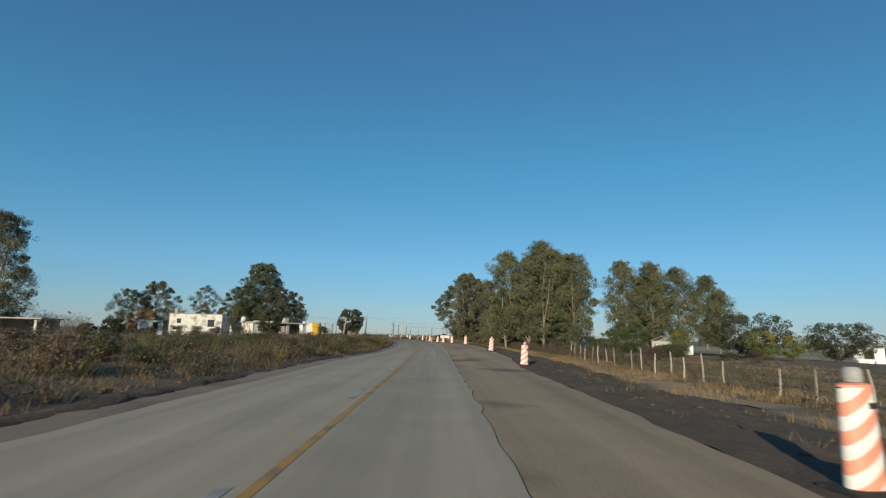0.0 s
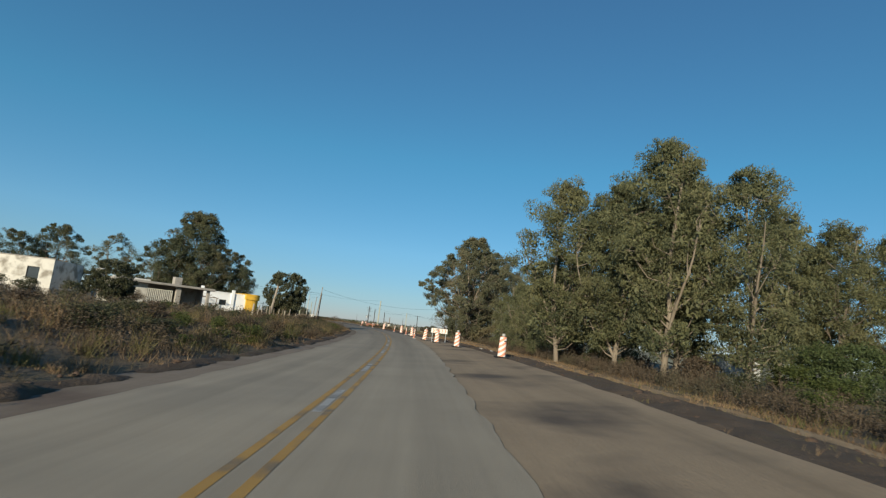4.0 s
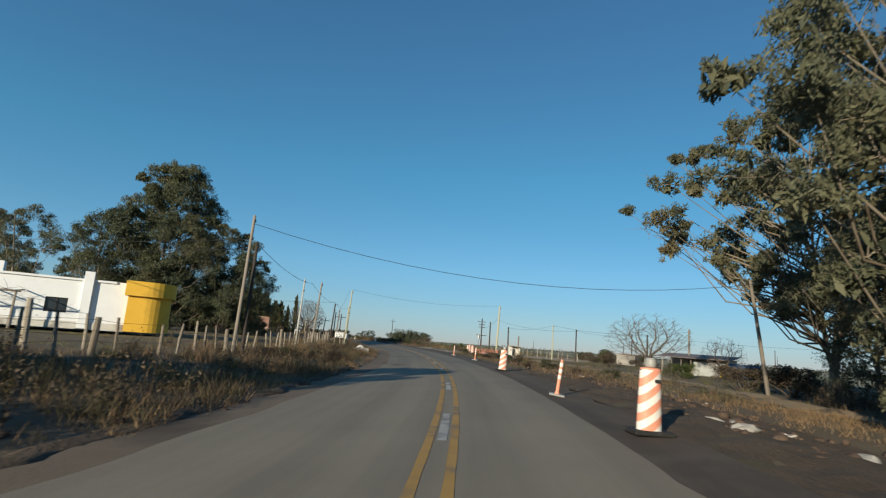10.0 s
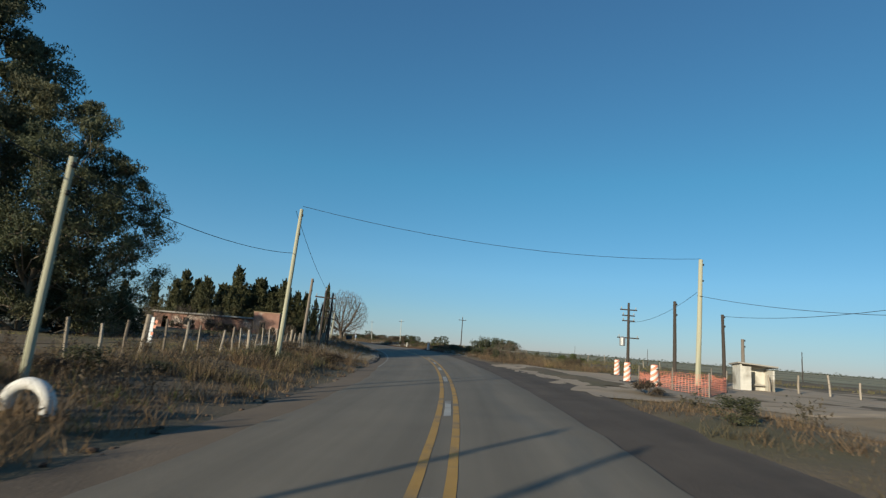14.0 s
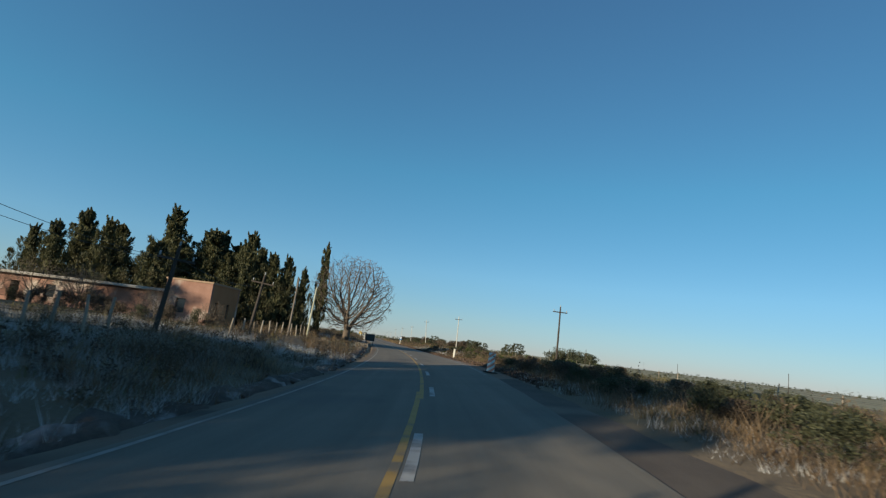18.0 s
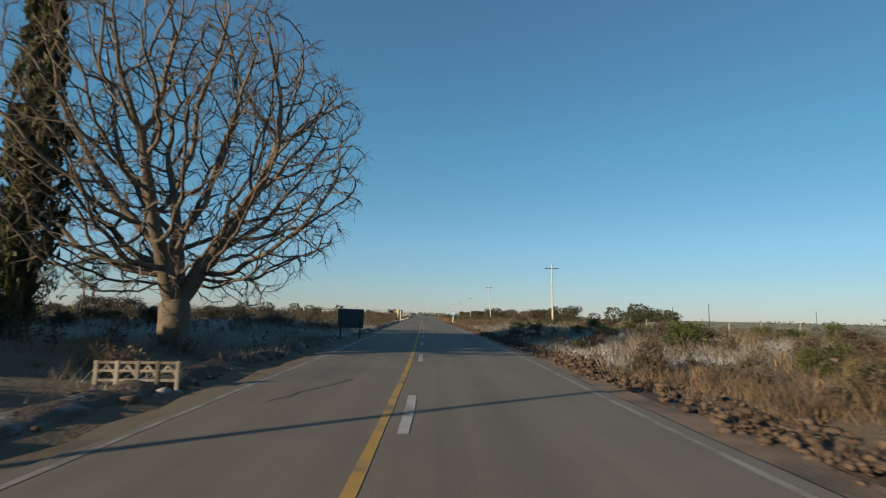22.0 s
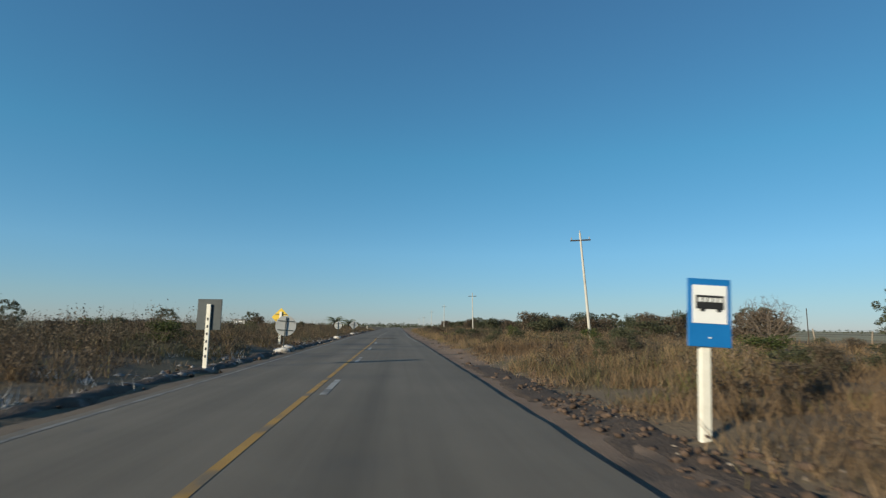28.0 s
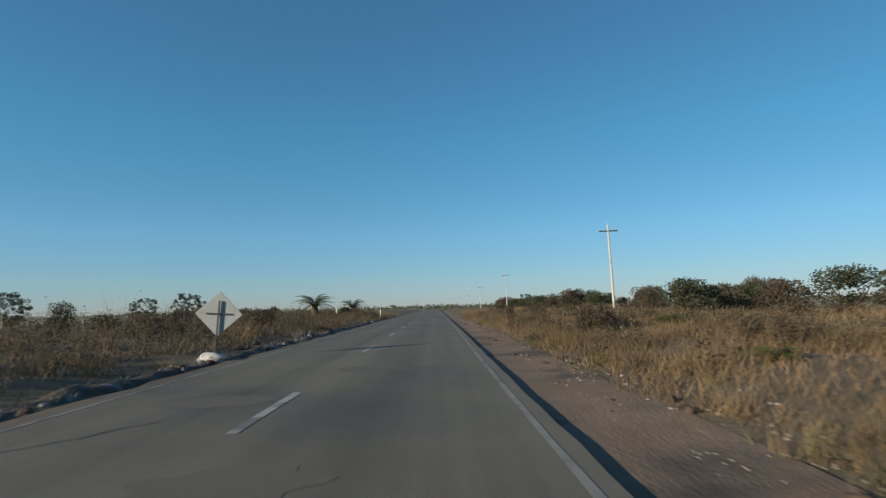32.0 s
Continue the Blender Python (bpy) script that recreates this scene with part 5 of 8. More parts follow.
def barrier_sign():
    x, y = 1.0, 95.8
    ob = thing("works_sign", pose(x, y, gz(x, y), 0, 0, heading(90) + 4), "long white works sign with orange-red blocks on two legs", "road sign")
    part("board", Shape().box((0, 0, 0.98), (1.5, 0.03, 0.42), None, 0.008), WHITE_W, ob)
    for k, dx in enumerate((-0.6, -0.36, -0.08, 0.2, 0.48)):
        part("chevron", Shape().prism([(dx - 0.02, 0.82), (dx + 0.08, 0.98), (dx - 0.02, 1.14), (dx + 0.06, 1.14), (dx + 0.16, 0.98), (dx + 0.06, 0.82)], 0.01, pose(0, -0.024, 0)), RED_W, ob)
    for dx in (-0.62, 0.62):
        part("leg", Shape().box((dx, 0.03, 0.5), (0.05, 0.04, 1.2)), STEEL, ob)
        part("foot", Shape().box((dx, 0.03, 0.03), (0.08, 0.6, 0.05), None, 0.01), STEEL, ob)


barrier_sign()

# kilometre and edge marker posts, part two
WHITE_P = surf("chalky_white_paint", (0.55, 0.52, 0.44), (0.74, 0.71, 0.62), 4, 0.7, 0.2, 30, (0.4, 0.36, 0.28), 3, 0.66)
for x, y, lean in ((-59.0, 260.6, 3), (-196.5, 430.8, 0), (-199.8, 425.8, 0)):
    ob = thing("marker_post", pose(x, y, gz(x, y), 0, lean, heading(270)), "white painted concrete marker post", "marker post", "marker posts")
    part("shaft", Shape().box((0, 0, 0.45), (0.16, 0.13, 1.05), None, 0.02), WHITE_P, ob)
    part("cap", Shape().box((0, 0, 1.0), (0.13, 0.10, 0.06), None, 0.02), WHITE_P, ob)

# netting round the dug corner
NET = surf("orange_mesh_net", (0.44, 0.14, 0.09), (0.56, 0.21, 0.14), 6, 0.6, 0.1)
net = thing("safety_net", pose(0, 0, 0), "orange plastic safety netting on stakes round a dug corner", "safety net")
NETP = [(-17.0, 196.4), (-15.6, 192.2), (-14.3, 191.0), (-13.2, 195.0), (-13.4, 199.5), (-16.2, 200.5), (-17.0, 196.4)]
for (x0, y0), (x1, y1) in zip(NETP[:-1], NETP[1:]):
    sh = Shape()
    a, b = Vector((x0, y0, gz(x0, y0))), Vector((x1, y1, gz(x1, y1)))
    n = int((b - a).length / 0.16)
    for i in range(n):
        p = a.lerp(b, i / n)
        sag = 0.12 * math.sin(math.pi * i / n)
        sh.box((p.x, p.y, p.z + 0.35 - sag / 2), (0.013, 0.013, 0.7 - sag))
    for k in range(9):
        d = (b - a)
        mid = (a + b) / 2
        sh.box((0, 0, 0), (d.length, 0.010, 0.013), pose(mid.x, mid.y, mid.z + 0.04 + 0.078 * k, 0, 0, math.degrees(math.atan2(d.y, d.x))))
    part("net_panel", sh, NET, net)
    part("stake", Shape().tube([(a.x, a.y, a.z - 0.2), (a.x, a.y, a.z + 1.0)], [0.03, 0.025], 6), TIMBER, net)

# ---- grass, weeds and brush beside the road ----
def scatter(rng, s0, s1, l0, l1, per_m2, patch=0.0, size=2.5, worn=True):
    """Places beside the road with their ground height; patch leaves gaps."""
    n = int((s1 - s0) * abs(l1 - l0) * per_m2)
    s, l = rng.uniform(s0, s1, n), rng.uniform(min(l0, l1), max(l0, l1), n)
    x, y = road_at(s, l)
    z, keep = np.empty(n), np.ones(n, bool)
    for i in range(n):
        z[i] = ground_z(s[i], l[i], x[i], y[i])
        if patch and hum(x[i], y[i], size, 9.0) + rng.uniform(-0.25, 0.25) < patch - 0.5:
            keep[i] = False
    # nothing grows on the worn tracks
    if not worn:
        return np.stack([x, y, z], 1)[keep]
    half = np.interp(s, [60, 130, 150, 170, 180, 190], [0.8, 0.8, 1.2, 1.9, 2.6, 3.2])
    keep &= ~((s < 191) & (np.abs(l - track_centre(s)) < half * rng.uniform(0.8, 1.1, n)))
    keep &= ~((s > 184) & (s < 205.5) & (l > 4) & (l < np.interp(s, [184, 189, 201, 206], [16, 42, 46, 6])))
    return np.stack([x, y, z], 1)[keep]


def blades(rng, p, n, h0, h1, width, spread=0.12, lean=0.45):
    """n blades for each place: slim triangles with a bent tip."""
    c = np.repeat(p, n, 0)
    k = len(c)
    tall = np.repeat(rng.uniform(0.6, 1.15, len(p)) * np.array([0.95 + 0.55 * max(-1.2, min(1.2, 1.6 * hum(q[0], q[1], 2.2, 11.0))) for q in p]), n)
    c = c + np.stack([rng.normal(0, spread, k), rng.normal(0, spread, k), np.full(k, -0.03)], 1)
    h = rng.uniform(h0, h1, k) * tall
    a = rng.uniform(0, 2 * math.pi, k)
    side = np.stack([np.cos(a), np.sin(a), np.zeros(k)], 1) * (width * rng.uniform(0.6, 1.3, k) / 2)[:, None]
    tip = c + np.stack([rng.normal(0, lean, k) * h, rng.normal(0, lean, k) * h, h], 1)
    v = np.stack([c - side, c + side, tip], 1).reshape(-1, 3)
    return v, np.arange(3 * k).reshape(k, 3)


def stalks(rng, p, stems, h0, h1, leaves, leaf_size):
    """Weeds: thin stems that carry small dry leaves and seed heads."""
    v1, f1 = blades(rng, p, stems, h0, h1, 0.02, 0.10, 0.22)
    tips, feet = v1[2::3], (v1[0::3] + v1[1::3]) / 2
    u = rng.uniform(0.35, 1.02, (len(tips), leaves))
    c = (feet[:, None] + (tips - feet)[:, None] * u[..., None]).reshape(-1, 3) + rng.normal(0, 0.05, (len(tips) * leaves, 3))
    ax = unit(rng.normal(size=c.shape) + np.array([0, 0, 0.5]))
    wide = unit(np.cross(ax, rng.normal(size=c.shape)))
    ln = leaf_size * rng.uniform(0.6, 1.5, len(c))
    a, b = c - wide * (ln * 0.28)[:, None], c + wide * (ln * 0.28)[:, None]
    v2 = np.stack([a, b, c + ax * ln[:, None]], 1).reshape(-1, 3)
    return np.concatenate([v1, v2]), np.concatenate([f1, np.arange(len(v2)).reshape(-1, 3) + len(v1)])


def stuff(name, pieces, material, label, category):
    vs, fs, o = [], [], 0
    for v, f in pieces:
        vs.append(v)
        fs.append(f + o)
        o += len(v)
    ob = new(name, array_mesh(name, np.concatenate(vs), np.concatenate(fs), material))
    return tagged(ob, label, category, kind="stuff")


G = np.random.default_rng(77)
straw, mixed, weed, frost, lawn, brush, brown = [], [], [], [], [], [], []
# right side, first bend: straw beyond the turned soil, scrub at the feet of the trees
straw.append(blades(G, scatter(G, -30, 140, 9.6, 14.5, 5.0, 0.35), 9, 0.15, 0.42, 0.022))
mixed.append(blades(G, scatter(G, -30, 75, 10, 24, 2.4, 0.35), 8, 0.15, 0.5, 0.025))
straw.append(blades(G, scatter(G, -10, 150, 5.6, 9.8, 0.5, 0.55), 6, 0.08, 0.25, 0.02))
brush.append(stalks(G, scatter(G, 44, 142, 15.0, 19.0, 5.5, 0.15), 6, 0.4, 1.25, 9, 0.075))
straw.append(blades(G, scatter(G, 30, 140, 11.2, 17.0, 7.0, 0.28), 9, 0.06, 0.24, 0.02))
weed.append(stalks(G, scatter(G, -10, 45, 13.0, 24, 0.8, 0.5), 5, 0.4, 0.9, 7, 0.09))
straw.append(blades(G, scatter(G, -20, 70, 14, 34, 3.0, 0.35), 8, 0.08, 0.3, 0.024))
brown.append(blades(G, scatter(G, -5, 125, 6.4, 10.4, 0.8, 0.5), 8, 0.05, 0.22, 0.02))
# right side, open stretch with the track
straw.append(blades(G, scatter(G, 132, 190, 4.9, 16.0, 4.0, 0.45), 8, 0.08, 0.28, 0.02))
mixed.append(blades(G, scatter(G, 140, 214, 8, 40, 1.6, 0.45), 8, 0.10, 0.40, 0.024))
weed.append(stalks(G, scatter(G, 138, 186, 6.0, 12.5, 0.35, 0.6), 6, 0.3, 0.7, 8, 0.08))
brush.append(stalks(G, scatter(G, 150, 200, 22, 34, 0.7, 0.5), 5, 0.5, 1.2, 9, 0.085))
straw.append(blades(G, scatter(G, 190, 215, 9, 14, 1.5, 0.5), 7, 0.08, 0.3, 0.02))
brown.append(blades(G, scatter(G, 150, 188, 4.5, 9.5, 11.0, 0.25), 8, 0.05, 0.2, 0.018))
brown.append(blades(G, scatter(G, 140, 188, 4.5, 14.0, 7.0, 0.35), 8, 0.06, 0.25, 0.018))
# right side, from the side road on
straw.append(blades(G, scatter(G, 211, 345, 5.0, 9.5, 5.0, 0.45), 10, 0.12, 0.42, 0.020))
brown.append(blades(G, scatter(G, 205, 345, 4.5, 14.0, 6.5, 0.38), 11, 0.15, 0.55, 0.020, 0.13))
straw.append(blades(G, scatter(G, 211, 345, 8.9, 15.0, 6.5, 0.38), 9, 0.20, 0.55, 0.022))
mixed.append(blades(G, scatter(G, 211, 345, 8.0, 34.0, 1.6, 0.40), 8, 0.20, 0.6, 0.025))
weed.append(stalks(G, scatter(G, 214, 345, 5.6, 16.0, 0.5, 0.55), 6, 0.3, 0.85, 8, 0.09))
brown.append(blades(G, scatter(G, 345, 480, 6.0, 15.0, 6.0, 0.42), 10, 0.12, 0.45, 0.022, 0.13))
straw.append(blades(G, scatter(G, 345, 520, 6.6, 15.0, 8.0, 0.42), 9, 0.14, 0.48, 0.020))
straw.append(blades(G, scatter(G, 345, 540, 14.0, 32.0, 2.2, 0.35), 8, 0.25, 0.7, 0.026))
mixed.append(blades(G, scatter(G, 345, 520, 5.4, 20.0, 0.8, 0.5), 8, 0.2, 0.6, 0.024))
weed.append(stalks(G, scatter(G, 345, 480, 6.4, 20.0, 0.7, 0.55), 6, 0.3, 0.8, 8, 0.09))
# left side, first bend: tall rank weeds
straw.append(blades(G, scatter(G, -30, 150, -6.8, -4.9, 4.0, 0.45), 9, 0.08, 0.32, 0.022))
weed.append(stalks(G, scatter(G, -20, 128, -18, -5.4, 2.2, 0.45), 6, 0.35, 0.95, 8, 0.072))
brown.append(blades(G, scatter(G, -20, 132, -17, -5.0, 4.2, 0.45), 11, 0.12, 0.48, 0.020, 0.14))
mixed.append(blades(G, scatter(G, -20, 128, -22, -5.6, 2.2, 0.50), 9, 0.15, 0.45, 0.025))
brush.append(stalks(G, scatter(G, 62, 110, -34, -16, 0.7, 0.45), 5, 0.5, 1.1, 9, 0.085))
lawn.append(blades(G, scatter(G, -10, 75, -46, -15, 3.0, 0.2), 7, 0.04, 0.14, 0.024))
# left side, along the fence
straw.append(blades(G, scatter(G, 120, 240, -9.8, -4.3, 6.0, 0.42), 9, 0.12, 0.42, 0.022))
mixed.append(blades(G, scatter(G, 120, 240, -9.8, -5.0, 2.6, 0.5), 9, 0.15, 0.42, 0.024))
weed.append(stalks(G, scatter(G, 118, 236, -9.6, -5.4, 0.6, 0.55), 6, 0.3, 0.8, 8, 0.068))
brown.append(blades(G, scatter(G, 122, 240, -9.6, -4.5, 6.0, 0.36), 11, 0.15, 0.50, 0.020, 0.13))
lawn.append(blades(G, scatter(G, 126, 235, -36, -10.6, 4.5, 0.2), 7, 0.04, 0.12, 0.02))
# left side, by the pink house and the bare tree
frost.append(blades(G, scatter(G, 228, 290, -8.0, -4.2, 2.2, 0.42), 9, 0.10, 0.42, 0.022))
straw.append(blades(G, scatter(G, 236, 330, -8.5, -4.2, 2.6, 0.45), 9, 0.10, 0.45, 0.022))
weed.append(stalks(G, scatter(G, 228, 345, -12.0, -4.8, 0.7, 0.55), 6, 0.3, 0.8, 9, 0.09))
mixed.append(blades(G, scatter(G, 228, 300, -30, -10, 1.6, 0.4), 8, 0.1, 0.4, 0.026))
brush.append(stalks(G, scatter(G, 278, 345, -42, -13, 0.8, 0.4), 5, 0.5, 1.3, 9, 0.085))
# left side, last straight: tall dark scrub
straw.append(blades(G, scatter(G, 300, 520, -7.5, -4.4, 2.2, 0.5), 9, 0.12, 0.5, 0.022))
frost.append(blades(G, scatter(G, 305, 470, -6.6, -3.9, 2.5, 0.5), 9, 0.08, 0.3, 0.022))
mixed.append(blades(G, scatter(G, 300, 520, -16, -5.0, 1.0, 0.50), 9, 0.2, 0.6, 0.024))
weed.append(stalks(G, scatter(G, 300, 500, -16, -4.8, 1.7, 0.42), 6, 0.4, 1.0, 8, 0.068))
brown.append(blades(G, scatter(G, 300, 500, -13, -4.4, 5.0, 0.36), 10, 0.18, 0.62, 0.022, 0.14))
brush.append(stalks(G, scatter(G, 340, 400, -34, -9, 1.5, 0.35), 5, 0.6, 1.35, 9, 0.085))
brush.append(stalks(G, scatter(G, 400, 560, -44, -14, 0.45, 0.45), 5, 0.5, 1.2, 9, 0.085))
# shaded left verge before the pink house: dense scrub, frost on top
brown.append(blades(G, scatter(G, 200, 262, -22, -4.6, 2.0, 0.45), 11, 0.18, 0.6, 0.022, 0.14))
frost.append(blades(G, scatter(G, 206, 250, -20, -4.4, 17.0, 0.30), 9, 0.10, 0.45, 0.022))
weed.append(stalks(G, scatter(G, 200, 262, -22, -5.2, 0.6, 0.5), 6, 0.4, 1.0, 8, 0.072))
straw.append(blades(G, scatter(G, 345, 480, 6.6, 13.0, 5.0, 0.45), 10, 0.10, 0.38, 0.018))
mixed.append(blades(G, scatter(G, 345, 480, 4.9, 6.8, 3.0, 0.5), 8, 0.05, 0.2, 0.018))
straw.append(blades(G, scatter(G, 345, 480, 5.2, 6.8, 3.0, 0.5), 8, 0.08, 0.3, 0.018))
straw.append(blades(G, scatter(G, 236, 372, 5.3, 7.2, 3.5, 0.45), 9, 0.10, 0.34, 0.02))
brown.append(blades(G, scatter(G, 236, 372, 5.3, 7.2, 5.0, 0.3), 9, 0.12, 0.42, 0.02))
brown.append(blades(G, scatter(G, 207, 345, 4.9, 6.4, 9.0, 0.30), 10, 0.06, 0.26, 0.018))
frost.append(blades(G, scatter(G, 222, 250, 4.3, 12.0, 8.0, 0.42), 9, 0.06, 0.30, 0.018))
weed.append(stalks(G, scatter(G, 209, 300, 5.6, 8.5, 0.5, 0.50), 6, 0.2, 0.5, 10, 0.04))
brown.append(blades(G, scatter(G, 330, 392, 5.3, 9.5, 12.0, 0.28), 10, 0.08, 0.34, 0.018))
straw.append(blades(G, scatter(G, 330, 392, 5.0, 9.5, 10.0, 0.32), 9, 0.10, 0.40, 0.018))
weed.append(stalks(G, scatter(G, 330, 392, 5.4, 11.0, 0.8, 0.50), 6, 0.25, 0.65, 10, 0.05))
brown.append(blades(G, scatter(G, 400, 475, 5.2, 7.4, 9.0, 0.35), 10, 0.06, 0.32, 0.018))
straw.append(blades(G, scatter(G, 400, 475, 5.5, 7.4, 12.0, 0.33), 9, 0.08, 0.40, 0.018))
straw.append(blades(G, scatter(G, 395, 500, 7.0, 16.0, 5.0, 0.12), 8, 0.10, 0.40, 0.020))
brown.append(blades(G, scatter(G, 395, 500, 7.0, 16.0, 2.0, 0.2), 8, 0.10, 0.40, 0.020))
brown.append(blades(G, scatter(G, 138, 205, -9.5, -4.8, 4.0, 0.3), 10, 0.08, 0.34, 0.018))
weed.append(stalks(G, scatter(G, 138, 205, -9.5, -5.2, 0.9, 0.45), 6, 0.2, 0.6, 10, 0.05))
# frost that lies where the cypresses keep the sun off
frost.append(blades(G, scatter(G, 282, 326, 5.2, 16.0, 18.0, 0.2), 11, 0.08, 0.42, 0.026))
frost.append(blades(G, scatter(G, 282, 322, -18.0, -4.3, 18.0, 0.2), 11, 0.08, 0.42, 0.026))
# a thin cover without gaps
brown.append(blades(G, scatter(G, 335, 480, 5.5, 14.0, 3.0), 9, 0.05, 0.28, 0.018))
straw.append(blades(G, scatter(G, 335, 480, 5.7, 14.0, 4.5), 9, 0.06, 0.34, 0.018))
brown.append(blades(G, scatter(G, 209, 335, 4.6, 12.0, 3.2), 9, 0.05, 0.26, 0.018))
straw.append(blades(G, scatter(G, 209, 335, 6.0, 13.0, 2.0), 9, 0.06, 0.30, 0.018))
brown.append(blades(G, scatter(G, 0, 205, -13.0, -5.1, 2.6), 9, 0.05, 0.28, 0.018))
straw.append(blades(G, scatter(G, 0, 205, -12.0, -5.1, 1.6), 9, 0.06, 0.30, 0.018))
brown.append(blades(G, scatter(G, 140, 190, 4.8, 13.0, 3.0), 9, 0.05, 0.22, 0.018))
straw.append(blades(G, scatter(G, -20, 142, 10.2, 13.6, 9.0, 0.2, worn=False), 8, 0.06, 0.22, 0.022))
straw.append(blades(G, scatter(G, -20, 60, 13.0, 17.0, 6.0, 0.25, worn=False), 8, 0.10, 0.34, 0.022))
mixed.append(blades(G, scatter(G, -10, 60, 6.2, 9.6, 2.0, 0.5), 9, 0.05, 0.16, 0.022))
mixed.append(blades(G, scatter(G, -10, 135, -10.5, -5.4, 0.35, 0.5), 60, 0.4, 0.95, 0.022, 0.14, 0.45))
# single tussocks and tall dead stems that stand out of the cover
for s0, s1, l0, l1, dense in ((330, 480, 5.6, 16.0, 0.30), (209, 335, 5.6, 15.0, 0.25), (205, 480, -13.0, -4.9, 0.16), (-10, 205, -13.0, -5.3, 0.22), (140, 190, 5.0, 13.0, 0.05)):
    straw.append(blades(G, scatter(G, s0, s1, l0, l1, dense, 0.5), 46, 0.35, 0.85, 0.020, 0.11, 0.42))
    brown.append(blades(G, scatter(G, s0, s1, l0, l1, dense * 1.3, 0.45), 46, 0.30, 0.75, 0.022, 0.12, 0.5))
    mixed.append(blades(G, scatter(G, s0, s1, l0, l1, dense * 0.5, 0.5), 40, 0.25, 0.6, 0.024, 0.12, 0.5))
    weed.append(stalks(G, scatter(G, s0, s1, l0, l1, dense * 0.9, 0.5), 12, 0.35, 0.85, 12, 0.06))
brown.append(stalks(G, scatter(G, 335, 470, -20, -6.5, 0.55, 0.45), 4, 0.9, 1.55, 6, 0.05))
brown.append(stalks(G, scatter(G, 345, 470, 7.5, 18, 0.06, 0.5), 4, 0.8, 1.3, 7, 0.05))
straw.append(stalks(G, scatter(G, -10, 130, -14, -6, 0.14, 0.5), 4, 0.8, 1.3, 8, 0.05))
stuff("dry_grass", straw, STRAW, "tall dry straw-coloured grass along the road", "grass")
stuff("mixed_grass", mixed, STRAW_GREEN, "half-dry green and yellow roadside grass", "grass")
stuff("brown_grass", brown, BROWN_GRASS, "matted brown dead grass on the verge", "grass")
stuff("dry_weeds", weed, BRUSH, "dark brown withered weeds on the verge", "weeds")
stuff("dry_scrub", brush, BRUSH, "tall tangled brown scrub", "scrub")
stuff("frosted_grass", frost, FROST, "pale frosted grass in the shade", "grass")
stuff("lawn", lawn, LAWN, "short yellow-green pasture behind the fence", "grass")


# clods and rubble along the edges
def rubble(name, places, r0, r1, material, label):
    rng = np.random.default_rng(len(places))
    bm = bmesh.new()
    bmesh.ops.create_icosphere(bm, subdivisions=1, radius=1)
    base = np.array([v.co[:] for v in bm.verts])
    faces = np.array([[v.index for v in f.verts] for f in bm.faces])
    bm.free()
    vs, fs = [], []
    for i, p in enumerate(places):
        r = rng.uniform(r0, r1) * rng.uniform(0.5, 1.0)
        q = base * rng.uniform(0.6, 1.25, (len(base), 1)) * (r * rng.uniform(0.7, 1.4), r * rng.uniform(0.7, 1.4), r * rng.uniform(0.5, 0.9))
        a = rng.uniform(0, 6.28)
        q = q @ np.array([[math.cos(a), -math.sin(a), 0], [math.sin(a), math.cos(a), 0], [0, 0, 1]])
        vs.append(q + p + (0, 0, r * 0.25))
        fs.append(faces + i * len(base))
    tagged(new(name, array_mesh(name, np.concatenate(vs), np.concatenate(fs), material)), label, "rubble", kind="stuff")


CLOD = surf("earth_clods", (0.034, 0.023, 0.017), (0.125, 0.083, 0.058), 2.5, 0.97, 0.8, 18, island=0.5)
STONE = surf("pale_stones", (0.15, 0.12, 0.092), (0.31, 0.26, 0.21), 3, 0.9, 0.5, 20, island=0.6)
FROSTY = surf("frosted_clods", (0.10, 0.095, 0.09), (0.30, 0.28, 0.265), 2.5, 0.95, 0.7, 18, island=0.6)
rubble("earth_clods", np.concatenate([scatter(G, 236, 330, 3.95, 5.7, 14.0, 0.22), scatter(G, 330, 374, 4.0, 5.6, 4.0, 0.35), scatter(G, 90, 160, 5.0, 8.5, 6.0, 0.4), scatter(G, -5, 125, 6.3, 10.2, 2.6, 0.35), scatter(G, 186, 208, 4.6, 7.4, 1.0, 0.5), scatter(G, 345, 470, 4.4, 6.6, 2.2, 0.5)]), 0.04, 0.13, CLOD,
       "ridge of broken earth clods along the pavement edge")
rubble("earth_clods", np.concatenate([scatter(G, 60, 345, -4.55, -3.9, 5.0, 0.42), scatter(G, -10, 130, -5.6, -4.4, 4.0, 0.45), scatter(G, 345, 500, -4.7, -3.75, 4.0, 0.4)]), 0.03, 0.115, CLOD, "low ridge of dark earth clods along the pavement edge")
rubble("earth_clods", np.concatenate([scatter(G, 236, 330, 4.3, 5.6, 3.0, 0.42), scatter(G, 205, 345, -5.2, -4.0, 2.0, 0.4), scatter(G, 100, 160, 5.0, 9.0, 2.5, 0.45), scatter(G, 345, 480, -4.9, -3.9, 1.2, 0.45)]), 0.08, 0.19, CLOD,
       "large broken earth clods thrown up beside the pavement")
for s0, s1, r1, up in ((238, 326, 0.115, 0.16), (326, 366, 0.07, 0.07)):
    heap = np.concatenate([scatter(G, s0, s1, 4.05, 5.2, 26.0, 0.30, 1.6), scatter(G, s0, s1, 4.25, 4.95, 26.0, 0.42, 1.6)])
    heap[:, 2] += G.uniform(0.0, up, len(heap))
    rubble("earth_clods", heap, 0.03, r1, CLOD, "bank of broken reddish earth clods heaped beside the pavement")
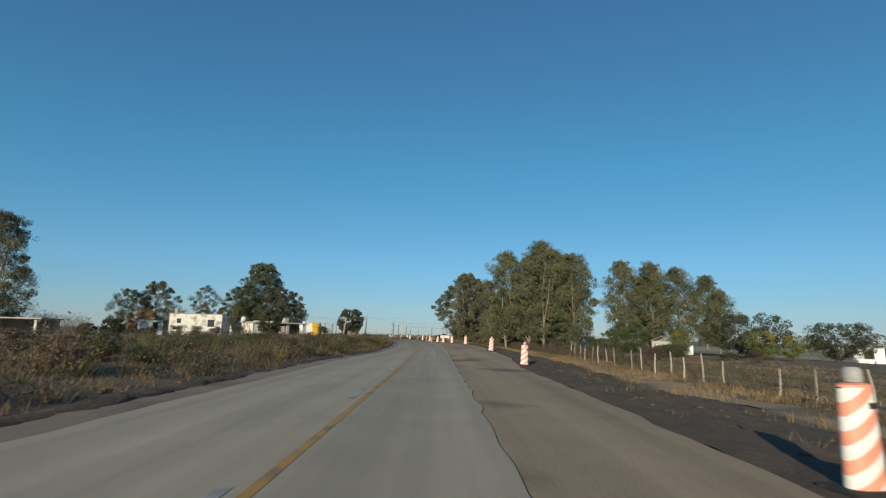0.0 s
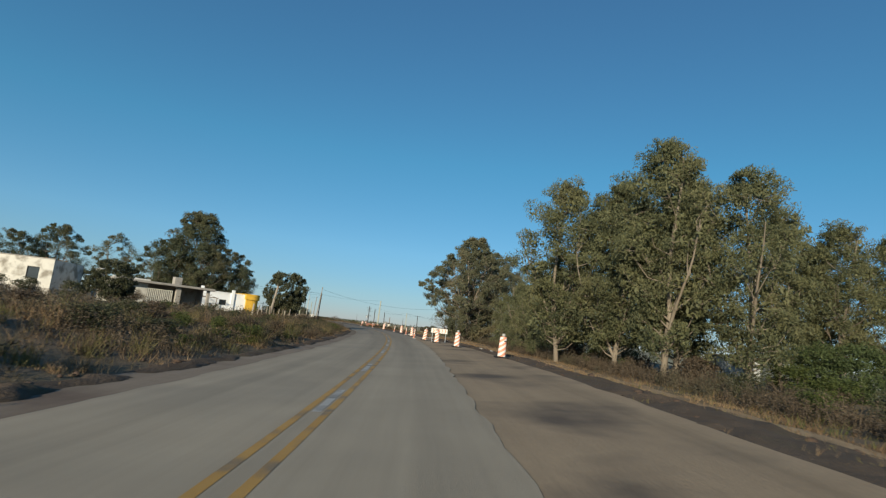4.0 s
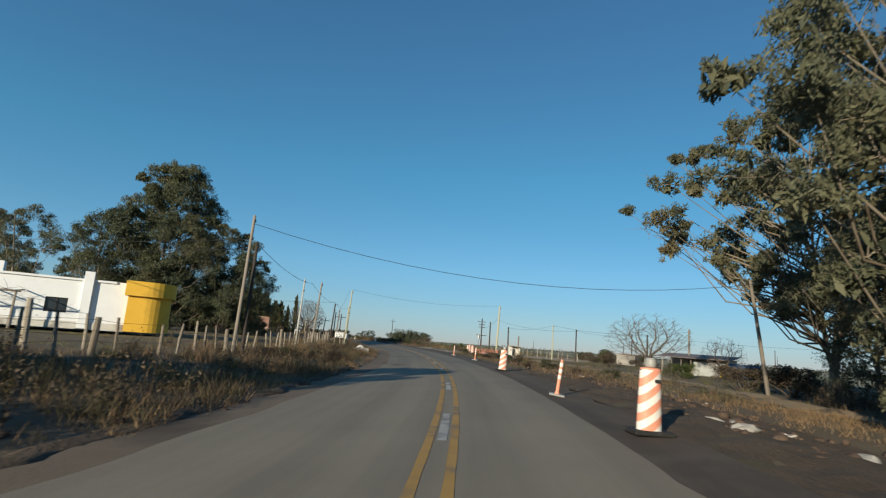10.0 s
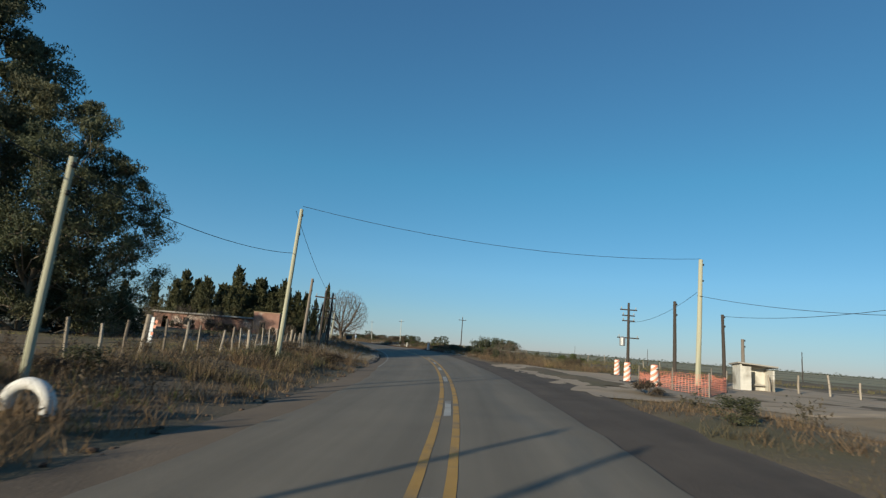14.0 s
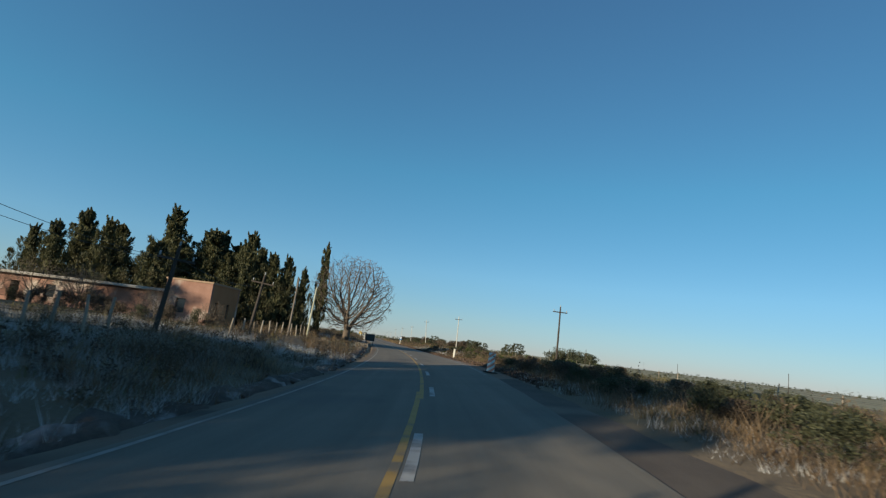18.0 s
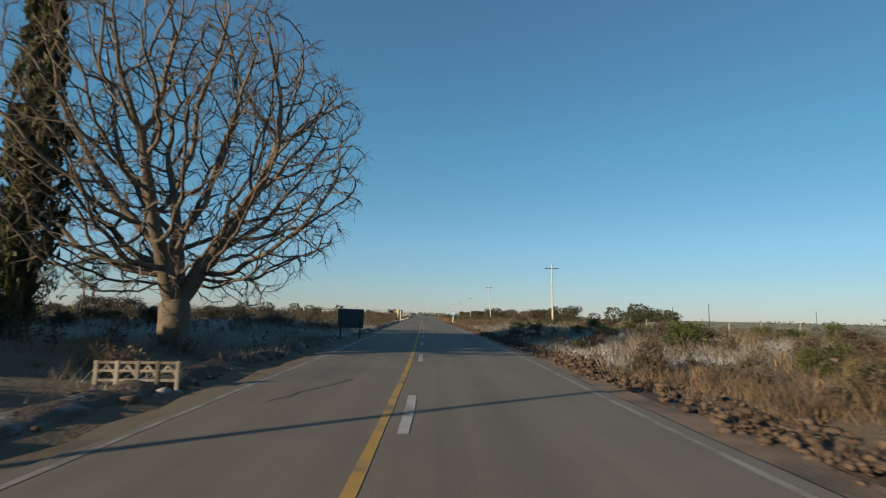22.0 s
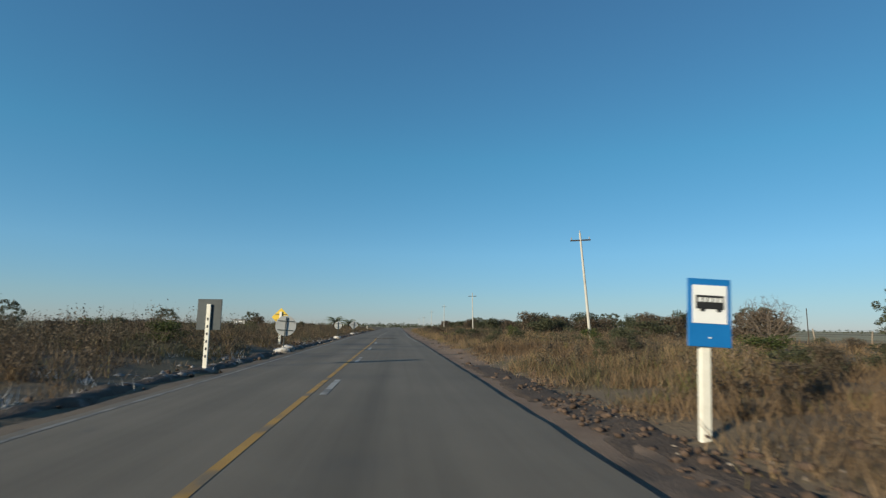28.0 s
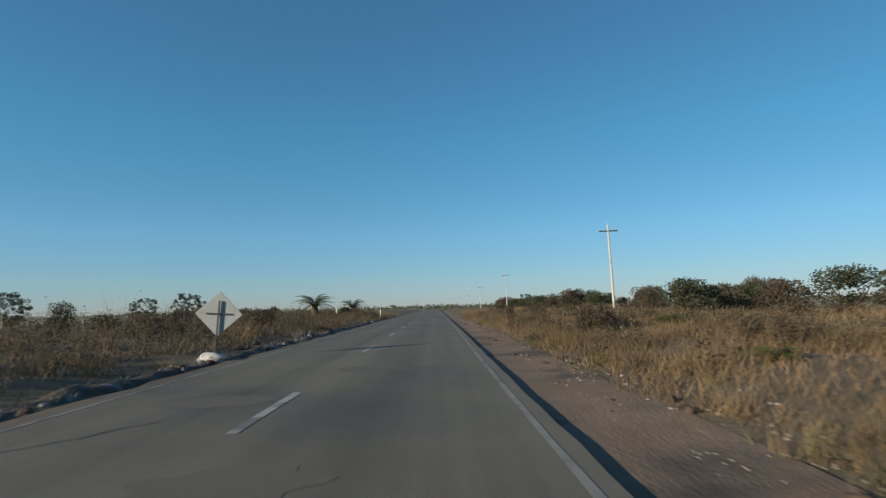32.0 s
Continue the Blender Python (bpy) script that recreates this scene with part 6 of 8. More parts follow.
rubble("frosted_clods", np.concatenate([scatter(G, 236, 310, -5.0, -3.9, 2.2, 0.45), scatter(G, 345, 470, -5.2, -3.9, 2.0, 0.45)]), 0.05, 0.16, FROSTY, "frosted pale clods along the pavement edge")
rubble("pale_stones", np.concatenate([scatter(G, 10, 120, 5.2, 7.4, 0.35, 0.5), scatter(G, 345, 470, 4.0, 6.4, 12.0, 0.25), scatter(G, 240, 345, 4.0, 5.2, 3.0, 0.4)]), 0.012, 0.045, STONE, "scattered small pale stones")


rubble("gravel_line", np.concatenate([scatter(G, 372, 470, 4.35, 4.85, 55.0, 0.35, 1.2), scatter(G, 372, 470, 4.1, 6.0, 14.0, 0.4)]), 0.012, 0.035, STONE, "line of loose gravel along the shoulder")
lawn2 = [blades(G, scatter(G, 385, 470, 5.3, 6.3, 26.0, 0.42), 7, 0.02, 0.07, 0.016)]
stuff("green_moss", lawn2, STRAW_GREEN, "short green growth on the shoulder's rim", "grass")


def ridge(s0, s1, l, h, w, material, label, seed):
    """A low bank of thrown-up earth along the pavement."""
    vs, fs, k = [], [], 7
    ss = np.arange(s0, s1, 0.22)
    for i, s in enumerate(ss):
        off = 0.22 * hum(s, seed, 1.1, 1.0)
        tall = h * max(0.05, 0.75 + 1.1 * hum(s, seed, 1.8, 4.0)) * min(1, i / 12, (len(ss) - 1 - i) / 12)
        for j in range(k):
            u = j / (k - 1) * 2 - 1
            ll = l + off + u * w / 2
            x, y = road_at(s, ll)
            z = ground_z(s, ll, float(x), float(y)) if ll < left_edge(s) - 0.6 or ll > shoulder_edge(s) else tilt_z(s, ll) - 0.05
            vs.append((x, y, z - 0.05 + tall * (1 - u * u) * (0.75 + 0.5 * hum(float(x), float(y), 0.25, 6.0)) + (0.05 if abs(u) < 0.9 else -0.05)))
    for i in range(len(ss) - 1):
        for j in range(k - 1):
            a = i * k + j
            fs.append((a, a + 1, a + k + 1, a + k))
    tagged(new("earth_ridge", array_mesh("earth_ridge", vs, fs, material)), label, "earth ridge", kind="structure")


RIDGE = surf("dark_ridge_earth", (0.045, 0.036, 0.029), (0.13, 0.10, 0.076), 2.2, 0.97, 0.9, 16, (0.24, 0.22, 0.20), 1.6, 0.60, bump_size=0.05)
DARK_BANK = surf("dark_bank_earth", (0.036, 0.027, 0.021), (0.105, 0.076, 0.054), 2.0, 0.97, 0.9, 16, bump_size=0.05)
ridge(300, 480, -4.1, 0.13, 0.6, RIDGE, "low dark bank of thrown-up earth with frosty tops", 1.0)
ridge(205, 300, -4.5, 0.22, 0.9, RIDGE, "low dark bank of thrown-up earth with frosty tops", 9.0)
ridge(95, 150, -4.6, 0.14, 0.7, SOIL, "low crumbled brown bank along the pavement", 17.0)
ridge(-30, 95, -4.7, 0.13, 0.8, SOIL, "low crumbled brown bank along the pavement", 23.0)
ridge(240, 374, 4.55, 0.07, 1.2, DARK_BANK, "low dark bank of clods beside the pavement", 31.0)

# ---- houses, sheds, fences, signs ----
LIME = surf("stained_limewash", (0.44, 0.415, 0.365), (0.64, 0.61, 0.545), 0.8, 0.9, 0.3, 14, (0.24, 0.215, 0.175), 0.7, 0.55)
WHITE_WALL = surf("white_house_paint", (0.66, 0.66, 0.65), (0.80, 0.80, 0.79), 0.6, 0.8, 0.15, 14, (0.55, 0.54, 0.52), 0.5, 0.66)
YELLOW_WALL = surf("egg_yellow_paint", (0.62, 0.35, 0.03), (0.74, 0.45, 0.05), 0.6, 0.75, 0.15, 14, (0.52, 0.31, 0.04), 0.6, 0.66)
PINK_WALL = surf("peeling_pink_plaster", (0.19, 0.098, 0.07), (0.33, 0.195, 0.145), 0.9, 0.92, 0.4, 10, (0.46, 0.38, 0.31), 0.55, 0.58)
OCHRE_WALL = surf("ochre_plaster", (0.25, 0.12, 0.055), (0.35, 0.18, 0.09), 0.8, 0.92, 0.3, 12, (0.24, 0.15, 0.09), 0.6, 0.62)
CEMENT = surf("grey_cement", (0.24, 0.22, 0.19), (0.38, 0.35, 0.31), 1.2, 0.92, 0.4, 16, (0.17, 0.155, 0.135), 0.8, 0.62)
BRICK_TONE = surf("old_brickwork", (0.24, 0.155, 0.10), (0.36, 0.26, 0.175), 3, 0.92, 0.5, 14, (0.2, 0.17, 0.13), 1, 0.64)
TIN = surf("rusty_roof_sheet", (0.13, 0.10, 0.085), (0.27, 0.22, 0.19), 1.2, 0.6, 0.3, 12, (0.2, 0.09, 0.045), 0.7, 0.58, metal=0.3)
BLUE_TARP = surf("dark_blue_sheet", (0.02, 0.035, 0.06), (0.05, 0.075, 0.12), 1.5, 0.5, 0.3, 8)
GLASS = surf("dark_window_glass", (0.015, 0.02, 0.024), (0.035, 0.042, 0.048), 1, 0.12, 0.0, spec=0.6)
WOOD_POST = surf("grey_fence_wood", (0.15, 0.12, 0.09), (0.36, 0.31, 0.245), 3, 0.92, 0.5, 22, (0.1, 0.08, 0.06), 1.5, 0.62, stretch=(3, 3, 0.4), each=0.9)
WHITE_TYRE = surf("white_painted_tyre", (0.52, 0.50, 0.46), (0.70, 0.68, 0.63), 4, 0.8, 0.4, 30, (0.2, 0.19, 0.18), 3, 0.66)
BAG = surf("white_woven_sack", (0.40, 0.375, 0.34), (0.58, 0.55, 0.50), 6, 0.8, 0.5, 60, (0.22, 0.19, 0.16), 3, 0.58)
BLUE_SIGN = surf("blue_sign_face", (0.012, 0.11, 0.32), (0.02, 0.15, 0.40), 2, 0.4, 0.05, 30)
WHITE_SIGN = surf("white_sign_face", (0.62, 0.62, 0.60), (0.74, 0.74, 0.72), 2, 0.45, 0.05, 30)
YELLOW_SIGN = surf("yellow_sign_face", (0.55, 0.36, 0.03), (0.66, 0.46, 0.05), 2, 0.5, 0.05, 30)
BLACK_PAINT = surf("black_paint", (0.012, 0.012, 0.013), (0.022, 0.022, 0.022), 3, 0.6, 0.0)


def walling(sh, x0, x1, y0, thick, z0, z1, holes=(), along="x", m=None):
    """A wall with real openings; holes are (from, to, sill, head) along it."""
    xs = sorted({x0, x1, *(h[0] for h in holes), *(h[1] for h in holes)})
    for a, b in zip(xs[:-1], xs[1:]):
        cuts = sorted([(h[2], h[3]) for h in holes if h[0] <= a + 1e-6 and h[1] >= b - 1e-6])
        z = z0
        for lo, hi in cuts + [(z1, z1)]:
            if lo > z + 1e-4:
                c, d = ((a + b) / 2, y0 + thick / 2, (z + lo) / 2), (b - a, thick, lo - z)
                sh.box(c if along == "x" else (c[1], c[0], c[2]), d if along == "x" else (d[1], d[0], d[2]), m)
            z = max(z, hi)
    return sh


def house_frame(name, a, b, label, category="house", z=None):
    """A thing whose x runs along its front from a to b and y goes in."""
    (x0, y0), (x1, y1) = a, b
    ob = thing(name, pose(x0, y0, gz(x0, y0) - 0.1 if z is None else z, 0, 0, math.degrees(math.atan2(y1 - y0, x1 - x0))), label, category)
    return ob, math.hypot(x1 - x0, y1 - y0)


def window(parent, x0, x1, z0, z1, y=0.0, bars=0, frame_mat=WHITE_P, glass=GLASS):
    w = part("window", walling(Shape(), x0, x1, y + 0.05, 0.06, z0, z1, [(x0 + 0.06, x1 - 0.06, z0 + 0.06, z1 - 0.06)]), frame_mat, parent)
    part("pane", Shape().box(((x0 + x1) / 2, y + 0.09, (z0 + z1) / 2), (x1 - x0 - 0.1, 0.012, z1 - z0 - 0.1)), glass, w)
    for k in range(bars):
        part("bar", Shape().box((x0 + (x1 - x0) * (k + 1) / (bars + 1), y + 0.02, (z0 + z1) / 2), (0.03, 0.03, z1 - z0)), frame_mat, w)


# white house with a porch and a slatted gate
ob, L = house_frame("farmhouse", (-37.4, 110.6), (-29.2, 119.0), "long low white farmhouse with a flat porch roof")
H = 2.75
part("front_wall", walling(Shape(), 0, 3.9, 0.6, 0.25, 0, H, [(1.1, 2.7, 1.0, 2.1)]), LIME, ob)
window(ob, 1.1, 2.7, 1.0, 2.1, 0.62, 4)
part("back_wall", walling(Shape(), 0, L, 7.8, 0.25, 0, H), LIME, ob)
part("side_wall", walling(Shape(), 0.6, 8.05, 0, 0.25, 0, H, along="y"), LIME, ob)
part("side_wall", walling(Shape(), 2.5, 8.05, L - 0.25, 0.25, 0, H, along="y"), CEMENT, ob)
part("inner_wall", walling(Shape(), 3.9, L, 4.0, 0.25, 0, H, [(8.0, 9.0, 0, 2.0)]), CEMENT, ob)
part("divider_wall", walling(Shape(), 0.6, 4.0, 3.75, 0.25, 0, H, along="y"), LIME, ob)
part("roof_slab", Shape().box((L / 2, 3.9, H + 0.14), (L + 0.5, 8.8, 0.28), None, 0.03), CEMENT, ob, "weathered concrete roof slab")
part("pillar", Shape().box((7.6, 0.35, H / 2), (0.6, 0.45, H), None, 0.02), CEMENT, ob, "rough cement pillar")
part("pillar", Shape().box((L - 0.3, 0.25, H / 2), (0.35, 0.35, H), None, 0.02), CEMENT, ob)
part("roof_block", Shape().box((7.6, 1.2, H + 0.75), (0.95, 0.8, 1.0), None, 0.03), CEMENT, ob, "grey block standing on the roof")
gate = part("gate", Shape().box((5.5, 0.45, 2.15), (3.0, 0.05, 0.08)), WHITE_P, ob)
part("rail", Shape().box((5.5, 0.45, 0.15), (3.0, 0.05, 0.08)), WHITE_P, gate)
for k in range(14):
    part("slat", Shape().box((4.08 + k * 0.218, 0.42, 1.15), (0.10, 0.03, 2.0)), WHITE_P, gate)
part("parapet", Shape().box((2.0, 0.4, H + 0.35), (4.2, 0.2, 0.25), None, 0.02), LIME, ob)
tank = thing("water_tank", ob.matrix_basis @ pose(-0.5, 4.0, H + 0.28), "small white water tank on a flat roof", "water tank")
part("body", Shape().lathe([(0.5, 0), (0.55, 0.1), (0.55, 0.7), (0.4, 0.9), (0.2, 0.95)], 16), LIME, tank)
part("lid", Shape().lathe([(0.22, 0.94), (0.22, 1.0), (0.1, 1.03)], 12), CEMENT, tank)

ob = thing("tv_aerial", pose(-38.5, 113.5, 2.9, 0, 0, 40), "thin rusty television aerial on the farmhouse roof", "aerial")
part("mast", Shape().tube([(0, 0, 0), (0.04, 0, 2.6)], [0.02, 0.016], 6), TIMBER_DARK, ob)
for z, w in ((2.55, 0.9), (2.0, 1.3), (1.75, 1.0)):
    part("rod", Shape().tube([(-w / 2, 0, z), (w / 2, 0.02, z + 0.03)], [0.012, 0.012], 5), TIMBER_DARK, ob)

# old stained house farther back
ob, L = house_frame("farmhouse", (-53.2, 107.4), (-43.4, 108.8), "old stained white block house with a dark window", z=1.1)
part("plinth", Shape().box((L / 2, 3.5, -0.75), (L + 0.1, 7.2, 1.5)), CEMENT, ob)
H = 3.3
part("front_wall", walling(Shape(), 0, L, 0, 0.3, 0, H, [(7.2, 8.5, 0.9, 2.3), (1.4, 2.2, 1.5, 2.4)]), LIME, ob)
window(ob, 7.2, 8.5, 0.9, 2.3, 0.05, 0, TIMBER_DARK)
window(ob, 1.4, 2.2, 1.5, 2.4, 0.05, 0, TIMBER_DARK)
part("side_wall", walling(Shape(), 0.3, 7, 0, 0.3, 0, H, along="y"), LIME, ob)
part("side_wall", walling(Shape(), 0.3, 7, L - 0.3, 0.3, 0, H, along="y"), LIME, ob)
part("back_wall", walling(Shape(), 0, L, 6.7, 0.3, 0, H), LIME, ob)
part("roof_slab", Shape().box((L / 2, 3.5, H - 0.12), (L - 0.7, 6.3, 0.16)), CEMENT, ob)
part("coping", walling(Shape(), -0.05, L + 0.05, -0.05, 0.4, H, H + 0.12), CEMENT, ob)
part("chimney", Shape().box((0.9, 1.0, H + 0.5), (0.5, 0.5, 1.0), None, 0.03), CEMENT, ob)
ob, L = house_frame("shed", (-58.5, 106.0), (-54.2, 107.0), "low whitewashed lean-to shed", z=0.8)
part("plinth", Shape().box((L / 2, 2.1, -0.6), (L + 0.1, 4.3, 1.2)), CEMENT, ob)
part("front_wall", walling(Shape(), 0, L, 0, 0.2, 0, 2.3, [(2.6, 3.6, 0, 1.9)]), LIME, ob)
part("side_wall", walling(Shape(), 0.2, 4, 0, 0.2, 0, 2.3, along="y"), LIME, ob)
part("back_wall", walling(Shape(), 0, L, 4, 0.2, 0, 2.3), LIME, ob)
part("roof", Shape().box((L / 2, 2, 2.38), (L + 0.4, 4.7, 0.08)), TIN, ob)
ob, L = house_frame("farm_shed", (-56.5, 59.0), (-45.5, 62.0), "low open farm shed with a dark flat roof")
part("roof", Shape().box((L / 2, 3, 2.75), (L + 0.8, 6.6, 0.16), None, 0.02), CEMENT, ob)
part("back_wall", walling(Shape(), 0, L, 5.8, 0.2, 0, 2.65), CEMENT, ob)
for k in range(4):
    part("post", Shape().box((0.3 + k * (L - 0.6) / 3, 0.2, 1.33), (0.25, 0.25, 2.67), None, 0.02), LIME, ob)
part("side_wall", walling(Shape(), 0.4, 5.8, 0, 0.2, 0, 2.6, along="y"), LIME, ob)

# white and yellow house behind the fence
ob, L = house_frame("roadside_house", (-45.0, 143.9), (-35.3, 151.4), "long white flat-roofed house with an egg-yellow corner block", z=0.4)
H = 3.4
part("front_wall", walling(Shape(), 0, L, 0, 0.25, 0, H, [(0.6, 2.1, 0.3, 2.1), (2.7, 4.2, 0.9, 2.0), (7.4, 8.7, 1.0, 2.0)]), WHITE_WALL, ob)
for a, b, c, d in ((0.6, 2.1, 0.3, 2.1), (2.7, 4.2, 0.9, 2.0), (7.4, 8.7, 1.0, 2.0)):
    window(ob, a, b, c, d, 0.06, 1, TIMBER_DARK)
part("back_wall", walling(Shape(), 0, L, 8.0, 0.25, 0, H), WHITE_WALL, ob)
part("side_wall", walling(Shape(), 0.25, 8.0, 0, 0.25, 0, H, along="y"), WHITE_WALL, ob)
part("side_wall", walling(Shape(), 0.25, 8.0, L - 0.25, 0.25, 0, H, along="y"), WHITE_WALL, ob)
part("roof_slab", Shape().box((L / 2, 4.1, H - 0.3), (L - 0.6, 7.4, 0.15)), CEMENT, ob)
part("pier", Shape().box((9.75, -0.12, (H + 0.55) / 2), (0.6, 0.3, H + 0.55), None, 0.02), WHITE_WALL, ob, "white upright pier above the roofline")
part("cornice", Shape().box((L / 2 - 0.4, -0.06, H - 0.05), (L - 0.9, 0.14, 0.14)), WHITE_WALL, ob)
part("chimney", Shape().box((4.4, 1.0, H + 0.25), (0.5, 0.5, 1.0), None, 0.02), WHITE_WALL, ob)
# yellow block with a rounded corner
yb = Shape()
ypts = [(L, -0.35), (L + 1.2, -0.35)] + [(L + 1.2 + 1.6 * math.sin(i * math.pi / 16), 1.25 - 1.6 * math.cos(i * math.pi / 16)) for i in range(1, 9)] + [(L + 2.8, 6.4), (L, 6.4)]
k = len(ypts)
HY = 3.35
yb.v = [(x, y, 0) for x, y in ypts] + [(x, y, HY) for x, y in ypts]
yb.f = [tuple(range(k - 1, -1, -1)), tuple(range(k, 2 * k))] + [(i, (i + 1) % k, (i + 1) % k + k, i + k) for i in range(k)]
part("yellow_block", yb, YELLOW_WALL, ob, "egg-yellow rounded corner block")
band = Shape()
bp = [((x - L - 1.4) * 1.16 + L + 1.4, (y - 3) * 1.08 + 3) for x, y in ypts]
band.v = [(x, y, 2.55) for x, y in bp] + [(x, y, HY + 0.25) for x, y in bp]
band.f = [tuple(range(k - 1, -1, -1)), tuple(range(k, 2 * k))] + [(i, (i + 1) % k, (i + 1) % k + k, i + k) for i in range(k)]
part("yellow_fascia", band, YELLOW_WALL, ob, "deep yellow fascia")
for y0, y1 in ((1.6, 2.2), (5.0, 5.6)):
    w = part("window", Shape().box((L + 2.81, (y0 + y1) / 2, 1.5), (0.06, y1 - y0, 1.5)), BLACK_PAINT, ob, "tall dark window")
    part("pane", Shape().box((L + 2.845, (y0 + y1) / 2, 1.5), (0.012, y1 - y0 - 0.12, 1.38)), GLASS, w)
part("plinth", Shape().box((L / 2, -0.02, 0.2), (L, 0.06, 0.5)), LIME, ob)
# pergola with bare vines in front of it
ob2 = thing("pergola", ob.matrix_basis @ pose(0.4, -2.3, 0), "rough timber pergola with bare vines", "pergola")
for dx in (0, 2.0, 4.0, 5.8):
    part("post", Shape().tube([(dx, 0, -0.2), (dx + 0.05, 0, 2.1)], [0.09, 0.07], 7), TIMBER, ob2)
    part("rafter", Shape().tube([(dx, -0.2, 2.12), (dx, 2.2, 2.3)], [0.05, 0.05], 6), TIMBER, ob2)
part("beam", Shape().tube([(-0.3, 0, 2.12), (6.1, 0, 2.12)], [0.06, 0.06], 6), TIMBER, ob2)
vine = Shape()
for k in range(60):
    a = (RNG.uniform(-0.2, 6.0), RNG.uniform(-0.3, 2.2), 2.2)
    vine.tube(bent(RNG, a, (RNG.normal(), RNG.normal() * 0.5, 0.1), RNG.uniform(0.6, 1.6), 3, 0.3), [0.012, 0.01, 0.008, 0.005], 3, False)
part("bare_vine", vine, BARK_DARK, ob2)
for (a, b) in (((-50.5, 136.5), (-46.8, 142.4)),):
    ob, L = house_frame("outbuilding", a, b, "small white gabled outbuilding beside the house")
    part("front_wall", walling(Shape(), 0, L, 0, 0.2, 0, 2.2, [(3.2, 4.6, 0.9, 1.8)]), WHITE_WALL, ob)
    part("side_wall", walling(Shape(), 0.2, 5, 0, 0.2, 0, 2.2, along="y"), WHITE_WALL, ob)
    part("side_wall", walling(Shape(), 0.2, 5, L - 0.2, 0.2, 0, 2.2, along="y"), WHITE_WALL, ob)
    part("back_wall", walling(Shape(), 0, L, 5, 0.2, 0, 2.2), WHITE_WALL, ob)
    part("roof", Shape().prism([(-0.3, 2.15), (L / 2, 3.0), (L + 0.3, 2.15), (L + 0.3, 2.25), (L / 2, 3.1), (-0.3, 2.25)], 5.7, pose(0, 2.6, 0)), LIME, ob)
    window(ob, 3.2, 4.6, 0.9, 1.8, 0.05, 0, TIMBER_DARK)

# pink house in front of the cypresses
C0, E1 = Vector((-76.7, 245.2)), Vector((-0.90, -0.435))
a = C0 + E1 * 4.4
ob, L = house_frame("pink_house", (a.x, a.y), (C0.x, C0.y), "old flat-roofed house with peeling pink plaster and an ochre side")
H = 3.95
part("front_wall", walling(Shape(), 0, L, 0, 0.35, 0, H, [(1.2, 2.1, 1.0, 2.3)]), PINK_WALL, ob, "sunlit peeling pink plaster")
window(ob, 1.2, 2.1, 1.0, 2.3, 0.1, 0, TIMBER_DARK)
part("side_wall", walling(Shape(), 0.35, 5.8, L - 0.35, 0.35, 0, H, [(1.1, 1.7, 0.9, 2.3), (3.6, 4.2, 0.9, 2.3)], along="y"), OCHRE_WALL, ob, "ochre plaster in shade")
for y0 in (1.1, 3.6):
    w = part("window", Shape().box((L - 0.17, y0 + 0.3, 1.6), (0.08, 0.6, 1.4)), TIMBER_DARK, ob)
    part("pane", Shape().box((L - 0.12, y0 + 0.3, 1.6), (0.012, 0.46, 1.2)), GLASS, w)
part("side_wall", walling(Shape(), 0.35, 5.8, 0, 0.35, 0, H, along="y"), PINK_WALL, ob)
part("back_wall", walling(Shape(), 0, L, 5.8, 0.35, 0, H), PINK_WALL, ob)
part("roof_slab", Shape().box((L / 2, 3.1, H - 0.4), (L - 0.7, 5.3, 0.2)), CEMENT, ob)
part("cornice", walling(Shape(), -0.08, L + 0.08, -0.08, 0.5, H - 0.02, H + 0.14), BRICK_TONE, ob, "dark brick cornice")
part("cornice", walling(Shape(), 0.42, 6.2, L - 0.42, 0.5, H - 0.02, H + 0.14, along="y"), BRICK_TONE, ob, "dark brick cornice")
b2 = a + E1 * 17.0
ob, L = house_frame("house_wing", (b2.x, b2.y), ((a + E1 * 0.3).x, (a + E1 * 0.3).y), "long low pink house wing with a pale roof edge")
part("front_wall", walling(Shape(), 0, L, 0.8, 0.3, 0, 2.7, [(1.5, 2.4, 0, 2.1), (5, 6, 0.9, 2.1), (9, 10, 0.9, 2.1)]), PINK_WALL, ob)
for x0 in (5, 9):
    window(ob, x0, x0 + 1, 0.9, 2.1, 0.85, 0, TIMBER_DARK)
part("back_wall", walling(Shape(), 0, L, 6.0, 0.3, 0, 2.7), PINK_WALL, ob)
part("side_wall", walling(Shape(), 1.1, 6.0, 0, 0.3, 0, 2.7, along="y"), PINK_WALL, ob)
part("roof_slab", Shape().box((L / 2, 3.4, 2.84), (L + 0.4, 6.4, 0.26), None, 0.03), CEMENT, ob, "pale roof slab edge")

# small houses on the other side, behind the fence
ob, L = house_frame("small_house", (35.8, 79.0), (31.2, 82.0), "small grey and white gabled house behind a fence", z=-0.9)
ob.matrix_basis = pose(32.0, 82.0, -0.9, 0, 0, -25) @ Matrix.Diagonal((0.62, 0.8, 0.88, 1))
L = 4.6
part("front_wall", walling(Shape(), 0, L, 0, 0.2, 0, 2.5, [(0.6, 1.5, 0, 2.0), (2.4, 3.6, 0.9, 1.9)]), CEMENT, ob)
window(ob, 2.4, 3.6, 0.9, 1.9, 0.05, 1, TIMBER_DARK)
part("side_wall", walling(Shape(), 0.2, 4.5, 0, 0.2, 0, 2.5, along="y"), CEMENT, ob)
part("side_wall", walling(Shape(), 0.2, 4.5, L - 0.2, 0.2, 0, 2.5, along="y"), CEMENT, ob)
part("back_wall", walling(Shape(), 0, L, 4.5, 0.2, 0, 2.5), LIME, ob)
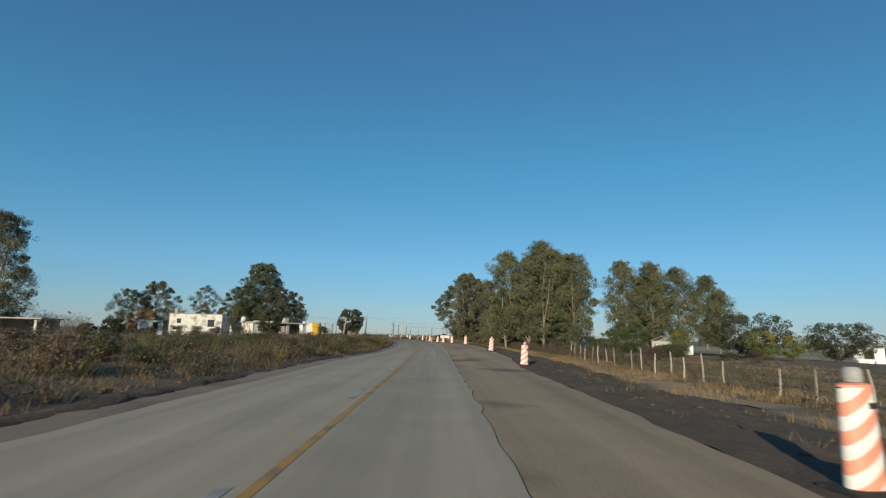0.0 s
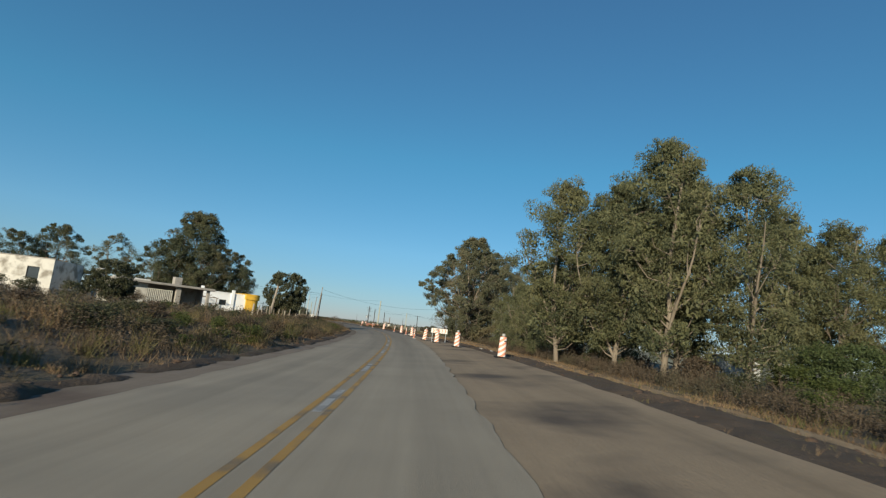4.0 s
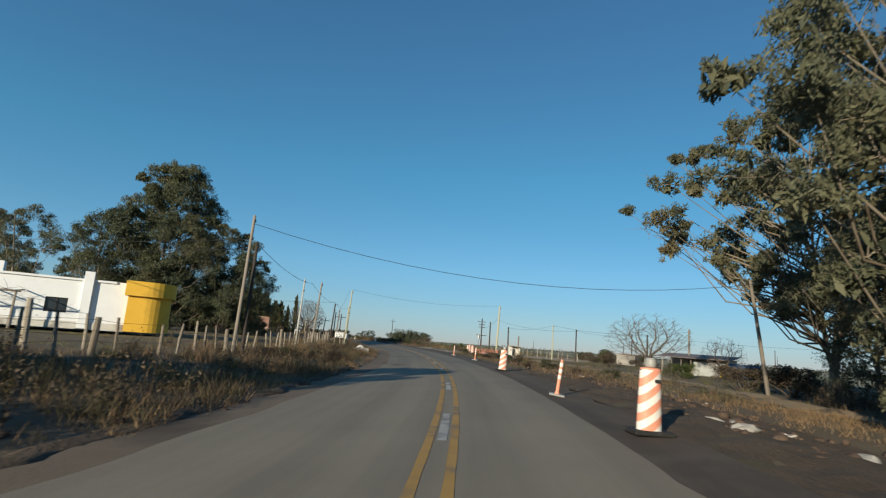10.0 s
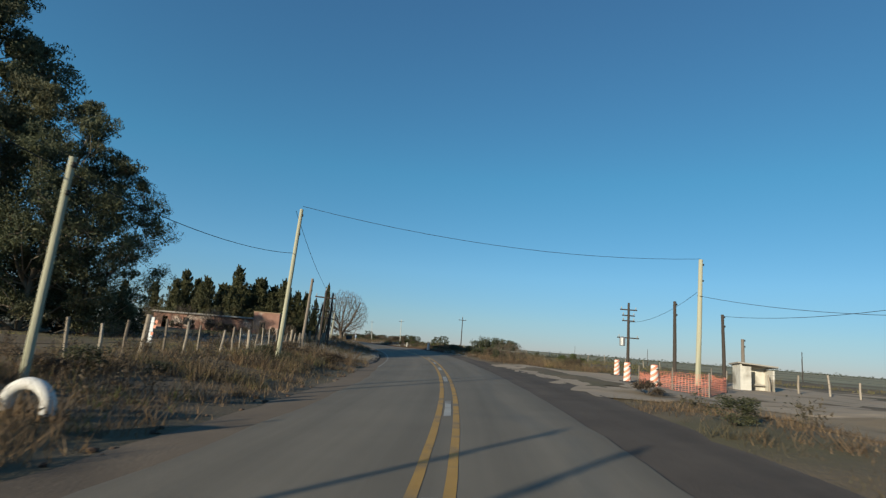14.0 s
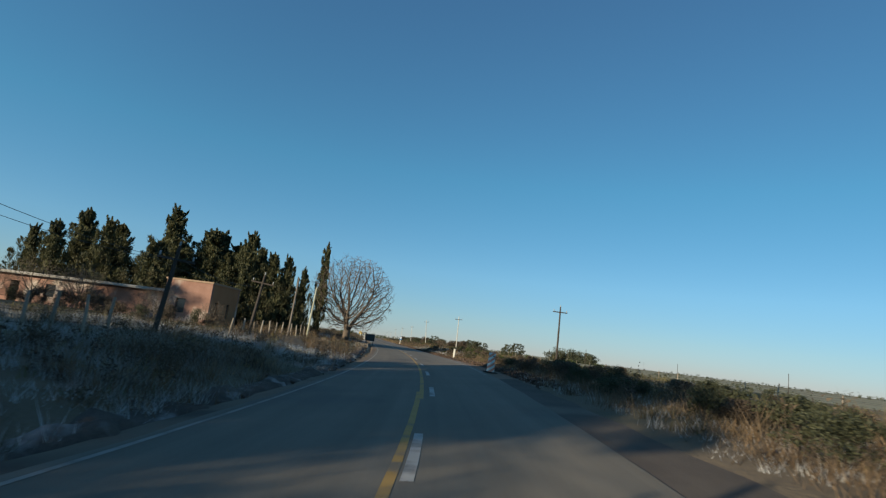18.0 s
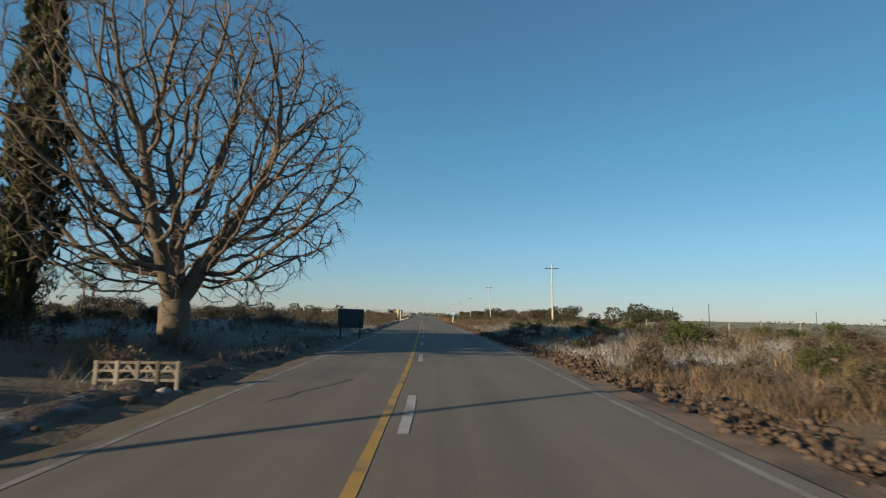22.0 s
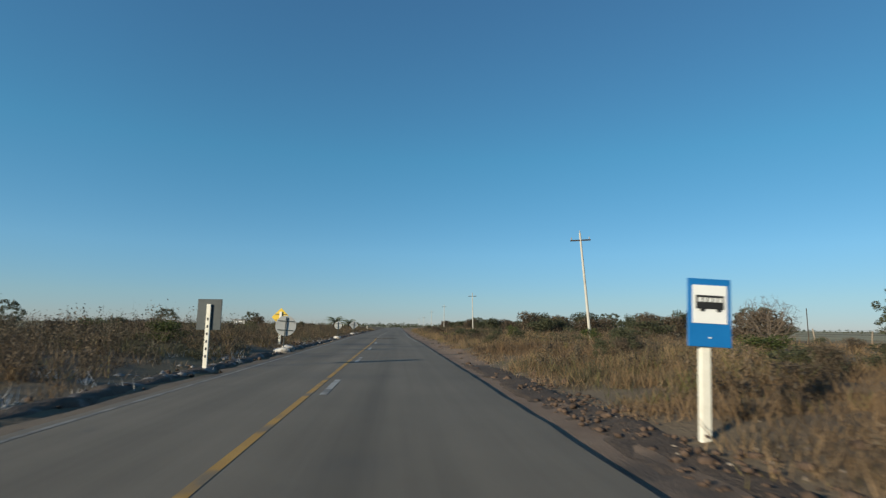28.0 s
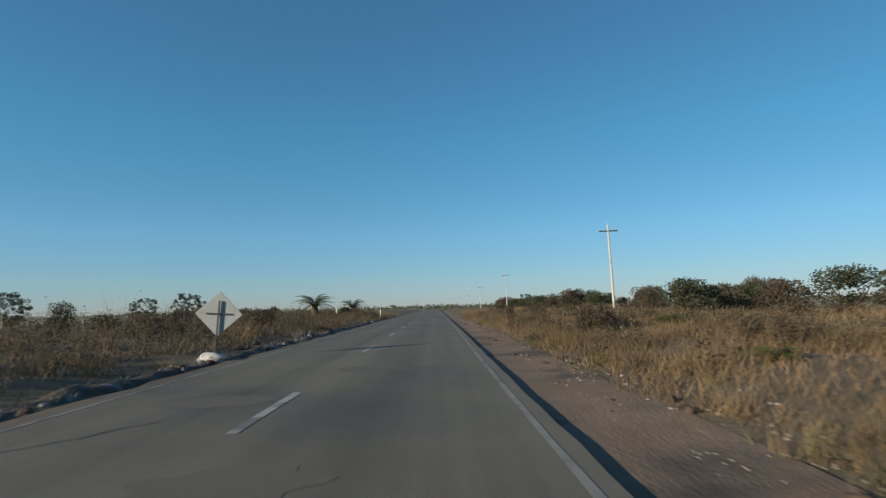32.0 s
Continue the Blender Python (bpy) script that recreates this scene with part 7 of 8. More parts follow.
part("roof", Shape().prism([(-0.3, 2.45), (L / 2, 3.3), (L + 0.3, 2.45), (L + 0.3, 2.55), (L / 2, 3.4), (-0.3, 2.55)], 5.2, pose(0, 2.35, 0)), TIN, ob)
part("annex_wall", walling(Shape(), L, L + 4.5, 0.4, 0.2, 0, 1.9), WHITE_WALL, ob, "low white annex wall")
part("annex_wall", walling(Shape(), 0.6, 3.6, L + 4.3, 0.2, 0, 1.9, along="y"), CEMENT, ob)
ob = thing("tin_shed", pose(22.5, 88.0, -0.9, 0, 0, -10), "pale bluish sheet-metal shed under the trees", "shed")
part("front_wall", walling(Shape(), 0, 3.2, 0, 0.08, 0, 2.6), SIGN_BACK, ob)
part("side_wall", walling(Shape(), 0.08, 2.8, 0, 0.08, 0, 2.6, along="y"), SIGN_BACK, ob)
part("side_wall", walling(Shape(), 0.08, 2.8, 3.12, 0.08, 0, 2.6, along="y"), SIGN_BACK, ob)
part("roof", Shape().box((1.6, 1.4, 2.65), (3.6, 3.3, 0.06)), TIN, ob)
ob = thing("white_hut", pose(50.0, 69.0, -1.2, 0, 0, -40), "low white hut among yard trees", "hut")
part("front_wall", walling(Shape(), 0, 5.0, 0, 0.2, 0, 2.3, [(1.0, 1.9, 0, 1.9), (3, 4, 0.9, 1.8)]), WHITE_WALL, ob)
part("side_wall", walling(Shape(), 0.2, 3.5, 0, 0.2, 0, 2.3, along="y"), WHITE_WALL, ob)
part("side_wall", walling(Shape(), 0.2, 3.5, 4.8, 0.2, 0, 2.3, along="y"), WHITE_WALL, ob)
part("roof", Shape().box((2.5, 1.8, 2.38), (5.5, 4.2, 0.1)), CEMENT, ob)

# ramshackle sheds beyond the track
ob = thing("ramshackle_shed", pose(4.7, 173.7, gz(4.7, 173.7) - 0.1, 0, 0, -28) @ Matrix.Diagonal((0.66, 0.7, 0.85, 1)), "ramshackle low shed with a rusty lean-to roof", "shed")
part("back_wall", walling(Shape(), 0, 9.0, 4.5, 0.15, 0, 2.0), CEMENT, ob)
part("end_wall", walling(Shape(), 0, 4.5, 8.85, 0.15, 0, 1.9, along="y"), LIME, ob)
part("front_wall", walling(Shape(), 4.2, 9.0, 1.2, 0.15, 0, 1.7), SIGN_BACK, ob, "pale sheet wall")
for k in range(4):
    part("post", Shape().tube([(0.2 + k * 1.3, 0.1, -0.1), (0.25 + k * 1.3, 0.1, 1.75)], [0.07, 0.06], 6), TIMBER, ob)
part("roof", Shape().box((4.5, 2.2, 0), (9.8, 5.4, 0.05), pose(0, 0, 2.0, 5, 0, 0)), TIN, ob, "rusty sagging roof sheets")
ob = thing("whitewashed_hut", pose(3.0, 195.0, gz(3.0, 195.0) - 0.1, 0, 0, -20), "small whitewashed hut with a dark roof", "hut")
part("front_wall", walling(Shape(), 0, 2.4, 0, 0.15, 0, 1.5), CEMENT, ob)
part("side_wall", walling(Shape(), 0.15, 2.2, 0, 0.15, 0, 1.5, along="y"), LIME, ob)
part("side_wall", walling(Shape(), 0.15, 2.2, 2.25, 0.15, 0, 1.5, along="y"), LIME, ob)
part("roof", Shape().box((1.9, 1.1, 1.58), (4.6, 2.8, 0.08)), TIN, ob)
part("post", Shape().box((3.9, 0.1, 0.75), (0.12, 0.12, 1.55)), TIMBER, ob)
ob = thing("covered_stack", pose(8.5, 168.5, gz(8.5, 168.5) - 0.1, 0, 0, -25) @ Matrix.Diagonal((0.55, 0.6, 0.6, 1)), "stack of amber straw bales under a dark blue sheet", "straw stack")
part("bales", Shape().box((1.2, 1.0, 0.8), (2.4, 1.8, 1.6), None, 0.2), YELLOW_SIGN, ob)
part("blue_sheet", Shape().box((3.2, 1.0, 1.1), (4.4, 2.4, 2.2), None, 0.35), BLUE_TARP, ob)

# bus shelter at the side road
ob = thing("bus_shelter", pose(-11.9, 200.4, gz(-11.9, 200.4) - 0.05, 0, 0, heading(205) - 12) @ Matrix.Diagonal((0.78, 0.8, 0.88, 1)), "small white concrete roadside shelter with an open front", "bus shelter")
part("back_wall", walling(Shape(), 0, 2.2, 1.3, 0.12, 0, 1.6), LIME, ob)
part("end_wall", walling(Shape(), 0, 1.3, 0, 0.12, 0, 1.6, along="y"), LIME, ob)
part("end_wall", walling(Shape(), 0, 1.3, 2.08, 0.12, 0, 1.35, along="y"), LIME, ob)
part("front_pier", Shape().box((0.4, 0.06, 0.75), (0.6, 0.12, 1.5)), LIME, ob)
part("roof", Shape().box((1.1, 0.7, 0), (2.6, 1.8, 0.09), pose(0, 0, 1.68, -4, 3, 0), 0.02), CEMENT, ob)
part("bench", Shape().box((1.1, 1.1, 0.4), (1.7, 0.35, 0.08)), CEMENT, ob)


# ---- fences ----
def fence(pts, gap, h, label, group="", jitter=0.06, r=0.05, wires=3, thick_every=0, seed=1):
    rng = np.random.default_rng(seed)
    ob = thing("fence", pose(0, 0, 0), label, "fence", group)
    shaft = [Shape().tube([(0, 0, -0.3), (rng.normal(0, 0.02), rng.normal(0, 0.02), h * 0.5), (0, 0, h)], [r * 1.05, r, r * 0.9], 6).mesh("post", WOOD_POST) for _ in range(3)]
    fat = Shape().tube([(0, 0, -0.3), (0.01, 0, h * 0.6), (0, 0.01, h * 1.08)], [r * 2.0, r * 1.9, r * 1.7], 8).mesh("post", WOOD_POST)
    n = 0
    prev = []
    for (x0, y0), (x1, y1) in zip(pts[:-1], pts[1:]):
        d = math.hypot(x1 - x0, y1 - y0)
        for k in range(int(d / gap)):
            u = (k + rng.uniform(-0.15, 0.15)) * gap / d
            x, y = x0 + (x1 - x0) * u, y0 + (y1 - y0) * u
            z = gz(x, y)
            big = thick_every and n % thick_every == 0
            o = part("post", fat if big else shaft[n % 3], None, ob)
            lean = jitter * 60
            o.matrix_basis = pose(x, y, z, rng.normal(0, lean), rng.normal(0, lean), rng.uniform(0, 360)) @ Matrix.Diagonal((1, 1, rng.uniform(0.85, 1.12), 1))
            n += 1
            prev.append((x, y, z))
    for k in range(wires):
        zz = h * (0.9 - 0.27 * k)
        part("wire", Shape().tube([(x, y, z + zz) for x, y, z in prev], [0.006] * len(prev), 3, False), WIRE, ob)
    return ob


def along(s0, s1, l, step=12.0):
    return [tuple(float(c) for c in road_at(s, l(s) if callable(l) else l)) for s in np.linspace(s0, s1, max(2, int((s1 - s0) / step)))]


fence(along(124, 236, -10.4), 1.35, 1.15, "wire fence with pale uneven wooden posts along the pasture", thick_every=7, seed=4)
fence(along(96, 140, -12.4), 2.2, 1.35, "wire fence with sparse leaning wooden posts", seed=5, thick_every=4)
fence(along(8, 58, lambda s: lerp(s, (8, 14.2), (60, 15.5))), 2.1, 1.25, "wire fence with thin pale leaning posts", seed=6)
fence(along(246, 276, -10.2), 2.3, 1.1, "wire fence with leaning rough posts before the pink house", seed=7)
fence([(-10.5, 200.5), (2.0, 203.0), (16, 206)], 1.5, 1.0, "rough fence of short grey posts beside the shelter", seed=8)
fence([(-6.0, 193.0), (4.0, 197.5), (16, 201)], 2.2, 1.0, "rough fence of short grey posts beside the shelter", seed=9)
fence(along(216, 330, 30), 4.5, 1.1, "thin far wire fence along the open pasture", seed=10)
fence(along(345, 520, 32), 5.5, 1.15, "thin far wire fence along the open pasture", seed=11)
fence(along(300, 520, -20), 6.0, 1.25, "thin wire fence lost in tall scrub", seed=12)

# gate posts with a hand-painted for-sale board
ob = thing("sale_board", pose(-25.4, 167.1, gz(-25.4, 167.1), 0, 0, heading(172) - 2), "white hand-lettered for-sale board on leaning wooden stakes", "sign board")
part("board", Shape().box((0, 0, 1.22), (0.78, 0.03, 0.50), None, 0.006), WHITE_SIGN, ob)
for dx, ln in ((-0.42, 5), (0.40, 2)):
    part("stake", Shape().tube([(dx, 0.05, -0.2), (dx + 0.03 * ln / 4, 0.05, 1.75)], [0.045, 0.035], 6), WOOD_POST, ob)


def lettering(text, size, m, parent, material, name="lettering"):
    cu = bpy.data.curves.new(name, "FONT")
    cu.body, cu.size, cu.align_x, cu.align_y, cu.extrude = text, size, "CENTER", "CENTER", 0.003
    tmp = bpy.data.objects.new(name, cu)
    me = bpy.data.meshes.new_from_object(tmp)
    bpy.data.objects.remove(tmp)
    me.materials.clear()
    me.materials.append(material)
    o = part(name, me, None, parent)
    o.matrix_basis = m
    return o


lettering("DUEÑO", 0.19, pose(0, -0.022, 1.38, 90, 0, 0), ob, BLACK_PAINT)
lettering("VENDE", 0.19, pose(0, -0.022, 1.21, 90, 0, 0), ob, BLACK_PAINT)
for dx in (-0.2, 0.03, 0.23):
    part("plain_bar", Shape().box((dx, -0.02, 1.05), (0.17, 0.006, 0.07)), BLACK_PAINT, ob)
for dx, dy, ln in ((1.9, 1.5, 0.25), (2.4, 1.9, -0.2), (3.0, 2.2, 0.15)):
    x, y = -26.0 - dx * 0.4, 170.6 + dy * 0.5
    solo("gate_post", Shape().tube([(0, 0, -0.3), (ln, 0, 1.6)], [0.09, 0.07], 7), WOOD_POST, pose(x, y, gz(x, y)), "rough leaning gate post at the field entrance", "gate post", "gate posts")
ob = thing("notice_board", pose(-26.5, 171.8, gz(-26.5, 171.8), 0, 0, heading(174)), "small pale weathered board on the gate post", "sign board")
part("board", Shape().box((0, 0, 1.15), (0.34, 0.03, 0.5)), LIME, ob)
part("stake", Shape().tube([(0, 0.05, -0.2), (0, 0.05, 1.3)], [0.04, 0.035], 6), WOOD_POST, ob)
ob = thing("striped_marker", pose(-40.0, 187.2, gz(-40.0, 187.2), 0, 0, 25), "white marker board with a red figure stripe", "marker board")
part("board", Shape().box((0, 0, 0.75), (0.28, 0.05, 1.3), None, 0.01), WHITE_SIGN, ob)
for z in (0.6, 0.95, 1.2):
    part("red_band", Shape().box((0.0, -0.03, z), (0.12, 0.012, 0.16), pose(0, 0, 0, 0, 12, 0)), RED_W, ob)

# half-buried tyres, painted white, on the culvert
for x, y, s, t in ((-23.6, 168.2, 1.0, 20), (-25.0, 172.2, 0.95, 0)):
    ob = solo("painted_edge_marker", Shape(), WHITE_TYRE, pose(x, y, gz(x, y) + 0.12, 0, 0, heading(170) + t), "white painted tyre half buried as an edge marker", "tyre", "painted tyres")
    sh = Shape()
    n, q = 18, 10
    for i in range(n + 1):
        a = math.pi * (-0.08 + 1.16 * i / n)
        for j in range(q):
            b = 2 * math.pi * j / q
            rr = 0.36 * s + 0.085 * s * math.cos(b) * (1.0 if math.cos(b) > 0 else 1.35)
            sh.v.append((math.cos(a) * rr, 0.11 * math.sin(b), math.sin(a) * rr))
    for i in range(n):
        for j in range(q):
            c, d = i * q + j, i * q + (j + 1) % q
            sh.f.append((c, d, d + q, c + q))
    ob.data = sh.mesh("painted_edge_marker", WHITE_TYRE, True)
bm = bmesh.new()
bmesh.ops.create_cube(bm, size=1)
bmesh.ops.subdivide_edges(bm, edges=bm.edges[:], cuts=4, use_grid_fill=True)
for v in bm.verts:
    v.co = Vector((v.co.x * 1.5, v.co.y * 0.5, v.co.z * 0.7)) + Vector((hum(v.co.x * 9, v.co.y * 9, 3.0), hum(v.co.y * 9, v.co.z * 9, 3.0, 4), hum(v.co.z * 9, v.co.x * 9, 3.0, 8))) * 0.09
me = bpy.data.meshes.new("culvert_head")
bm.to_mesh(me)
bm.free()
me.materials.append(CEMENT)
solo("concrete_culvert", me, None, pose(-23.4, 167.8, gz(-23.4, 167.8) + 0.0, 0, 0, heading(168) + 20), "rough broken concrete culvert head", "culvert")

# low lattice rail by the bare tree
ob = thing("culvert_rail", pose(-70.6, 260.9, gz(-70.6, 260.9), 0, 0, heading(278) + 8), "low weathered timber culvert rail with lattice bars", "rail")
for k in range(5):
    part("post", Shape().box((-0.66 + 0.33 * k, 0, 0.2), (0.07, 0.07, 0.5), None, 0.01), WOOD_POST, ob)
for z in (0.12, 0.28, 0.42):
    part("rail_bar", Shape().box((0, 0, z), (1.42, 0.05, 0.045)), WOOD_POST, ob)
for k in range(8):
    part("lattice_bar", Shape().box((0, 0, 0), (0.3, 0.03, 0.035), pose(-0.58 + 0.165 * k, 0.0, 0.27, 0, 52 if k % 2 else -52, 0)), WOOD_POST, ob)


# ---- road signs ----
def sack(x, y, turn, size=1.0):
    bm = bmesh.new()
    bmesh.ops.create_icosphere(bm, subdivisions=3, radius=1)
    for v in bm.verts:
        n = hum(v.co.x * 2, v.co.y * 2, 1.0, turn + v.co.z)
        v.co = Vector((v.co.x * 0.42, v.co.y * 0.26, max(v.co.z, -0.6) * 0.19 + 0.11)) * size * (1 + 0.22 * n)
    me = bpy.data.meshes.new("sandbag")
    bm.to_mesh(me)
    bm.free()
    me.materials.append(BAG)
    me.polygons.foreach_set("use_smooth", [True] * len(me.polygons))
    solo("sandbag", me, None, pose(x, y, gz(x, y), 0, 0, turn), "white woven sandbag weighing down a sign stand", "sandbag", "sandbags")


# bus stop sign
ob = thing("bus_stop_sign", pose(-111.15, 332.6, gz(-111.15, 332.6), 0, 2.5, heading(360) - 4), "blue bus stop sign with a bus pictogram on a white post", "bus stop sign")
part("post", Shape().box((0, 0.05, 0.5), (0.125, 0.09, 1.9), None, 0.01), WHITE_P, ob, "white painted wooden post")
zc = 1.98 - gz(-111.15, 332.6) - 0.44
panel = part("panel", Shape().box((0.03, -0.02, zc), (0.53, 0.02, 0.82), None, 0.01), BLUE_SIGN, ob)
part("white_field", Shape().box((0.03, -0.034, zc + 0.1), (0.42, 0.008, 0.46)), WHITE_SIGN, panel)
bus = Shape().box((0.03, -0.042, zc + 0.085), (0.34, 0.006, 0.085), None, 0.002).box((0.03, -0.042, zc + 0.195), (0.34, 0.006, 0.025)).box((-0.128, -0.042, zc + 0.15), (0.024, 0.006, 0.09))
part("bus_body", bus, BLACK_PAINT, panel, "black bus pictogram")
for k in range(5):
    part("bus_pillar", Shape().box((-0.06 + k * 0.062, -0.042, zc + 0.155), (0.014, 0.006, 0.06)), BLACK_PAINT, panel)
for dx in (-0.09, 0.11):
    part("bus_wheel", Shape().lathe([(0.032, -0.003), (0.032, 0.003)], 14, pose(0.03 + dx, -0.043, zc + 0.04, 90, 0, 0)), BLACK_PAINT, panel)
part("bolt", Shape().lathe([(0.012, 0), (0.012, 0.01)], 8, pose(0.03, -0.03, zc - 0.3, 90, 0, 0)), WHITE_SIGN, panel)


def back_sign(name, x, y, kind, size, zc, label, turn=0, lean=0, bag=True, mat=SIGN_BACK, post=STEEL, post_w=0.06, brace=True):
    z = gz(x, y)
    ob = thing(name, pose(x, y, z, 0, lean, heading(road_sl(x, y)[0][0]) + turn), label, "road sign", "sign backs")
    c = zc - z
    part("post", Shape().box((0, -0.06, (c + size * 0.42) / 2 - 0.1), (post_w, 0.05, c + size * 0.42 + 0.2), None, 0.008), post, ob)
    if kind == "round":
        part("panel", Shape().lathe([(size / 2, -0.008), (size / 2, 0.008)], 32, pose(0, 0, c, 90, 0, 0)), mat, ob)
    elif kind == "diamond":
        part("panel", Shape().box((0, 0, 0), (size, 0.016, size), pose(0, 0, c, 0, 45, 0), 0.004), mat, ob)
    else:
        part("panel", Shape().box((0, 0, c), (size[0] if isinstance(size, tuple) else size, 0.03, size * 1.25), None, 0.008), mat, ob)
    if brace:
        for dz in (-0.22, 0.22) if kind != "diamond" else (0.0,):
            part("brace", Shape().box((0, -0.03, c + dz * size), (size * 0.75, 0.03, 0.045)), post, ob)
    if bag:
        sack(x + 0.1, y - 0.15, 20 + turn, 0.92)
        sack(x - 0.35, y + 0.15, 120 + turn, 0.78)
    return ob


back_sign("round_sign", -131.0, 344.2, "round", 1.0, 1.24, "grey back of a round sign on a thin post with sandbags", 4, 3, post=SIGN_DARK, post_w=0.045)
back_sign("round_sign", -147.44, 366.2, "round", 0.74, 1.24, "grey back of a round sign on a thin post with sandbags", -6, 0, post=SIGN_DARK, post_w=0.045)
back_sign("diamond_sign", -160.8, 384.0, "diamond", 0.92, 1.30, "pale back of a diamond sign on a thin post with sandbags", 10, 4, post=SIGN_DARK, post_w=0.045)
ob = back_sign("direction_sign", -124.95, 335.7, "square", 0.74, 1.58, "dark back of a small square sign on a thick white post", -6, 0, False, SIGN_DARK, WHITE_P, 0.13, False)
for k in range(6):
    part("post_hole", Shape().box((0, -0.088, 0.4 + 0.22 * k), (0.05, 0.006, 0.08)), BLACK_PAINT, ob)
ob = back_sign("yellow_sign", -135.7, 348.2, "diamond", 0.78, 1.72, "yellow diamond warning sign on a white post", -4, 0, False, YELLOW_SIGN, WHITE_P, 0.14, False)
for dz in (-0.17, 0.17):
    part("rail", Shape().box((0, -0.022, 1.72 - gz(-135.7, 348.2) + dz), (0.66, 0.024, 0.035)), SIGN_DARK, ob, "dark steel rail")
for k in range(6):
    part("post_hole", Shape().box((0, -0.088, 0.4 + 0.24 * k), (0.05, 0.006, 0.075)), BLACK_PAINT, ob)
# big dark board seen from behind
ob = thing("sign_board", pose(-81.1, 277.0, gz(-81.1, 277.0), 0, 0, heading(296) + 5), "large dark back of a road sign board", "road sign")
zz = gz(-81.1, 277.0)
part("panel", Shape().box((0, 0, 1.03 - zz), (1.35, 0.04, 1.0), None, 0.01), SIGN_DARK, ob)
for z in (-0.3, 0.3):
    part("rail", Shape().box((0, -0.04, 1.03 - zz + z), (1.3, 0.05, 0.05)), SIGN_DARK, ob)
for dx in (-0.5, 0.5):
    part("leg", Shape().box((dx, -0.06, 0.5), (0.08, 0.06, 1.2)), TIMBER_DARK, ob)
sack(-132.6, 346.0, 50, 0.9)

# white far house and palms
ob = thing("far_house", pose(-252.0, 434.5, -0.4, 0, 0, 40), "small white far house behind scrub", "house")
part("front_wall", walling(Shape(), 0, 7.0, 0, 0.25, 0, 2.6, [(1, 2, 0, 2), (4, 5.2, 0.9, 2)]), WHITE_WALL, ob)
part("side_wall", walling(Shape(), 0.25, 4.5, 6.75, 0.25, 0, 2.6, along="y"), WHITE_WALL, ob)
part("roof", Shape().box((3.5, 2.2, 2.72), (7.6, 5.2, 0.2)), TIN, ob)


def palm_meshes(seed):
    rng = np.random.default_rng(seed)
    trunk = Shape().tube([(0, 0, -0.2), (0, 0, 0.5), (0.03, 0, 0.95)], [0.3, 0.26, 0.2], 10)
    vs, fs = [], []
    for k in range(54):
        a, up = k * 2.4, rng.uniform(-0.1, 1.5)
        d = np.array([math.cos(a), math.sin(a), 0])
        n, ln = 14, rng.uniform(1.3, 1.9)
        for i in range(n):
            u = (i + 1) / n
            p = np.array([0, 0, 0.95]) + d * ln * u * math.cos(up * (1 - 0.3 * u)) + np.array([0, 0, ln * u * math.sin(up) - 1.1 * u * u * ln * 0.45])
            for s in (-1, 1):
                side = np.array([-d[1], d[0], 0]) * s
                tip = p + side * 0.34 * (1 - 0.5 * u) + d * 0.22 + np.array([0, 0, -0.06])
                o = len(vs)
                vs += [p - d * 0.06, p + d * 0.06, tip]
                fs.append((o, o + 1, o + 2))
    return trunk.mesh("trunk", BARK_DARK), array_mesh("fronds", vs, fs, LEAF_CITRUS)


for x, y, s, t in ((-195.7, 418.4, 1.5, 0), (-207.2, 436.3, 1.4, 70), (-31.5, 122.0, 0.62, 30), (-27.6, 116.2, 0.7, 100)):
    plant("palm", "palm", lambda: palm_meshes(3), x, y, "low shaggy palm with arching fronds", "palm", "palms", size=s, turn=t)

for s, l, q in ((408.2, 7.3, 0.42), (413.5, 9.0, 0.34), (424.0, 8.2, 0.3)):
    x, y = (float(c) for c in road_at(s, l))
    plant("yucca", "palm", None, x, y, "low spiky green rosette in dry grass", "plant", "rosettes", z=gz(x, y) - 0.25, size=q, turn=s)

# ---- damage on the road surface ----
TAR_STONE = surf("asphalt_crumb", (0.03, 0.028, 0.026), (0.10, 0.09, 0.08), 3, 0.9, 0.4, 20, island=0.6)
POTHOLE = surf("sandy_pothole_fill", (0.17, 0.135, 0.095), (0.30, 0.245, 0.18), 3, 0.95, 0.7, 26, (0.09, 0.075, 0.058), 1.4, 0.62, bump_size=0.03)
def blotch(s, l, w, d, material, label, z, seed):
    rng = np.random.default_rng(seed)
    n = 26
    sh = Shape()
    pts = []
    for i in range(n):
        a = 2 * math.pi * i / n
        r = 1 + 0.32 * hum(math.cos(a) * 2, math.sin(a) * 2, 0.8, seed)
        x, y = road_at(s + math.sin(a) * d * r, l + math.cos(a) * w * r)
        pts.append((float(x), float(y), tilt_z(s, l + math.cos(a) * w * r) + z))
    sh.v, sh.f = pts, [tuple(range(n))]
    tagged(new("road_patch", sh.mesh("road_patch", material)), label, "road patch", kind="structure")


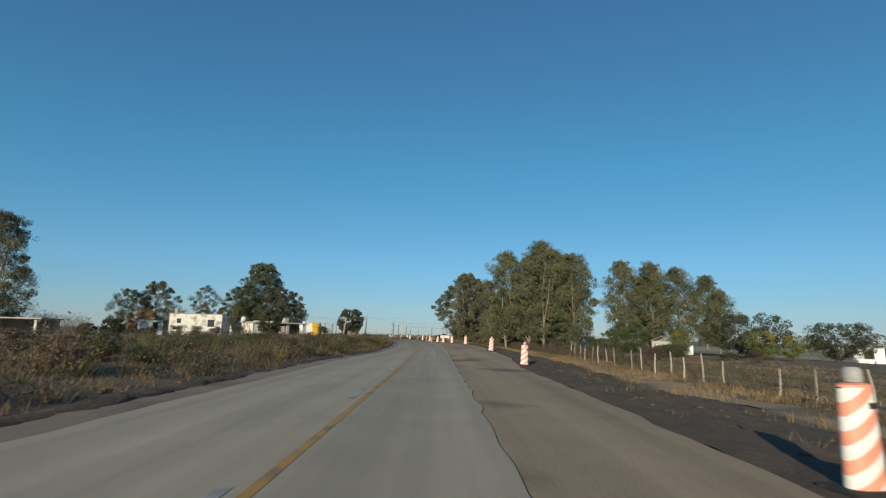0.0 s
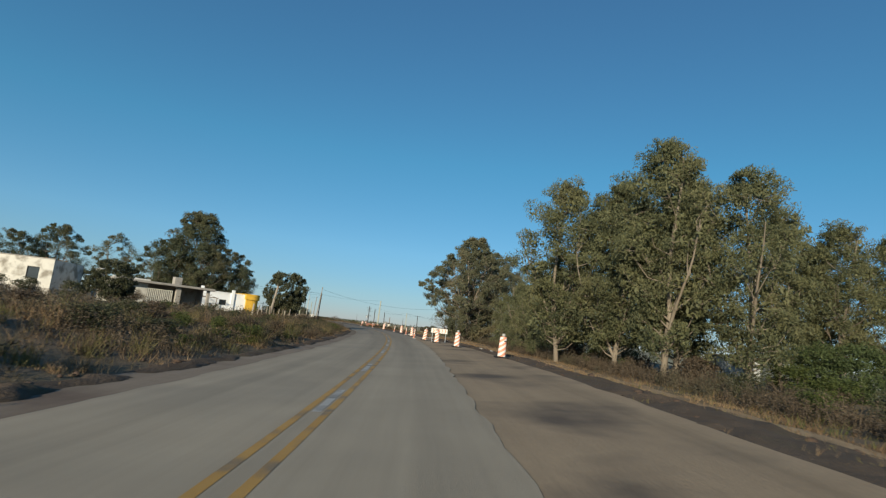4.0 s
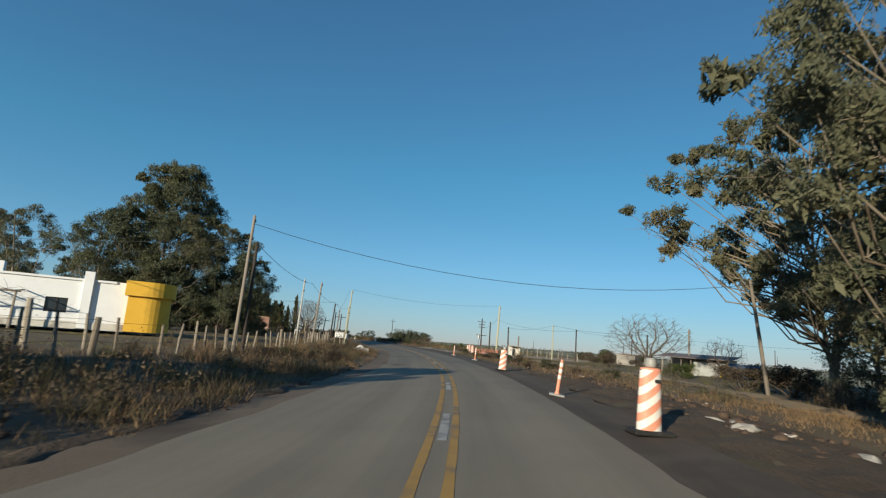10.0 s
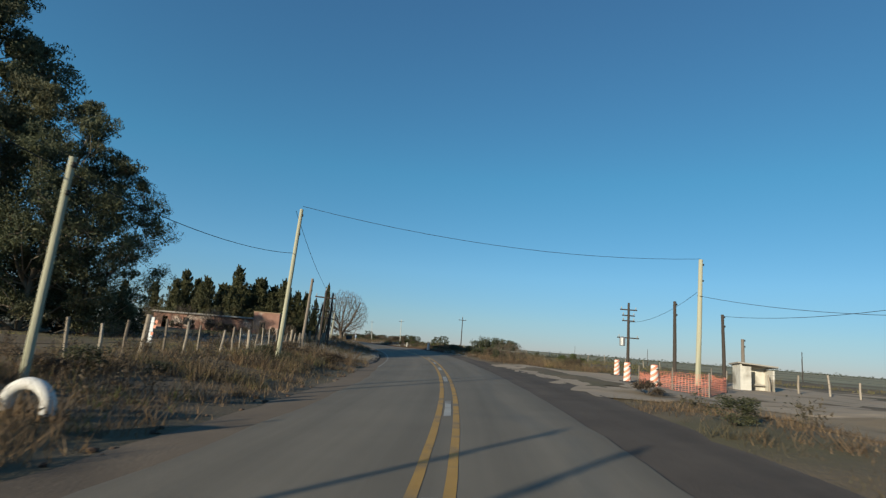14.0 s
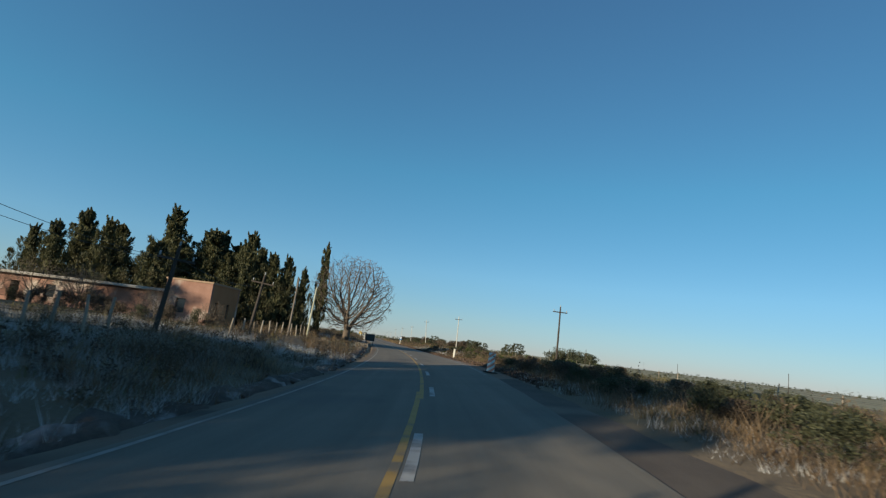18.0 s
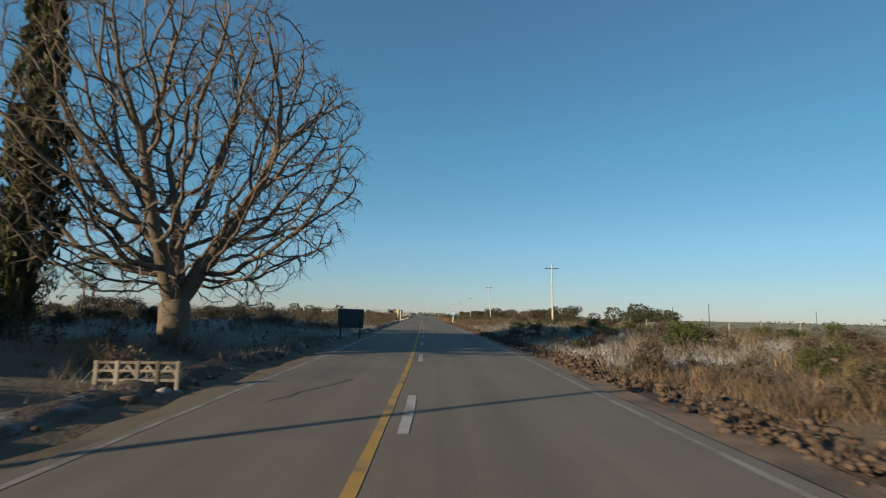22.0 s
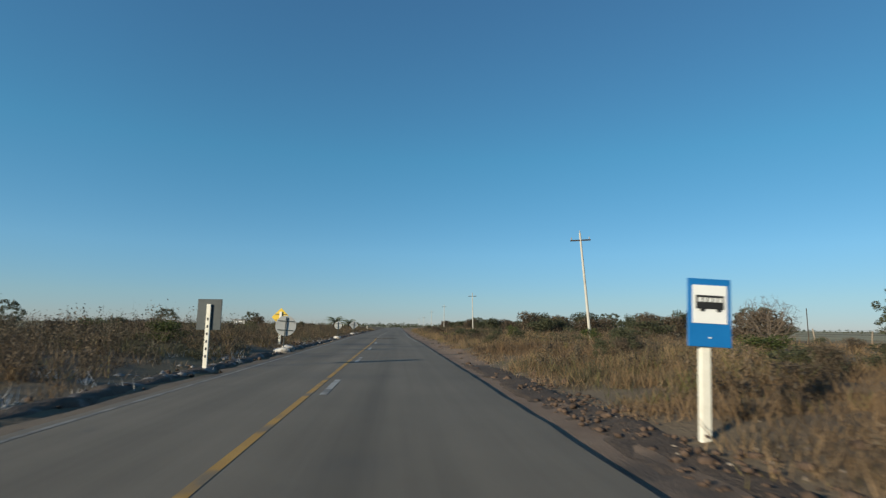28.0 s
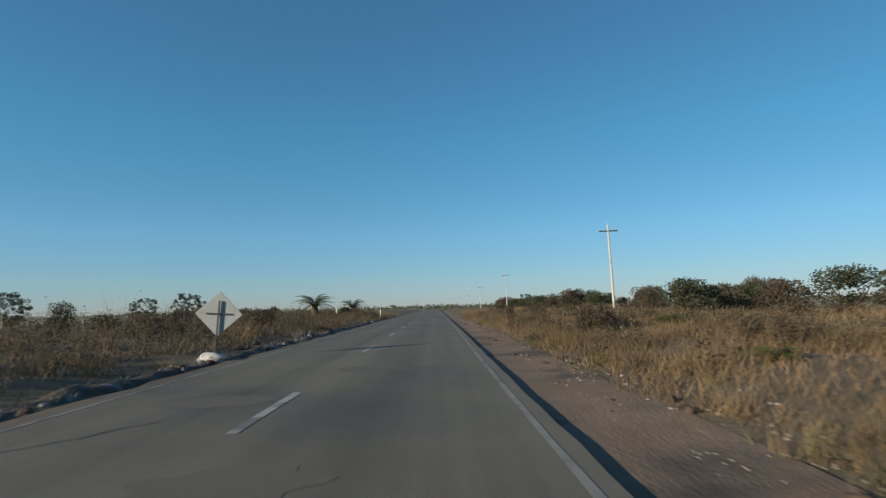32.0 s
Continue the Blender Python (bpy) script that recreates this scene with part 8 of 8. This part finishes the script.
blotch(408.95, 0.70, 0.86, 0.80, SOIL, "dark broken rim of a pothole in the asphalt", 0.005, 1)
blotch(409.0, 0.46, 0.50, 0.62, POTHOLE, "brown sandy fill in the pothole", 0.008, 2)
crumbs = []
for i in range(70):
    a, q = RNG.uniform(0, 6.28), RNG.uniform(0.75, 1.25)
    s, l = 409.0 + math.sin(a) * 0.8 * q, 0.72 + math.cos(a) * 0.98 * q
    crumbs.append((*[float(c) for c in road_at(s, l)], tilt_z(s, l) + 0.005))
rubble("asphalt_crumbs", np.array(crumbs), 0.015, 0.05, TAR_STONE, "dark crumbs of asphalt round the pothole")
for s, l, w, d, k in ((423.0, -1.0, 0.9, 0.5, 4), (427.0, 0.9, 0.8, 0.6, 5), (419, 0.6, 0.7, 0.5, 6), (378, -1.6, 0.8, 0.5, 7)):
    blotch(s, l, w, d, ASPHALT_FRESH, "darker repair patch on the asphalt", 0.003, k)
STAIN = surf("dull_road_stain", (0.062, 0.054, 0.044), (0.125, 0.106, 0.083), 1.2, 0.85, 0.35, 50)
for i, (s, l, w, d) in enumerate(((150.5, -2.35, 0.30, 0.10), (150.1, -2.3, 0.42, 0.14), (149.7, -2.15, 0.55, 0.16), (149.3, -2.45, 0.40, 0.10), (149.0, -2.55, 0.36, 0.07), (148.5, -2.3, 0.34, 0.06), (152.4, -1.5, 0.14, 0.08))):
    blotch(s, l, w, d, STAIN, "dull dark stain smeared on the asphalt", 0.003 + 0.0004 * i, 20 + i)
crack = Shape()
for s0, l0, s1, l1 in ((420, -2.3, 421.6, -1.2), (423, -2.2, 424, -0.9), (95, 0.05, 100, -0.1), (276.5, -2.0, 279.5, -1.1), (429, -1.6, 430, -0.5), (340, -2.4, 342, -2.0), (374, -2.5, 376, -1.9)):
    k = 12
    prev = None
    for i in range(k + 1):
        u = i / k
        s, l = s0 + (s1 - s0) * u, l0 + (l1 - l0) * u + 0.12 * hum(s0 + u * 6, l0, 1.0, 2)
        x, y = road_at(s, l)
        dx, dy = road_at(s, l + 0.025)
        row = [(float(x), float(y), tilt_z(s, l) + 0.007), (float(dx), float(dy), tilt_z(s, l) + 0.007)]
        crack.v += row
        if i:
            b = len(crack.v)
            crack.f.append((b - 4, b - 3, b - 1, b - 2))
tagged(new("tar_cracks", crack.mesh("tar_cracks", TAR)), "thin dark cracks in the asphalt", "road crack", kind="structure")

# broken kerb lumps and litter beside the works
for x, y, t, w in ((0.6, 108.6, 20, 0.5), (0.1, 109.8, 60, 0.4), (5.0, 31.5, 10, 0.14), (5.5, 33.5, 80, 0.16), (3.9, 86.0, 30, 0.3), (4.3, 83.0, 70, 0.35), (-1.75, 116.6, 40, 0.7), (-2.15, 118.2, 10, 0.5), (-1.9, 128.9, 30, 0.42), (-1.2, 126.5, 80, 0.34), (-2.2, 130.0, 10, 0.3), (-1.6, 130.6, 60, 0.24), (-2.0, 124.2, 20, 0.22), (-0.4, 125.2, 0, 0.26)):
    bm = bmesh.new()
    bmesh.ops.create_icosphere(bm, subdivisions=2, radius=1)
    for v in bm.verts:
        v.co = Vector((v.co.x * w * 0.7, v.co.y * w * 0.4, v.co.z * w * 0.25)) * (1 + 0.35 * hum(v.co.x * 3 + t, v.co.y * 3, 1.5, v.co.z))
    me = bpy.data.meshes.new("rubble_lump")
    bm.to_mesh(me)
    bm.free()
    me.materials.append(CEMENT)
    solo("rubble_lump", me, None, pose(x, y, gz(x, y) + w * 0.1, 0, 0, t), "broken lump of concrete beside the works", "rubble", "rubble lumps")

SCRAP = surf("pale_torn_scrap", (0.27, 0.235, 0.20), (0.48, 0.43, 0.38), 4, 0.8, 0.4, 24, (0.25, 0.21, 0.17), 2, 0.6)
for i in range(15):
    s, l = RNG.uniform(100, 150), RNG.uniform(4.4, 8.6)
    x, y = (float(c) for c in road_at(s, l))
    sh, n, w = Shape(), 7, RNG.uniform(0.06, 0.19)
    rim = [(w * RNG.uniform(0.5, 1.3) * math.cos(6.283 * k / n), w * RNG.uniform(0.35, 0.9) * math.sin(6.283 * k / n), RNG.uniform(0.0, 0.06)) for k in range(n)]
    sh.v = [(a, b, c) for a, b, c in rim] + [(a * 0.9, b * 0.9, c + 0.025) for a, b, c in rim]
    sh.f = [tuple(range(n - 1, -1, -1)), tuple(range(n, 2 * n))] + [(k, (k + 1) % n, n + (k + 1) % n, n + k) for k in range(n)]
    solo("plaster_scrap", sh, SCRAP, pose(x, y, gz(x, y) + 0.06, 0, 0, RNG.uniform(0, 360)), "flat pale scrap of broken plaster on turned soil", "rubble", "plaster scraps")

# ---- bushes and distance ----
BUSH = {"green": LEAF_GREEN, "brown": BRUSH, "dark": LEAF_DARK, "far": LEAF_FAR}
BR = np.random.default_rng(5)


def bush(x, y, w, h, tone, label, seed=0, group="roadside bushes"):
    kind = "weed_clump" if group in ("verge bushes", "left side thickets") else "thicket" if "thicket" in group else "bush"
    plant(kind, ("bush", tone, seed % 3), lambda: bush_meshes(90 + seed % 3, 2.0, 1.5, BUSH[tone], 120, 20, 0.085, 0.034), x, y, label, kind.replace("_", " "), group, turn=float(BR.uniform(0, 360)), size=w / 2.0, tall=(h / 1.5) / (w / 2.0))


# green bank and low shrubs on the right after the side road
for i in range(46):
    s, l = BR.uniform(226, 345), BR.uniform(7.5, 24)
    x, y = road_at(s, l)
    tone = ("green", "brown", "green", "dark")[i % 4]
    bush(float(x), float(y), BR.uniform(0.9, 2.0), BR.uniform(0.5, 1.1), tone, "low %s shrub in roadside grass" % ("dry brown" if tone == "brown" else "green"), i)
# up to s 256 the shrubs' leaf tones are darkened for the shade there
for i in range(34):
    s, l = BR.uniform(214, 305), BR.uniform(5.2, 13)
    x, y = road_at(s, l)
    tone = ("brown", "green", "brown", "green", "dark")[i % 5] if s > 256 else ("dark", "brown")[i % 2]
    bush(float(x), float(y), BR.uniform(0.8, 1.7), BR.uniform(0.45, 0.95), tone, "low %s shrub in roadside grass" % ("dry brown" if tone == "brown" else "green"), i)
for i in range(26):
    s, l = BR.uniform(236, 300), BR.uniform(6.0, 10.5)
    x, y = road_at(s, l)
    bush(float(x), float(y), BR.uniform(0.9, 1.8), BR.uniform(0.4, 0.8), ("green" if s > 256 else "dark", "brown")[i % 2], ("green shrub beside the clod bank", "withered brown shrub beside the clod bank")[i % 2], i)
# dark leaf tones again put the verge's shade into the colour
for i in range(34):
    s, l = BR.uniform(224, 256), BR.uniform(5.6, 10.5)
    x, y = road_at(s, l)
    bush(float(x), float(y), BR.uniform(0.9, 1.9), BR.uniform(0.5, 1.0), ("dark", "brown", "dark")[i % 3], "shrub beside the pavement in tones darkened for the shade", i)
for i in range(30):
    s, l = BR.uniform(345, 560), BR.uniform(20, 30)
    x, y = road_at(s, l)
    bush(float(x), float(y), BR.uniform(2.6, 4.6), BR.uniform(1.6, 2.9), ("brown", "brown", "dark")[i % 3], "tall brown thicket beyond the dry grass", i, "right side thickets")
for i in range(44):
    s = BR.uniform(345, 520)
    big = i % 3 == 0
    l = BR.uniform(17, 40) if big else BR.uniform(8, 30)
    x, y = road_at(s, l)
    tone = ("brown", "dark", "brown", "brown")[i % 4]
    bush(float(x), float(y), BR.uniform(1.8, 3.4) if big else BR.uniform(0.7, 1.5), BR.uniform(1.1, 2.1) if big else BR.uniform(0.45, 0.8), tone, "%s thicket beyond the dry grass" % ("dry brown" if tone == "brown" else "dark green"), i, "right side thickets")
for i in range(60):
    s, l = 400 + i * 3.4 + BR.uniform(-2, 2), 27 + 5 * math.sin(i * 0.7) + BR.uniform(-4, 4)
    x, y = road_at(s, l)
    bush(float(x), float(y), BR.uniform(3.4, 5.2), BR.uniform(1.7, 3.0), ("dark", "brown", "dark")[i % 3], "tall dark thicket in a belt beyond the dry grass", i, "thicket belt")
for i in range(40):
    s, l = BR.uniform(360, 450), BR.uniform(6.8, 15)
    x, y = road_at(s, l)
    bush(float(x), float(y), BR.uniform(0.6, 1.3), BR.uniform(0.35, 0.75), ("brown", "brown", "dark")[i % 3], "small withered shrub in dry grass", i, "right side thickets")
for i in range(40):
    s, l = BR.uniform(285, 520), -BR.uniform(14, 46)
    x, y = road_at(s, l)
    tone = ("brown", "dark", "brown")[i % 3]
    bush(float(x), float(y), BR.uniform(1.4, 3.0), BR.uniform(1.0, 1.9), tone, "dark scrubby bush on rough ground", i, "left side thickets")
for i in range(60):
    s, l = BR.uniform(282, 500), -BR.uniform(7.5, 26)
    x, y = road_at(s, l)
    bush(float(x), float(y), BR.uniform(1.2, 2.6), BR.uniform(0.6, 1.35), ("brown", "brown", "brown", "dark", "green")[i % 5], "low brown scrub bush on rough ground", i, "left side thickets")
for i in range(150):
    s = BR.uniform(8, 128)
    l = -BR.uniform(6.0, 15) if i % 3 or s < 62 else -BR.uniform(8, 26)
    x, y = road_at(s, l)
    if (x + 32) ** 2 + (y - 114) ** 2 < 60:
        continue
    bush(float(x), float(y), BR.uniform(0.8, 2.0), BR.uniform(0.4, 0.95), ("brown", "dark", "brown", "green", "dark")[i % 5], "rank weedy bush on the verge", i, "verge bushes")
for i in range(24):
    s, l = BR.uniform(142, 200), -BR.uniform(5.6, 9.2)
    x, y = road_at(s, l)
    bush(float(x), float(y), BR.uniform(0.7, 1.5), BR.uniform(0.3, 0.7), ("brown", "dark", "brown")[i % 3], "low brown shrub along the fence", i)
for i in range(26):
    s, l = BR.uniform(144, 187), BR.uniform(5.2, 9.6)
    x, y = road_at(s, l)
    if abs(l - track_centre(s)) > 2.6:
        bush(float(x), float(y), BR.uniform(0.6, 1.4), BR.uniform(0.25, 0.6), ("brown", "brown", "dark")[i % 3], "low brown shrub in cropped dry grass", i)
for x, y, w, h in ((2.0, 198.2, 3.2, 1.9), (-0.5, 200.5, 2.4, 1.4), (4.5, 199.0, 2.8, 1.6), (7.5, 206.5, 3.0, 1.7), (13.0, 200.0, 3.4, 2.2)):
    bush(x, y, w, h, "brown" if w < 3 else "dark", "dark thorny bush beside the field huts", int(w * 10), "shed bushes")
for i in range(16):
    s, l = BR.uniform(150, 205), BR.uniform(18, 34)
    x, y = road_at(s, l)
    bush(float(x), float(y), BR.uniform(1.2, 2.6), BR.uniform(0.8, 1.6), ("brown", "dark", "green")[i % 3], "scrubby bush beside the sheds", i, "shed bushes")
for i in range(14):
    x, y = -70.5 - BR.uniform(0, 24), 236 + BR.uniform(0, 7)
    bush(x, y, BR.uniform(1.2, 2.4), BR.uniform(0.9, 1.8), ("brown", "dark", "brown")[i % 3], "dark brambly bush before the pink house", i, "pink house bushes")
for i in range(20):
    s, l = BR.uniform(60, 140), BR.uniform(17, 20)
    x, y = road_at(s, l)
    bush(float(x), float(y), BR.uniform(1.2, 2.4), BR.uniform(0.8, 1.5), ("brown", "dark", "green")[i % 3], "scrub at the foot of the eucalyptus", i, "grove scrub")
for x, y, w, h in ((-60, 183.5, 6, 4.2), (-56.5, 187, 5.5, 3.8), (-64.5, 181, 6, 4.5), (-52.5, 191, 4.5, 3.0), (-49.5, 193.5, 3.6, 2.2), (-68.5, 178, 5, 3.6)):
    bush(x, y, w, h, "dark", "dark thicket under the great eucalyptus", int(w), "eucalyptus undergrowth")
for x, y, w, h in ((16.8, 80.5, 3.2, 2.2), (16.0, 86.5, 2.8, 1.9), (15.2, 93.5, 3.0, 2.2), (18.5, 82.5, 3.4, 2.6), (23.5, 81.5, 3.6, 2.6), (14.4, 99.5, 2.8, 2.0), (9.2, 141.5, 3.6, 2.2), (6.0, 147.5, 3.2, 2.0), (11.0, 146.0, 4.5, 3.0), (5.2, 152.0, 2.8, 1.6)):
    bush(x, y, w, h * 0.8, "brown" if int(w * 10) % 3 else "green", "tangled sapling scrub under the eucalyptus", int(x), "eucalyptus undergrowth")
for x, y in ((-50, 103.5), (-46.5, 104.5), (-42.5, 104), (-38.5, 105.5), (-54, 102.5), (-33, 106), (-57, 104)):
    bush(x, y, 3.0, 1.9, "brown" if int(x) % 2 else "dark", "dark overgrown bush before the old house", int(-x), "old house bushes")
for i in range(22):
    s, l = BR.uniform(48, 82), BR.uniform(20, 33)
    x, y = road_at(s, l)
    bush(float(x), float(y), BR.uniform(1.6, 3.0), BR.uniform(0.8, 1.6), ("dark", "brown", "green", "dark")[i % 4], "overgrown bush behind the yard fence", i, "yard bushes")
for i in range(34):
    s, l = BR.uniform(348, 470), BR.uniform(7.4, 15)
    x, y = road_at(s, l)
    bush(float(x), float(y), BR.uniform(1.0, 2.4), BR.uniform(0.5, 1.1), ("dark", "green", "dark", "brown")[i % 4], "dark green shrub standing in dry grass", i, "dry grass shrubs")
# single trees in the distance
for x, y, h, w, n in ((-375, 832, 12.5, 1.0, 0), (-96, 372, 3.6, 0.9, 1), (-104, 361, 3.4, 1.0, 2), (-118, 396, 3.2, 1.2, 3), (-112, 388, 3.4, 1.1, 4), (-128, 410, 3.0, 1.1, 5), (-135, 422, 3.6, 1.2, 6), (-141, 436, 3.4, 1.2, 7),
                      (-120, 430, 3.8, 1.1, 8), (-152, 448, 3.4, 1.2, 9), (-228, 398, 4.6, 1.0, 10), (-226, 420, 4.0, 1.0, 11), (-250, 425, 4.6, 1.0, 12), (-86, 352, 3.8, 1.2, 13), (-165, 330, 3.0, 1.2, 14), (-185, 352, 3.4, 1.2, 15)):
    plant("far_tree", ("fart", n % 3), lambda n=n: round_tree_meshes(120 + n % 3, 7.0, 4.2, LEAF_FAR if n % 3 == 0 else LEAF_DARK, low=0.04, per=80, clumps=130), x, y, "rounded dark tree standing in open land", "tree", "distant trees", turn=n * 50, size=h / 7.0)


def wood_strip(x0, y0, x1, y1, h, width, n, label, per=70, leaf=LEAF_FAR):
    """A far line of trees or scrub: many low clumps from the ground up, taller here and there."""
    rng = np.random.default_rng(int(abs(x0) + abs(y0)))
    n *= 2
    u = rng.uniform(0, 1, n)
    c = np.stack([x0 + (x1 - x0) * u + rng.normal(0, width, n), y0 + (y1 - y0) * u + rng.normal(0, width, n), np.zeros(n)], 1)
    tall = h * (0.50 + 0.42 * np.abs(np.sin(u * 31 + np.sin(u * 77)))) * rng.uniform(0.7, 1.05, n)
    c[:, 2] = -1.2 + tall * rng.uniform(0.0, 0.75, n)
    v, f = leaf_cloud(rng, c, tall * 0.30, per, h * 0.075, h * 0.04, 0.1)
    tagged(new("far_woods", array_mesh("far_woods", v, f, leaf)), label, "woods", kind="stuff")


wood_strip(-248, 930, -196, 938, 21, 5, 90, "far dark clump of tall trees in the pasture", 90)
wood_strip(-700, 1000, -520, 1180, 9, 12, 160, "low far line of trees on the horizon")
wood_strip(-460, 900, -330, 1010, 6, 10, 120, "low far line of trees on the horizon")
wood_strip(-900, 700, -520, 1000, 8, 14, 220, "low far line of trees on the horizon")
wood_strip(-140, 1300, 500, 1100, 8, 14, 260, "low far line of trees on the horizon")
wood_strip(-330, 480, -240, 640, 4.2, 6, 130, "low scrub line in the middle distance")
wood_strip(-260, 560, -150, 520, 3.4, 8, 110, "low scrub line in the middle distance", 70, LEAF_DARK)
wood_strip(-420, 420, -250, 330, 4.5, 8, 150, "low scrub line in the middle distance")
wood_strip(-260, 300, -180, 250, 4.5, 8, 110, "low scrub line in the middle distance")
wood_strip(-150, 150, -120, 60, 6.5, 8, 110, "line of farm trees in the middle distance")
wood_strip(-110, 60, -80, 110, 4.0, 6, 70, "line of farm trees in the middle distance")
wood_strip(120, 330, 420, 260, 7, 10, 160, "low far line of trees on the horizon")
wood_strip(80, 120, 190, 60, 6, 8, 140, "line of farm trees in the middle distance", 70, LEAF_DARK)
wood_strip(-80, 420, -20, 470, 3.0, 8, 60, "low scrub line in the middle distance")
